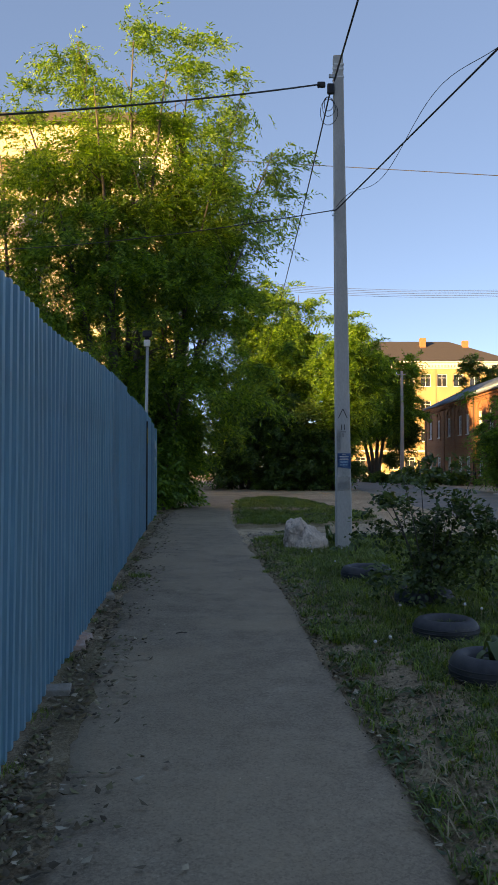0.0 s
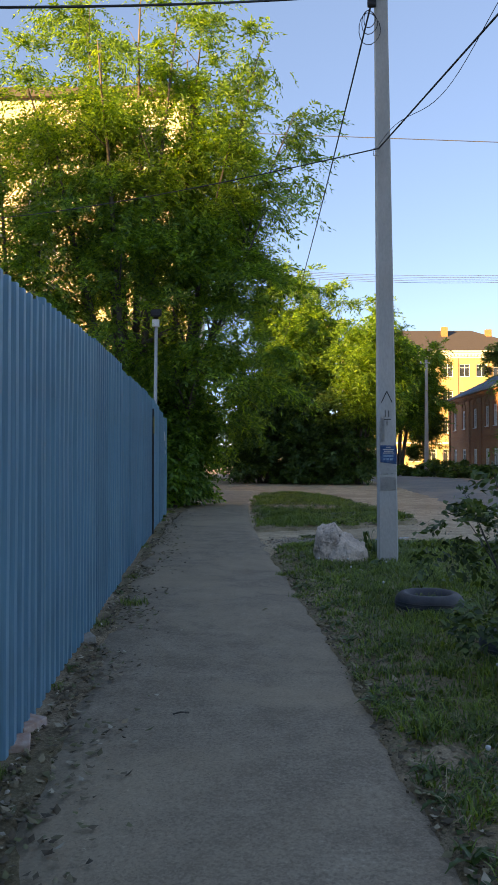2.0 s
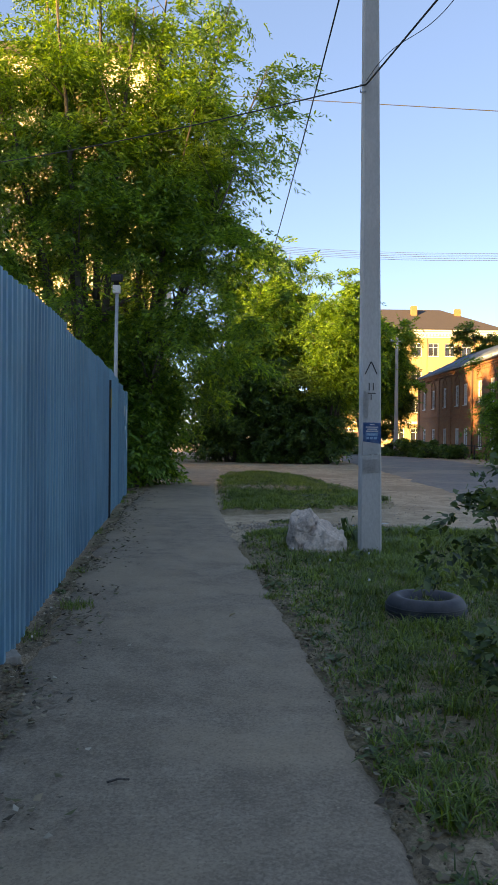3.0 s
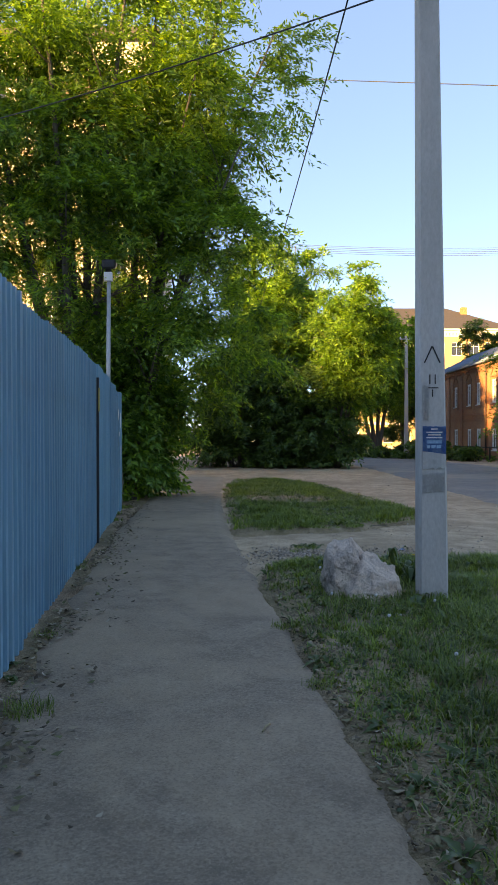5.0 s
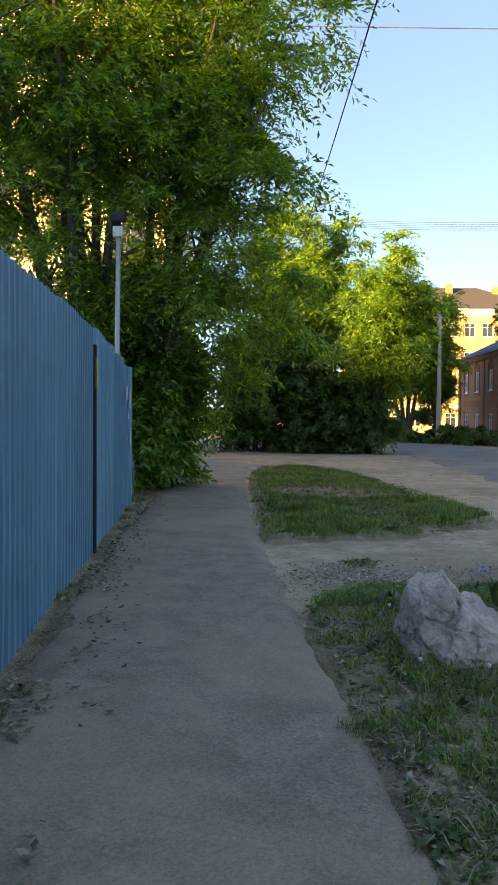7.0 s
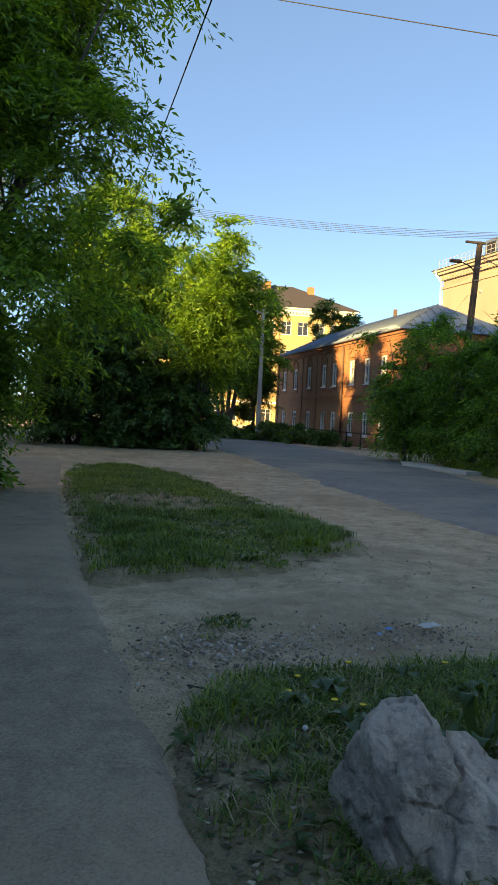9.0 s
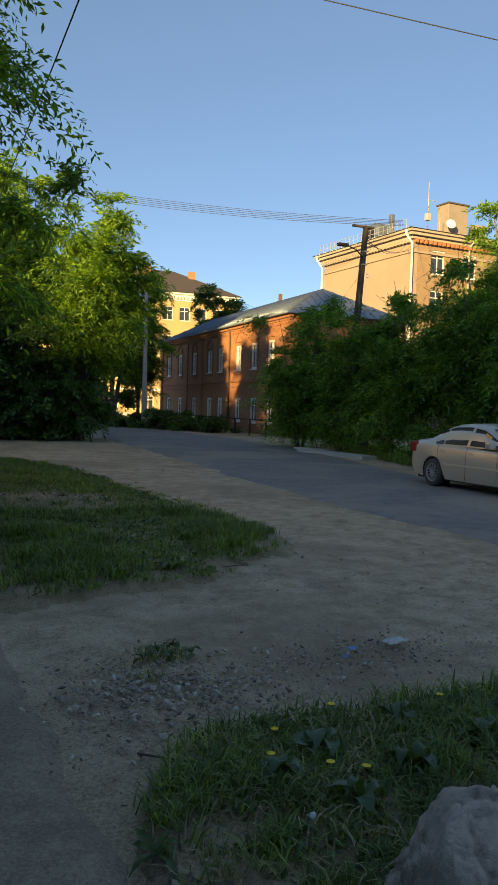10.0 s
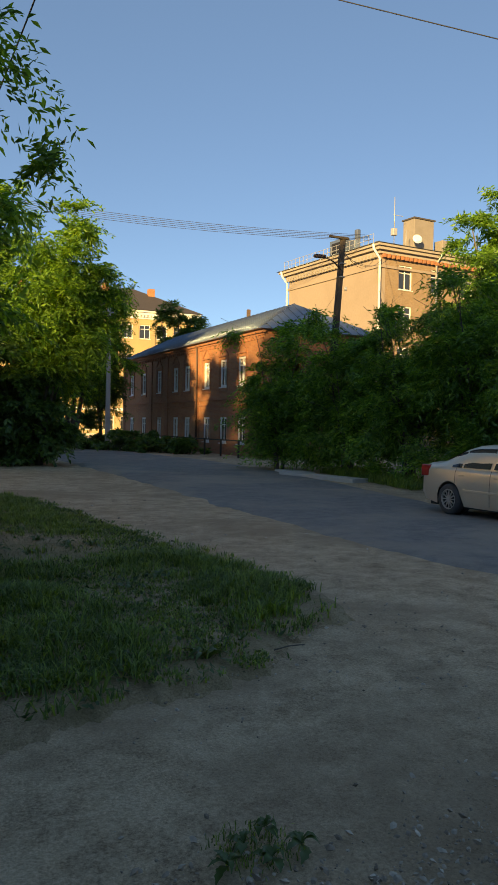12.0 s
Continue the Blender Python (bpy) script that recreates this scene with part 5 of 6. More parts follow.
# tall lit block behind the maples
blk = thing("apartment_block", (0, 0, 0), 0, "tall cream apartment block glimpsed through the trees", "apartment block")
KX0, KX1, KY, KH = -19.5, -4.4, 44.5, 21.6
kc = [KX1 - 2.0 - i * 3.0 for i in range(5)]
kh = [(x - 0.8, x + 0.8, 1.2 + 2.9 * f, 2.7 + 2.9 * f) for x in kc for f in range(7)]
part("front_wall", wall_with_holes(KX0, KX1, -0.1, KH, kh, 0.4, "y", KY), M["cream_wall"], blk)
part("right_wall", boxbm(KX1 - 0.4, KX1, KY + 0.4, KY + 12, -0.1, KH), M["cream_wall"], blk)
part("left_wall", boxbm(KX0, KX0 + 0.4, KY + 0.4, KY + 12, -0.1, KH), M["cream_wall"], blk)
part("back_wall", boxbm(KX0 + 0.4, KX1 - 0.4, KY + 11.6, KY + 12, -0.1, KH), M["cream_wall"], blk)
part("roof", boxbm(KX0 - 0.4, KX1 + 0.4, KY - 0.4, KY + 12.4, KH, KH + 0.5), M["roof_dark"], blk)
for x in kc:
    for f in range(7):
        window(blk, "y", x, 1.2 + 2.9 * f, 2.7 + 2.9 * f, 1.6, KY, depth=0.15, sill=False)
for i, x in enumerate(kc[1::2]):
    for f in range(1, 7):
        bal = part("balcony", boxbm(x + 0.75, x + 2.3, KY - 1.1, KY - 0.004, 0.6 + 2.9 * f, 0.78 + 2.9 * f), M["concrete"], blk)
        part("parapet", boxbm(x + 0.75, x + 2.3, KY - 1.1, KY - 1.02, 0.78 + 2.9 * f, 1.75 + 2.9 * f), M["brick_tan"] if f == 6 else M["cream_wall"], bal)

# plain unseen blocks, added behind the walker to shade the street
back = thing("apartment_block", (0, 0, 0), 0, "long plain unseen block added to shade the street", "apartment block")
part("wall", boxbm(-220, 13.5, -100, -88, -0.1, 35.5), M["cream_wall"], back)
# rooftop pieces added to make the edge of the cast shadow uneven
br_ = random.Random(12)
for i in range(32):
    x = -175 + i * 2.6
    w_, h_ = br_.uniform(0.8, 2.3), br_.uniform(0.6, 4.2)
    part("chimney", boxbm(x, x + w_, -92, -90.5, 36.0, 36.0 + h_), M["brick"], back)
part("roof", boxbm(-220.5, 13.5, -100.5, -87.5, 35.5, 36.0), M["roof_dark"], back)
back2 = thing("apartment_block", (0, 0, 0), 0, "taller plain unseen block added to shade the right side", "apartment block")
part("wall", boxbm(27, 75, -100, -88, -0.1, 43), M["cream_wall"], back2)
part("roof", boxbm(27, 75.5, -100.5, -87.5, 43, 43.5), M["roof_dark"], back2)
back3 = thing("apartment_block", (0, 0, 0), 0, "plain unseen block added between two shading blocks", "apartment block")
part("wall", boxbm(14, 26.5, -100, -88, -0.1, 30.5), M["cream_wall"], back3)
part("roof", boxbm(14, 26.5, -100.5, -87.5, 30.5, 31.0), M["roof_dark"], back3)

# ---- parked cars ----
def lerp_table(rows, t):
    return [float(np.interp(t, [r[0] for r in rows], [r[k] for r in rows])) for k in range(1, len(rows[0]))]


def wheel(parent, x, y, z, side):
    tyre_bm = bmesh.new()
    prof = [(0.205, -0.10), (0.265, -0.105), (0.305, -0.085), (0.318, -0.04), (0.318, 0.04), (0.305, 0.085), (0.265, 0.105), (0.205, 0.10)]
    n = 32
    rings = [[tyre_bm.verts.new((x + d, y + r * math.cos(2 * math.pi * k / n), z + r * math.sin(2 * math.pi * k / n))) for r, d in prof] for k in range(n)]
    for k in range(n):
        for j in range(len(prof) - 1):
            f = tyre_bm.faces.new((rings[k][j], rings[k][j + 1], rings[(k + 1) % n][j + 1], rings[(k + 1) % n][j]))
            f.smooth = True
    w = part("wheel", tyre_bm, M["rubber"], parent)
    bm = bmesh.new()
    bmesh.ops.create_cone(bm, cap_ends=True, segments=32, radius1=0.21, radius2=0.21, depth=0.12, matrix=pose(x, y, z, 0, 90, 0))
    part("hub", bm, M["cable"], w)
    bm = bmesh.new()
    ring = []
    for k in range(32):
        a = 2 * math.pi * k / 32
        ring.append([bm.verts.new((x + side * d, y + r * math.cos(a), z + r * math.sin(a))) for r, d in ((0.212, 0.06), (0.212, 0.098), (0.19, 0.10), (0.18, 0.07))])
    for k in range(32):
        for j in range(3):
            bm.faces.new((ring[k][j], ring[k][j + 1], ring[(k + 1) % 32][j + 1], ring[(k + 1) % 32][j]))
    for k in range(12):
        a = 2 * math.pi * k / 12
        m = Matrix.Translation((x + side * 0.078, y, z)) @ Euler((a, 0, 0)).to_matrix().to_4x4() @ Matrix.Translation((0, 0.115, 0)) @ Matrix.Diagonal((0.022, 0.15, 0.022, 1))
        bmesh.ops.create_cube(bm, size=1.0, matrix=m)
    bmesh.ops.create_cone(bm, cap_ends=True, segments=16, radius1=0.05, radius2=0.035, depth=0.03, matrix=pose(x + side * 0.085, y, z, 0, 90, 0))
    part("rim", bm, M["alloy"], w, "multi-spoke alloy rim")
    return w


def saloon(at, rz, paint, label):
    """A four-door saloon, nose towards -y, 4.5 m long."""
    car = thing("car", at, rz, label, "car")
    RW, FW, ZW, RA = 1.35, -1.35, 0.318, 0.36
    # y, half width, lower edge, shoulder height, deck height
    rows = [(-2.25, 0.58, 0.30, 0.55, 0.60), (-2.15, 0.72, 0.24, 0.66, 0.72), (-1.9, 0.82, 0.20, 0.74, 0.84), (-1.3, 0.86, 0.20, 0.84, 0.93), (-0.9, 0.87, 0.20, 0.88, 0.97), (0.0, 0.88, 0.20, 0.92, 0.98),
            (1.3, 0.87, 0.20, 0.96, 1.03), (1.8, 0.85, 0.21, 0.97, 1.05), (2.15, 0.80, 0.26, 0.96, 1.05), (2.27, 0.74, 0.32, 0.86, 0.98), (2.33, 0.66, 0.38, 0.70, 0.74)]
    ys = sorted({*[r[0] for r in rows], *np.round(np.arange(-2.2, 2.3, 0.05), 3)})
    bm = bmesh.new()
    rings = []
    for y in ys:
        w, zb, zs, zd = lerp_table(rows, y)
        arch = zb
        for c in (RW, FW):
            if abs(y - c) < RA:
                arch = max(arch, ZW + math.sqrt(RA * RA - (y - c) ** 2))
        flare = 0.012 if arch > zb + 0.02 else 0.0
        half = [(w * 0.94 if arch <= zb + 0.01 else w, arch), (w + flare, max(arch + 0.015, 0.42)), (w + 0.006, max(arch + 0.03, 0.62)), (w - 0.004, max(arch + 0.045, zs - 0.08)), (w - 0.05, zs), (w - 0.20, (zs + zd) / 2 + 0.015), (0.28, zd), (0.0, zd + 0.005)]
        pts = [(px, z) for px, z in half] + [(-px, z) for px, z in half[-2::-1]]
        rings.append([bm.verts.new((px, y, z)) for px, z in pts])
    for a, b in zip(rings, rings[1:]):
        for k in range(len(a) - 1):
            f = bm.faces.new((a[k], a[k + 1], b[k + 1], b[k]))
            f.smooth = True
    bm.faces.new(rings[0])
    bm.faces.new(rings[-1][::-1])
    bmesh.ops.recalc_face_normals(bm, faces=bm.faces[:])
    body = part("body", bm, M[paint], car)
    part("underbody", boxbm(-0.72, 0.72, -2.0, 2.05, 0.16, 0.5), M["cable"], car)
    # cabin: roof and pillars
    cab = [(-1.05, 0.74, 0.95), (-0.55, 0.70, 1.20), (-0.15, 0.64, 1.38), (0.3, 0.62, 1.44), (0.8, 0.62, 1.42), (1.15, 0.64, 1.33), (1.5, 0.68, 1.17), (1.78, 0.72, 1.05)]
    bm = bmesh.new()
    rings = []
    for y, w, z in cab:
        zb = 0.94
        belt = 0.83
        half = [(belt, zb), (belt + (w - belt) * 0.5, zb + (z - zb) * 0.55), (w, max(zb, z - 0.07)), (w - 0.12, z - 0.01), (0.2, z + 0.012), (0, z + 0.014)]
        pts = half + [(-px, q) for px, q in half[-2::-1]]
        rings.append([bm.verts.new((px, y, q)) for px, q in pts])
    for a, b in zip(rings, rings[1:]):
        for k in range(len(a) - 1):
            f = bm.faces.new((a[k], a[k + 1], b[k + 1], b[k]))
            f.smooth = True
    bmesh.ops.recalc_face_normals(bm, faces=bm.faces[:])
    part("cabin", bm, M[paint], car)

    def cab_at(y, u, proud):
        w, z = lerp_table(cab, y)
        belt, zb = 0.83, 0.95
        h = zb + (z - 0.07 - zb) * u
        x = float(np.interp(h, [0.94, 0.94 + (z - 0.94) * 0.55, max(1.0, z - 0.07)], [belt, (belt + w) / 2, w])) + proud
        return x, h
    for s in (-1, 1):
        for y0, y1 in ((-0.72, 0.16), (0.25, 0.98), (1.03, 1.30)):
            bm = bmesh.new()
            n = 8
            lo, hi = [], []
            for i in range(n + 1):
                y = y0 + (y1 - y0) * i / n
                x, z = cab_at(y, 0.06, 0.012)
                lo.append(bm.verts.new((s * x, y, z)))
                x, z = cab_at(y, 0.94, 0.012)
                hi.append(bm.verts.new((s * x, y, z)))
            for i in range(n):
                bm.faces.new((lo[i], lo[i + 1], hi[i + 1], hi[i]) if s < 0 else (lo[i + 1], lo[i], hi[i], hi[i + 1]))
            win = part("side_window", bm, M["car_glass"], car, "dark tinted side window")
            bm = bmesh.new()
            tube(bm, [(s * (cab_at(y, 0.96, 0.015)[0]), y, cab_at(y, 0.96, 0.01)[1]) for y in np.linspace(y0, y1, 7)], 0.012, 5)
            part("trim", bm, M["cable"], win)
        for y in (-0.75, 0.20, 1.16):
            bm = bmesh.new()
            tube(bm, [(s * 0.888, y, 0.26), (s * 0.889, y + 0.01, 0.6), (s * 0.878, y, 0.86), (s * 0.84, y, 0.945)], 0.0055, 4)
            part("door_seam", bm, M["cable"], body)
        for y in (0.06, 1.02):
            hb_ = boxbm(s * 0.868 - 0.012, s * 0.868 + 0.028 * (1 if s > 0 else 1), y - 0.10, y + 0.06, 0.80, 0.835, bevel=0.008)
            part("door_handle", hb_, M[paint], body)
        part("side_moulding", boxbm(s * 0.886 - 0.008, s * 0.886 + 0.008, -0.85, 0.95, 0.50, 0.545, bevel=0.004), M[paint], body)
        part("mirror", boxbm(s * 0.98 - 0.09, s * 0.98 + 0.09, -0.72, -0.58, 0.96, 1.09, bevel=0.03), M[paint], car)
        bm = boxbm(s * 0.72 - 0.10, s * 0.72 + 0.10, 2.0, 2.27, 0.74, 0.98, bevel=0.03)
        part("tail_light", bm, M["tail_red"], body, "red tail light")
        part("headlight", boxbm(s * 0.60 - 0.15, s * 0.60 + 0.15, -2.20, -1.95, 0.58, 0.72, bevel=0.03), M["car_glass"], body)
        for y in (RW, FW):
            wheel(car, s * 0.775, y, ZW, s)
            bm = bmesh.new()
            bmesh.ops.create_cone(bm, cap_ends=True, segments=28, radius1=RA - 0.005, radius2=RA - 0.005, depth=0.02, matrix=pose(s * 0.60, y, ZW, 0, 90, 0))
            part("wheel_well", bm, M["cable"], car)
    for y0, y1 in ((1.20, 1.70), (-0.98, -0.24)):
        bm = bmesh.new()
        n = 6
        L, R = [], []
        for i in range(n + 1):
            y = y0 + (y1 - y0) * i / n
            w, z = lerp_table(cab, y)
            L.append(bm.verts.new((-(w - 0.12), y, z + 0.008)))
            R.append(bm.verts.new((w - 0.12, y, z + 0.008)))
        mid = [bm.verts.new((0, v.co.y, v.co.z + 0.024)) for v in L]
        for i in range(n):
            bm.faces.new((L[i], mid[i], mid[i + 1], L[i + 1]))
            bm.faces.new((mid[i], R[i], R[i + 1], mid[i + 1]))
        part("windscreen", bm, M["car_glass"], car)
    part("bumper", boxbm(-0.70, 0.70, 2.22, 2.36, 0.36, 0.60, bevel=0.05), M[paint], car)
    part("number_plate", boxbm(-0.26, 0.26, 2.352, 2.366, 0.62, 0.73), M["white_paint"], car)
    return car


saloon((10.55, 24.76, G(10, 25) - 0.0), 1.5, "car_paint", "beige metallic four-door saloon parked at the road edge")
saloon((13.2, 106.0, G(10, 25)), 20, "car_blue", "small blue car parked before the yellow house")

# ---- boulder ----
rock = tagged(new("rock"), "rough pinkish-grey boulder lying in the grass", "rock")
bm = bmesh.new()
rk = random.Random(31)


def rock_block(centre, half, planes, seed):
    """A broken block: a ball cut by planes, with ledges, chips, pits and a few cracks."""
    verts = bmesh.ops.create_icosphere(bm, subdivisions=6, radius=1.0)["verts"]
    o = Vector((seed, 2 * seed, -seed))
    for v in verts:
        d = v.co.normalized()
        r = min([1.05] + [c / d.dot(n) for n, c in planes if d.dot(n) > 0.1])
        p = d * r
        r += 0.05 * noise.noise(p * 1.9 + o) + 0.045 * noise.noise(p * 4.3 + o) + 0.030 * abs(noise.noise(p * 8.5 + o)) + 0.016 * noise.noise(p * 19 + o)
        r += 0.030 * round(3 * noise.noise(p * 2.6 + o * 2)) / 3
        cell, sites = noise.voronoi(p * 2.1 + 0.22 * noise.noise_vector(p * 3.0) + o)
        site = sites[0]
        r += 0.11 * noise.noise(Vector(site) * 3.7) - 0.045 * math.exp(-((cell[1] - cell[0]) / 0.035) ** 2)
        pit = noise.voronoi(p * 5.5 + o)[0][0]
        r -= 0.05 * max(0.0, 1 - pit / 0.22) * (noise.noise(p * 3.3 + o) > 0.12)
        v.co = Vector((centre[0] + d.x * r * half[0], centre[1] + d.y * r * half[1], centre[2] + d.z * r * half[2]))


def cut_planes(rows, extra):
    out = [(Vector(r[:3]).normalized(), r[3]) for r in rows]
    for _ in range(extra):
        out.append((Vector((rk.uniform(-1, 1), rk.uniform(-1, 1), rk.uniform(-0.3, 1))).normalized(), rk.uniform(0.84, 0.97)))
    return out


rock_block((-0.14, 0.02, 0.16), (0.31, 0.40, 0.37), cut_planes([(-1, -0.2, 0.12, 0.74), (0.1, -1, 0.25, 0.74), (0.75, -0.1, 0.65, 0.72), (-0.2, -0.5, 0.85, 0.86), (-0.75, -0.7, 0.1, 0.78), (0, 1, 0.2, 0.8)], 5), 3.0)
rock_block((0.12, -0.05, 0.08), (0.33, 0.42, 0.32), cut_planes([(0.45, -0.25, 0.86, 0.72), (0.1, -1, 0.3, 0.76), (1, -0.1, 0.3, 0.80), (0.7, -0.75, 0.1, 0.80), (0.2, 0.9, 0.4, 0.76)], 5), 7.0)
for f in bm.faces:
    f.smooth = True
me = bpy.data.meshes.new("rock_body")
bm.to_mesh(me)
bm.free()
me.materials.append(M["stone"])
rock_body = new("boulder", me)
rock_body.parent = rock
rock.matrix_world = pose(0.97, 13.38, G(1, 13.4), 0, 2, -10)

# ---- tyre planters ----
def tyre_ring(name, at, R, r, h, rz, label):
    e = thing(name, (at[0], at[1], G(*at)), rz, label, "tyre planter", "half-buried tyre planters")
    bm = bmesh.new()
    n, m = 48, 14
    prof = []
    for j in range(m + 1):
        a = math.pi * (-0.5 + 1.5 * j / m)
        prof.append((R - r + r * math.cos(a) * (1.0 if a < 1.6 else 0.8), h * 0.5 + h * 0.5 * math.sin(a)))
    prof.append((R - 2 * r * 0.92, h * 0.55))
    prof = [(R - r * 0.5, -0.05)] + prof
    rings = []
    for k in range(n):
        a = 2 * math.pi * k / n
        wob = 1 + 0.015 * noise.noise((math.cos(a), math.sin(a), at[1]))
        rings.append([bm.verts.new((q * wob * math.cos(a), q * wob * math.sin(a), z)) for q, z in prof])
    for k in range(n):
        for j in range(len(prof) - 1):
            f = bm.faces.new((rings[k][j], rings[(k + 1) % n][j], rings[(k + 1) % n][j + 1], rings[k][j + 1]))
            f.smooth = True
    part("tyre", bm, M["rubber"], e)
    for k in range(3):
        bm = bmesh.new()
        q = R - r + r * math.cos(-0.25 + 0.25 * k) + 0.002
        tube(bm, [(q * math.cos(a), q * math.sin(a), h * (0.32 + 0.16 * k)) for a in np.linspace(0, 2 * math.pi, 49)], 0.004, 4)
        part("tread_rib", bm, M["rubber"], e)
    bm = bmesh.new()
    bmesh.ops.create_circle(bm, cap_ends=True, radius=R - 1.3 * r, segments=24, matrix=Matrix.Translation((0, 0, h * 0.6)))
    for v in bm.verts:
        v.co.z += 0.01 * noise.noise(v.co * 9)
    part("soil", bm, M["soil_grass"], e)
    return e


tyres = [((1.50, 9.86), 0.33, 0.085, 0.21), ((1.86, 8.25), 0.31, 0.08, 0.20), ((1.72, 6.78), 0.285, 0.08, 0.19), ((1.70, 5.45), 0.29, 0.08, 0.22)]
for k, (p, R, r, h) in enumerate(tyres):
    tyre_ring("tyre_planter", p, R, r, h, 30 * k, "dark old car tyre laid flat as a grassy planter")
rr = np.random.default_rng(77)
st = [(0.08 * math.cos(a), 0.08 * math.sin(a), 0.5 * math.cos(a), 0.4 * math.sin(a), z * 1.3) for a, z in zip(np.linspace(0, 5.5, 8), (1.05, 0.85, 1.15, 0.8, 0.95, 1.1, 0.75, 0.9))]
st += [(0, 0, 0.95, 0.1, 0.72), (0, 0, -0.45, 0.1, 1.0)]
rose = thing("rose_bush", (1.9, 8.2, G(2, 8) + 0.12), 0, "leafy dark green rose bush growing from a tyre planter", "bush")
for k, (x0, y0, x1, y1, z1) in enumerate(st):
    bm = bmesh.new()
    tube(bm, [(x0 + (x1 - x0) * u ** 1.5, y0 + (y1 - y0) * u ** 1.5, z1 * u - 0.04) for u in np.linspace(0, 1, 6)], [0.011, 0.010, 0.008, 0.006, 0.004, 0.002], 5)
    part("stem", bm, M["bark"], rose)
lob = plume_lobes(st, rr, 0.17, 0.25) + [(0, -0.1, 0.15, 0.30, 0.3, 0.2), (-0.1, 0, 0.3, 0.22, 0.22, 0.2)]
pts, dirs, across = sprays(lob, 850, rr, 7, 0.16, 0.8, 6, 0.35, droop=0.2)
leaf_cloud("foliage", pts, dirs, across, 0.060 * (0.7 + 0.7 * rr.random(len(pts))), M["leaf_rose"], rose, rr, 0.6)

# ---- grass and weeds ----
def inside(poly, x, y):
    c = False
    n = len(poly)
    for i in range(n):
        (x0, y0), (x1, y1) = poly[i], poly[(i + 1) % n]
        if (y0 > y) != (y1 > y) and x < (x1 - x0) * (y - y0) / (y1 - y0) + x0:
            c = not c
    return c


def blades(name, spots, heights, widths, lean, material, rng, label, lift=0.0):
    """Grass: one bent, tapering blade per spot, in one mesh."""
    n = len(spots)
    a = rng.random(n) * 2 * np.pi
    d = np.stack([np.cos(a), np.sin(a), 0 * a], 1)
    s = np.stack([-np.sin(a), np.cos(a), 0 * a], 1)
    base = np.array([(x, y, G(x, y) + lift) for x, y in spots])
    h = heights[:, None]
    w = widths[:, None]
    ln = (lean * (0.3 + rng.random(n)))[:, None]
    up = np.array([0, 0, 1.0])
    mid = base + up * h * 0.55 + d * h * ln * 0.35
    tip = base + up * h * (1 - 0.25 * ln) + d * h * ln
    v = np.stack([base - s * w, base + s * w, mid + s * w * 0.8, mid - s * w * 0.8, tip], 1).reshape(-1, 3)
    me = bpy.data.meshes.new(name)
    me.vertices.add(5 * n)
    me.vertices.foreach_set("co", v.ravel())
    me.loops.add(7 * n)
    me.loops.foreach_set("vertex_index", (np.arange(n)[:, None] * 5 + np.array([0, 1, 2, 3, 3, 2, 4])).ravel())
    me.polygons.add(2 * n)
    me.polygons.foreach_set("loop_start", (np.arange(n)[:, None] * 7 + np.array([0, 4])).ravel())
    me.polygons.foreach_set("loop_total", np.tile([4, 3], n))
    me.materials.append(material)
    me.update(calc_edges=True)
    me.validate()
    return tagged(new(name, me), label, "grass", kind="stuff")


def grass_spots(poly, count, rng, dens, box_):
    out = []
    x0, x1, y0, y1 = box_
    while len(out) < count:
        x, y = x0 + (x1 - x0) * rng.random(), y0 + (y1 - y0) * rng.random()
        if inside(poly, x, y) and rng.random() < dens(x, y):
            out.append((x, y))
    return out


def clear_of_tyres(x, y):
    return all(not (p[1] * 0.55 < math.hypot(x - p[0][0], y - p[0][1]) < p[1] + 0.02) for p in tyres)


def verge_density(x, y):
    """Trampled along the path and round the boulder, thicker further in."""
    edge = x - along(PATH_R, y)
    worn = 0.16 * (1 - smooth01((edge - 0.15) / 0.7))
    nz = 0.62 + 0.75 * noise.noise((x * 1.5, y * 1.5, 11)) + 0.55 * noise.noise((x * 4.2, y * 4.2, 12)) - worn
    if y > 12.2:
        nz -= 0.40 * math.exp(-(((x - 0.20) / 0.35) ** 2 + ((y - 13.5) / 0.9) ** 2))
        nz += 0.35 * smooth01((y - 14.3) / 0.5)
    return max(0.0, min(1.0, nz)) * smooth01((edge - 0.03) / 0.22 + 0.15) * clear_of_tyres(x, y)


def island_density(x, y):
    """Thick along the near side, thin and broken at the rim, worn bare in the middle."""
    nz = 0.85 + 0.35 * noise.noise((x * 1.2, y * 1.2, 21)) + 0.55 * noise.noise((x * 4.0, y * 4.0, 22))
    worn = math.exp(-(((x - 1.0) / 1.25) ** 2 + ((y - 24.4) / 1.5) ** 2) ** 2)
    inner = [(1.3 + (px_ - 1.3) * 0.86, 25 + (py_ - 25) * 0.93) for px_, py_ in ISLAND]
    rim = 1.0 if inside(inner, x, y) else max(0.0, 0.22 + 0.9 * noise.noise((x * 2.6, y * 2.6, 9)))
    return max(0.0, min(1.0, nz - 1.0 * worn)) * rim


def tuft_spots(poly, tufts_, blades_each, rng, dens, box_, spread):
    """Blades gathered in tufts."""
    out = []
    for x, y in grass_spots(poly, tufts_, rng, dens, box_):
        q = spread * (0.5 + rng.random())
        for _ in range(int(blades_each * (0.5 + rng.random()))):
            out.append((x + rng.normal() * q, y + rng.normal() * q))
    return [p for p in out if clear_of_tyres(*p)]


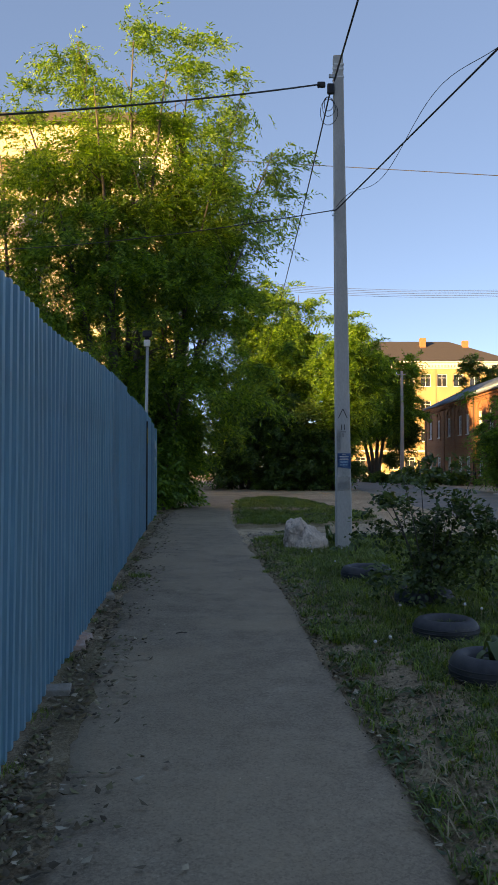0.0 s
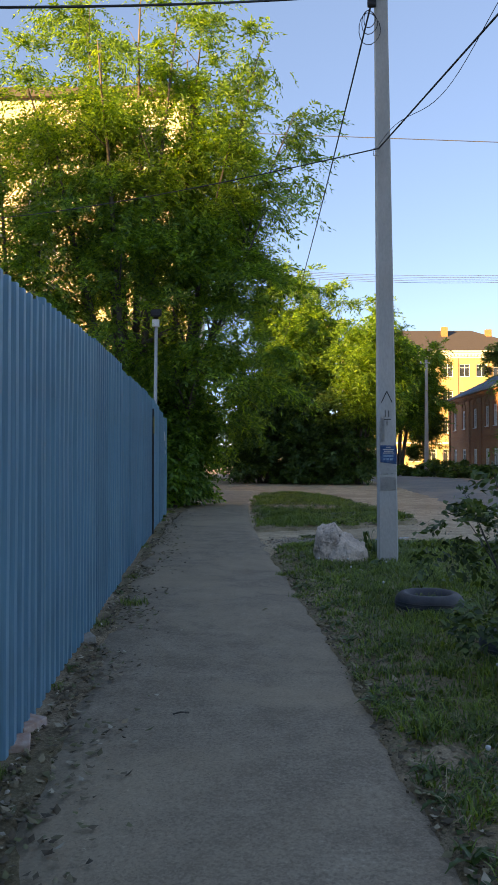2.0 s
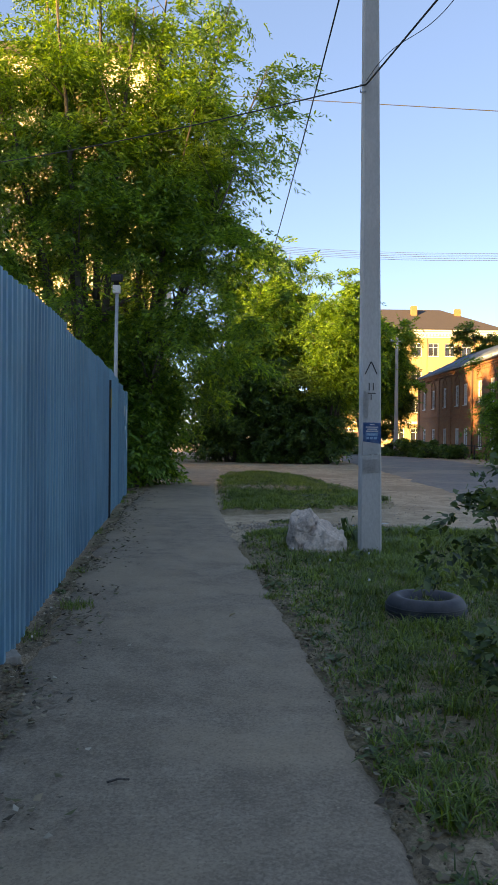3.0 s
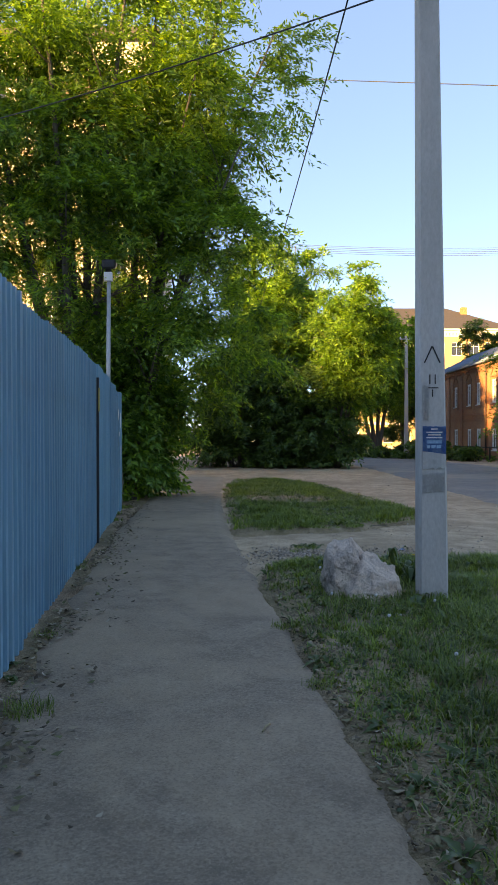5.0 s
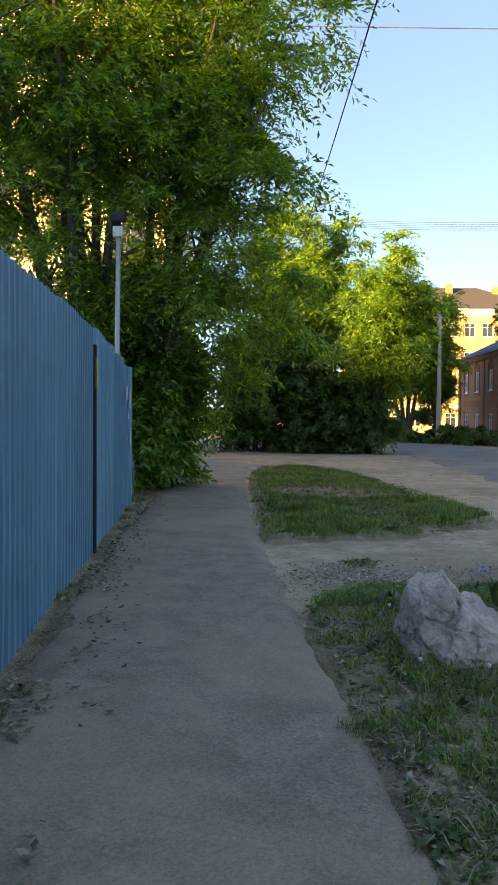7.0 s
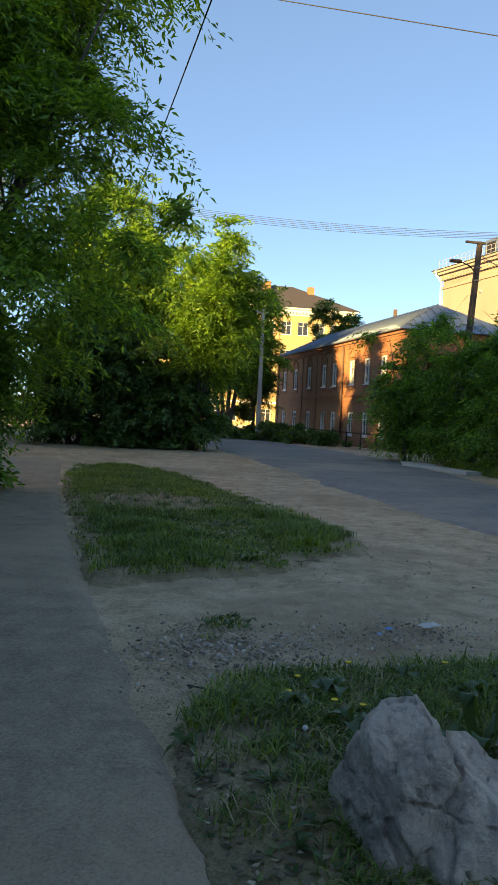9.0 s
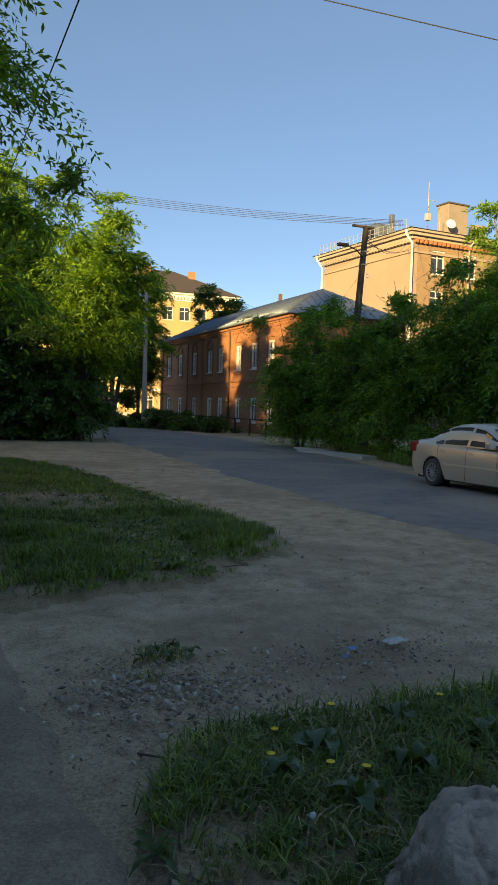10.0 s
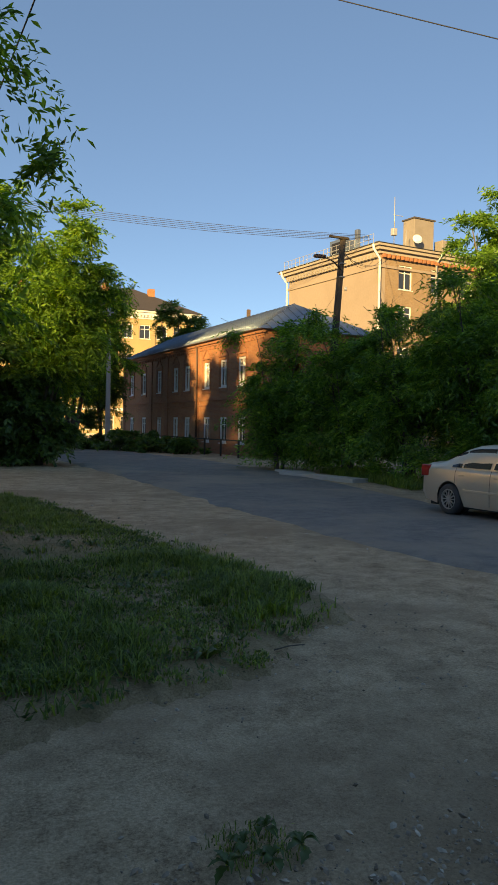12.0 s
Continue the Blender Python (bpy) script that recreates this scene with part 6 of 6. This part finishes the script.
gr = np.random.default_rng(21)
near_lawn = [(0.82, 2.0), (0.66, 5.4), (0.44, 9.0), (0.27, 10.8), (0.14, 12.4), (0.0, 13.7), (0.10, 14.6), (0.38, 15.2), (1.0, 15.35), (2.2, 15.35), (4.2, 15.1), (4.7, 12), (4.7, 8), (3.4, 6), (2.6, 2.0)]
sp = tuft_spots(near_lawn, 6400, 15, gr, verge_density, (0.0, 4.8, 2, 15.6), 0.032) + grass_spots(near_lawn, 15000, gr, verge_density, (0.0, 4.8, 2, 15.6))
hh = np.array([0.035 + 0.075 * max(0, 0.45 + noise.noise((x * 1.3, y * 1.3, 5))) + 0.035 * min(1.0, max(0, x - along(PATH_R, y) - 0.5)) for x, y in sp]) * (0.5 + 0.9 * gr.random(len(sp)))
blades("grass", sp, hh, 0.0030 + 0.0026 * gr.random(len(sp)), 1.3, M["grass"], gr, "patchy trampled green grass on the verge", 0.03)
sp = tuft_spots(ISLAND, 4200, 13, gr, island_density, (-0.7, 3.8, 18, 34.2), 0.045) + grass_spots(ISLAND, 14000, gr, island_density, (-0.7, 3.8, 18, 34.2))
hh = np.array([0.04 + 0.13 * max(0, 0.30 + noise.noise((x * 0.9, y * 0.9, 6)) + 0.5 * noise.noise((x * 3.1, y * 3.1, 7))) * (1.0 if y < 23 else 0.7) for x, y in sp]) * (0.5 + 0.9 * gr.random(len(sp)))
blades("grass", sp, hh, 0.0042 + 0.0035 * gr.random(len(sp)), 1.1, M["grass"], gr, "dark green grass on the island, worn bare in the middle", 0.05)
# dry stems
sp = grass_spots(near_lawn, 6500, gr, lambda x, y: 0.3 + noise.noise((x * 2, y * 2, 31)), (0.1, 4.8, 2, 15.6)) + grass_spots(ISLAND, 7000, gr, lambda x, y: 0.15 + math.exp(-(((x - 0.9) / 1.4) ** 2 + ((y - 24.4) / 2.0) ** 2)), (-0.7, 3.8, 18, 34.2))
blades("dry_grass", sp, 0.05 + 0.06 * gr.random(len(sp)), 0.002 + 0.0015 * gr.random(len(sp)), 2.2, M["straw"], gr, "dry straw-coloured grass stems lying flat", 0.038)
# tufts by the fence, in cracks of the path, in the gravel, along the far kerb and in the tyres
tufts = [(-1.62, 9.2, 0.16, 260), (-1.45, 10.2, 0.16, 300), (-1.75, 11.8, 0.10, 160), (-2.16, 14.8, 0.16, 520), (-2.2, 15.2, 0.14, 420), (-1.30, 4.7, 0.12, 260), (-1.43, 6.0, 0.10, 220), (-1.52, 7.4, 0.10, 200), (-1.22, 3.9, 0.10, 200), (-2.62, 20.0, 0.25, 500), (-2.75, 21.2, 0.22, 500), (-2.75, 22.6, 0.25, 500),
         (0.75, 16.6, 0.2, 420), (0.55, 16.2, 0.10, 100), (0.15, 12.05, 0.13, 260), (0.20, 13.6, 0.16, 240), (0.32, 14.2, 0.14, 220), (0.28, 10.6, 0.12, 260), (1.50, 9.8, 0.17, 500), (1.74, 6.72, 0.15, 500), (1.74, 5.4, 0.13, 300), (1.35, 12.9, 0.22, 380), (1.85, 13.3, 0.25, 500), (0.75, 13.0, 0.18, 340), (0.6, 13.9, 0.18, 340), (1.75, 14.1, 0.3, 500)]
sp, hh = [], []
for x, y, r, n in tufts:
    for _ in range(n):
        q = r * math.sqrt(gr.random()) * (0.6 + 0.6 * gr.random())
        a = 6.283 * gr.random()
        sp.append((x + q * math.cos(a), y + q * math.sin(a)))
        hh.append((0.03 + 0.07 * gr.random() ** 1.5) * (0.55 if 15.8 < y < 17 else 1.2 if r > 0.15 else 0.9))
for _ in range(16000):
    u = gr.random()
    y = 22.5 + 17 * u
    x = along(ROAD_E, y) + 0.9 + abs(gr.normal()) * 1.2
    if 22.3 < y < 27.4 and x < 11.9 or noise.noise((x * 0.8, y * 0.8, 41)) < -0.15:
        continue
    sp.append((x, y))
    hh.append(0.12 + 0.28 * gr.random())
hh = np.array(hh)
in_tyre = np.array([min(math.hypot(x - p[0][0], y - p[0][1]) for p in tyres) < 0.22 for x, y in sp])
hh = hh + 0.12 * in_tyre
blades("grass", sp, hh, np.array([0.0025 if y < 18 else 0.007 for x, y in sp]) * (0.8 + 0.5 * gr.random(len(sp))), 0.8, M["grass"], gr, "rough grass tufts by fence, rocks and kerbs", 0.0)


def leaf_mat(name, poly, count, dens, box_, size, lift, material, label):
    """Low creeping leaves that cover the ground between the tufts."""
    spots_ = grass_spots(poly, count, gr, dens, box_)
    base = np.array([(x, y, G(x, y) + lift + 0.02 * gr.random()) for x, y in spots_])
    a = gr.random(len(base)) * 2 * np.pi
    d = np.stack([np.cos(a), np.sin(a), 0.15 + 0.35 * gr.normal(size=len(base))], 1)
    s_ = np.stack([-np.sin(a), np.cos(a), 0.35 * gr.normal(size=len(base))], 1)
    ob = leaf_cloud(name, base, d, s_, size * (0.5 + gr.random(len(base))), material, None, gr, 0.62)
    return tagged(ob, label, "ground cover", kind="stuff")


leaf_mat("creeping_weed", near_lawn, 26000, lambda x, y: 0.10 + 0.8 * verge_density(x, y) * (0.5 + noise.noise((x * 2.3, y * 2.3, 77))) if clear_of_tyres(x, y) else 0.0, (0.0, 4.8, 2, 15.6), 0.036, 0.03, M["leaf_dandelion"], "small flat clover and plantain leaves in the verge")
leaf_mat("creeping_weed", ISLAND, 11000, lambda x, y: 0.06 + 0.8 * island_density(x, y), (-0.7, 3.8, 18, 34.2), 0.055, 0.045, M["leaf_dandelion"], "small weed leaves on the grassy island")


def weed_leaf(L, w, rise, lobed, rng):
    """One leaf of a low weed, folded along its midrib, growing along +x."""
    verts, faces = [], []
    m = 7
    for i in range(m + 1):
        u = i / m
        wid = w * math.sin(math.pi * (0.08 + 0.88 * u) ** 0.8) * 0.5 * (1 + lobed * (1 if i % 2 else -1)) * (0.9 + 0.2 * rng.random())
        z = rise * math.sin(math.pi * (0.10 + 0.80 * u)) + 0.01
        c = Vector((L * u, 0.04 * L * math.sin(3 * u), z))
        verts += [tuple(c + Vector((0, -wid, wid * 0.3 + 0.15 * wid * noise.noise((i, 1, L * 9))))), tuple(c), tuple(c + Vector((0, wid, wid * 0.3 + 0.15 * wid * noise.noise((i, 5, L * 9)))))]
    for i in range(m):
        p = i * 3
        faces += [(p, p + 1, p + 4, p + 3), (p + 1, p + 2, p + 5, p + 4)]
    me = bpy.data.meshes.new("leaf")
    me.from_pydata(verts, [], faces)
    me.polygons.foreach_set("use_smooth", [True] * len(me.polygons))
    return me


def rosette(at, n, L, w, rise, rng, material, name, label, group, category="weed", lobed=0.1):
    """A low weed: broad leaves round one root."""
    e = thing(name, (at[0], at[1], G(*at) + 0.005), 0, label, category, group)
    kinds = [weed_leaf(L * q, w * q, rise * q2, lobed, rng) for q, q2 in ((0.75, 1.2), (1.0, 0.8), (1.2, 0.6))]
    for me in kinds:
        me.materials.append(material)
    for k in range(n):
        o = new("leaf", kinds[k % 3])
        o.parent = e
        o.matrix_basis = pose(0, 0, 0, rng.normal() * 12, rng.normal() * 8, 360 * k / n + rng.normal() * 18)
    return e


wr = np.random.default_rng(5)
for x, y, L in ((0.75, 14.72, 0.13), (1.05, 14.92, 0.15), (1.38, 14.62, 0.14), (1.92, 14.75, 0.15), (2.25, 14.95, 0.15), (0.98, 14.42, 0.13), (2.5, 14.6, 0.16), (1.62, 15.1, 0.13), (1.45, 12.80, 0.14), (1.45, 14.05, 0.2)):
    rosette((x, y), 5, L, L * 0.7, 0.09, wr, M["leaf_burdock"], "burdock", "broad-leaved dull green burdock plant in the grass", "burdock plants")
for k in range(60):
    y = 3.0 + 11.8 * wr.random() ** 0.8
    x = along(PATH_R, y) + 0.10 + 1.8 * wr.random() ** 1.3
    if any(math.hypot(x - p[0][0], y - p[0][1]) < 0.4 for p in tyres) or math.hypot(x - 1.1, y - 13.42) < 0.55:
        continue
    rosette((x, y), 7, 0.11 + 0.05 * wr.random(), 0.035, 0.05, wr, M["leaf_dandelion"], "dandelion_rosette", "flat green dandelion leaves in the verge", "dandelion plants", lobed=0.35)
for k in range(22):
    a = 6.283 * wr.random()
    x, y = 1.5 + 2.0 * math.cos(a) * wr.random() ** 0.5, 22.5 + 3.9 * math.sin(a) * wr.random() ** 0.5
    if inside(ISLAND, x, y):
        rosette((x, y), 6, 0.16 + 0.06 * wr.random(), 0.05, 0.10, wr, M["leaf_dandelion"], "dandelion_rosette", "leafy weed among the island grass", "island weeds", lobed=0.3)
for x, y in ((0.70, 16.62), (0.84, 16.70), (0.58, 16.50), (0.92, 16.52), (0.76, 16.48), (-1.92, 11.2), (-1.80, 11.0), (-1.70, 10.7), (-1.62, 8.0), (-1.5, 7.8)):
    rosette((x, y), 7, 0.07 + 0.04 * wr.random(), 0.04, 0.035, wr, M["leaf_dandelion"], "weed", "flat leafy weed growing in stony ground", "low weeds in the gravel", lobed=0.2)
rosette((1.74, 5.40), 9, 0.20, 0.13, 0.26, wr, M["leaf_burdock"], "leafy_plant", "broad bluish leaves growing in a tyre planter", "")
for k, (x, y, s) in enumerate(((1.62, 13.75, 0.34), (1.52, 13.62, 0.26), (1.48, 13.95, 0.30))):
    rosette((x, y), 6, s * 0.6, s * 0.3, s, wr, M["leaf_rose"], "nettle", "tall dark weed at the foot of the pole", "weeds by the pole")


def dandelion(at, h, kind):
    e = thing("dandelion", (at[0], at[1], G(*at)), 0, "white dandelion clock on a thin stalk" if kind == "clock" else "yellow dandelion flower on a short stalk", "flower", "dandelion flowers")
    bm = bmesh.new()
    tube(bm, [(0, 0, -0.02), (0.006, 0.004, h * 0.6), (0.012, 0, h)], 0.0022, 5)
    part("stalk", bm, M["straw"], e)
    bm = bmesh.new()
    if kind == "clock":
        bmesh.ops.create_icosphere(bm, subdivisions=2, radius=0.014, matrix=Matrix.Translation((0.012, 0, h + 0.012)))
        for v in bm.verts:
            v.co += Vector((noise.noise(v.co * 90), noise.noise(v.co * 90 + Vector((5, 0, 0))), noise.noise(v.co * 90 + Vector((0, 5, 0))))) * 0.004
    else:
        bmesh.ops.create_cone(bm, cap_ends=True, segments=14, radius1=0.008, radius2=0.021, depth=0.012, matrix=Matrix.Translation((0.012, 0, h + 0.006)))
    part("head", bm, M["seed_white"] if kind == "clock" else M["petal"], e)
    return e


dr = random.Random(4)
for x, y in ((1.0, 12.75), (0.62, 12.9), (0.95, 11.9), (0.66, 14.25), (1.5, 12.6), (0.98, 6.1), (1.08, 6.0), (2.05, 7.4), (2.15, 7.2), (1.2, 10.9), (1.45, 7.5)):
    dandelion((x, y), dr.uniform(0.09, 0.20), "clock")
for x, y in ((0.75, 14.85), (0.98, 14.7), (1.12, 14.62), (0.88, 15.1), (1.25, 15.2), (1.9, 15.15)):
    dandelion((x, y), dr.uniform(0.06, 0.12), "flower")

# ---- gravel, stones and litter ----
def pebble_mesh(name, spots, material, rng, label, category):
    """Many small angular stones in one mesh."""
    verts, faces = [], []
    base = [(1, 0, 0), (-1, 0, 0), (0, 1, 0), (0, -1, 0), (0, 0, 1), (0, 0, -1)]
    tri = [(0, 2, 4), (2, 1, 4), (1, 3, 4), (3, 0, 4), (2, 0, 5), (1, 2, 5), (3, 1, 5), (0, 3, 5)]
    extra = [(0, 2), (2, 1), (1, 3), (3, 0)]
    for x, y, s in spots:
        o = len(verts)
        z = G(x, y) + s * 0.2 + (0.0 if y > 15 or along(PATH_L, y) < x < along(PATH_R, y) else 0.032)
        rot = Euler((rng.random() * 0.8, rng.random() * 0.8, rng.random() * 6.3)).to_matrix()
        sc = Vector((s * (0.7 + 0.6 * rng.random()), s * (0.6 + 0.5 * rng.random()), s * (0.4 + 0.35 * rng.random())))
        for b in base:
            p = rot @ Vector([b[i] * sc[i] * (0.8 + 0.4 * rng.random()) for i in range(3)])
            verts.append((x + p.x, y + p.y, z + p.z))
        for a, c in extra:
            q = (Vector(base[a]) + Vector(base[c])) * 0.62
            p = rot @ Vector([q[i] * sc[i] for i in range(3)]) + Vector((0, 0, sc.z * 0.25))
            verts.append((x + p.x, y + p.y, z + p.z))
        m = {pair: o + 6 + i for i, pair in enumerate(extra)}
        for (a, c) in extra:
            e_ = m[a, c]
            faces += [(o + a, e_, o + 4), (e_, o + c, o + 4), (e_, o + a, o + 5), (o + c, e_, o + 5)]
    ob = raw_mesh(name, verts, faces, material)
    return tagged(ob, label, category, kind="stuff")


pr = np.random.default_rng(9)
spots = []
for cx, cy, sx, sy, n, s0 in ((0.55, 16.0, 0.30, 0.30, 520, 0.021), (0.62, 15.8, 0.45, 0.35, 420, 0.015), (1.5, 16.05, 0.75, 0.22, 620, 0.013), (2.15, 16.25, 0.45, 0.25, 380, 0.016), (0.9, 15.5, 0.8, 0.2, 320, 0.011), (0.2, 15.2, 0.2, 0.5, 200, 0.010)):
    for _ in range(n):
        spots.append((cx + pr.normal() * sx, cy + pr.normal() * sy, s0 * (0.35 + 0.95 * pr.random() ** 2)))
pebble_mesh("gravel", spots, M["gravel"], pr, "scattered pale gravel and broken stones by the path", "gravel")
spots = []
for _ in range(620):
    y = 2.0 + 21 * pr.random() ** 1.3
    x = FENCE_X(y) + 0.05 + abs(pr.normal()) * 0.16
    spots.append((x, y, 0.006 + 0.018 * pr.random() ** 3))
for _ in range(900):
    y = 15.5 + 16 * pr.random()
    x = 0.2 + 5.6 * pr.random()
    if not inside(ISLAND, x, y):
        spots.append((x, y, 0.005 + 0.018 * pr.random() ** 4))
for _ in range(260):
    y = 2.5 + 20 * pr.random()
    a, b = along(PATH_L, y), along(PATH_R, y)
    spots.append((a + (b - a) * pr.random(), y, 0.003 + 0.005 * pr.random() ** 2))
for _ in range(300):
    y = 17.8 + 2.6 * pr.random()
    spots.append((0.2 + 3.6 * pr.random(), y, 0.004 + 0.012 * pr.random() ** 2))
pebble_mesh("gravel", spots, M["gravel"], pr, "small stones and crumbs strewn over the dirt", "gravel")
spots = []
for _ in range(8000):
    y = 2.0 + 21 * pr.random() ** 1.6
    x = FENCE_X(y) + 0.08 + abs(pr.normal()) * 0.28
    if noise.noise((x * 3, y * 1.2, 51)) > -0.2:
        spots.append((x, y, 0.006 + 0.018 * pr.random() ** 2))
for _ in range(2800):
    y = 2.2 + 10.0 * pr.random()
    x = along(PATH_R, y) + pr.normal() * 0.10 + 0.9 * pr.random() ** 2.2
    if math.hypot(x - 1.07, y - 13.42) > 0.5:
        spots.append((x, y, (0.004 + 0.011 * pr.random() ** 3)))
pebble_mesh("leaf_litter", spots, M["litter"], pr, "rotted leaves and crumbs along fence foot and path edges", "leaf litter")

# fallen leaves and flakes of bark that lie flat along the fence foot and the edge of the verge
base = []
for _ in range(3600):
    y = 2.0 + 22 * pr.random() ** 1.5
    x = FENCE_X(y) + 0.10 + abs(pr.normal()) * 0.24
    if noise.noise((x * 2.5, y * 1.1, 61)) > -0.15:
        base.append((x, y, G(x, y) + 0.045))
for _ in range(1500):
    y = 2.2 + 12.0 * pr.random()
    x = along(PATH_R, y) + 0.04 + abs(pr.normal()) * 0.22
    base.append((x, y, G(x, y) + 0.040))
base = np.array(base)
ang = pr.random(len(base)) * 2 * np.pi
flat = np.stack([np.cos(ang), np.sin(ang), 0.25 * pr.normal(size=len(base))], 1)
cross = np.stack([-np.sin(ang), np.cos(ang), 0.25 * pr.normal(size=len(base))], 1)
tagged(leaf_cloud("fallen_leaves", base, flat, cross, 0.03 + 0.035 * pr.random(len(base)), M["litter"], None, pr, 0.6), "dry brown fallen leaves along fence and verge", "leaf litter", kind="stuff")

for k, (x, y, rz, tilt) in enumerate(((-1.46, 6.35, 20, 8), (-1.44, 6.62, 75, 0), (-1.30, 5.15, 10, 4), (-1.62, 8.6, 40, 6))):
    bm = boxbm(-0.12, 0.12, -0.06, 0.06, -0.01, 0.06, bevel=0.008)
    for v in bm.verts:
        v.co += Vector((noise.noise(v.co * 14), noise.noise(v.co * 14 + Vector((2, 2, 2))), noise.noise(v.co * 14 + Vector((5, 0, 1))))) * 0.010
    b = link_mesh("brick", bm, M["brick_loose"] if k < 2 else M["stone_pale"])
    b.matrix_world = pose(x, y, G(x, y) + 0.015, tilt, 0, rz)
    tagged(b, "broken pale-washed brick lying at the fence foot", "brick", "loose bricks by the fence")
for k, (x, y, rz, L) in enumerate(((-0.10, 9.9, 70, 0.13), (0.25, 18.9 + 5.6, 80, 1.5), (0.95, 14.55, 30, 0.5), (-0.6, 6.9, 20, 0.10), (0.35, 15.05, 140, 0.35), (2.2, 19.0, 10, 0.3))):
    bm = bmesh.new()
    tube(bm, [(-L / 2, 0, 0.008), (0, 0.03 * L, 0.014), (L / 2, 0, 0.006)], 0.005 if L < 1 else 0.03, 6)
    s_ = link_mesh("stick", bm, M["straw"] if k < 2 else M["bark"])
    s_.matrix_world = pose(x, y, G(x, y) + 0.022 + (0.04 if L > 1 else 0), 0, 0, rz)
    tagged(s_, "thin dry broken stick lying on the ground", "stick", "loose sticks")
for k, (x, y, rz, s, m) in enumerate(((2.02, 16.3, 20, 0.04, "litter_blue"), (1.88, 16.15, 60, 0.025, "litter_blue"), (1.2, 12.45, 10, 0.09, "paper"), (1.05, 10.35, 30, 0.08, "paper_old"), (0.75, 13.1, 80, 0.05, "paper"), (2.4, 16.35, 15, 0.09, "paper_old"))):
    bm = bmesh.new()
    bmesh.ops.create_grid(bm, x_segments=6, y_segments=5, size=s)
    for v in bm.verts:
        v.co.z = 0.4 * s * abs(noise.noise(v.co * 25 + Vector((k, 0, 0)))) + 0.004
        v.co.y *= 0.6
    bmesh.ops.solidify(bm, geom=bm.faces[:], thickness=0.001)
    w_ = link_mesh("litter", bm, M[m])
    w_.matrix_world = pose(x, y, G(x, y) + 0.012, 0, 0, rz)
    tagged(w_, "crumpled scrap of blue plastic on gravel" if m == "litter_blue" else "crumpled scrap of pale paper on the ground", "litter")

# ---- roadside bits ----
slab = link_mesh("concrete_slab", boxbm(-1.9, 1.9, -0.35, 0.35, -0.05, 0.10, bevel=0.02), M["concrete"])
slab.matrix_world = pose(12.7, 36.2, G(12, 36), 0, 0, 100)
tagged(slab, "long pale concrete slab lying beside the road", "concrete slab")
slab2 = link_mesh("concrete_slab", boxbm(-0.9, 0.9, -0.3, 0.3, -0.05, 0.08, bevel=0.02), M["concrete"])
slab2.matrix_world = pose(13.2, 39.0, G(12, 36), 0, 0, 95)
tagged(slab2, "short pale concrete slab beside the road", "concrete slab")
gate = thing("metal_gate", (13.9, 26.2, G(14, 26)), 90, "grey-blue sheet metal gate half hidden in bushes", "gate")
for k in range(4):
    part("panel", boxbm(-1.2 + k * 0.6, -0.62 + k * 0.6, -0.02, 0.02, 0.05, 1.9, bevel=0.006), M["gate_grey"], gate)
for x in (-1.25, 1.2):
    part("post", boxbm(x - 0.04, x + 0.04, -0.05, 0.05, -0.2, 2.0, bevel=0.006), M["rust"], gate)
part("rail", boxbm(-1.2, 1.18, 0.022, 0.06, 1.0, 1.06), M["rust"], gate)
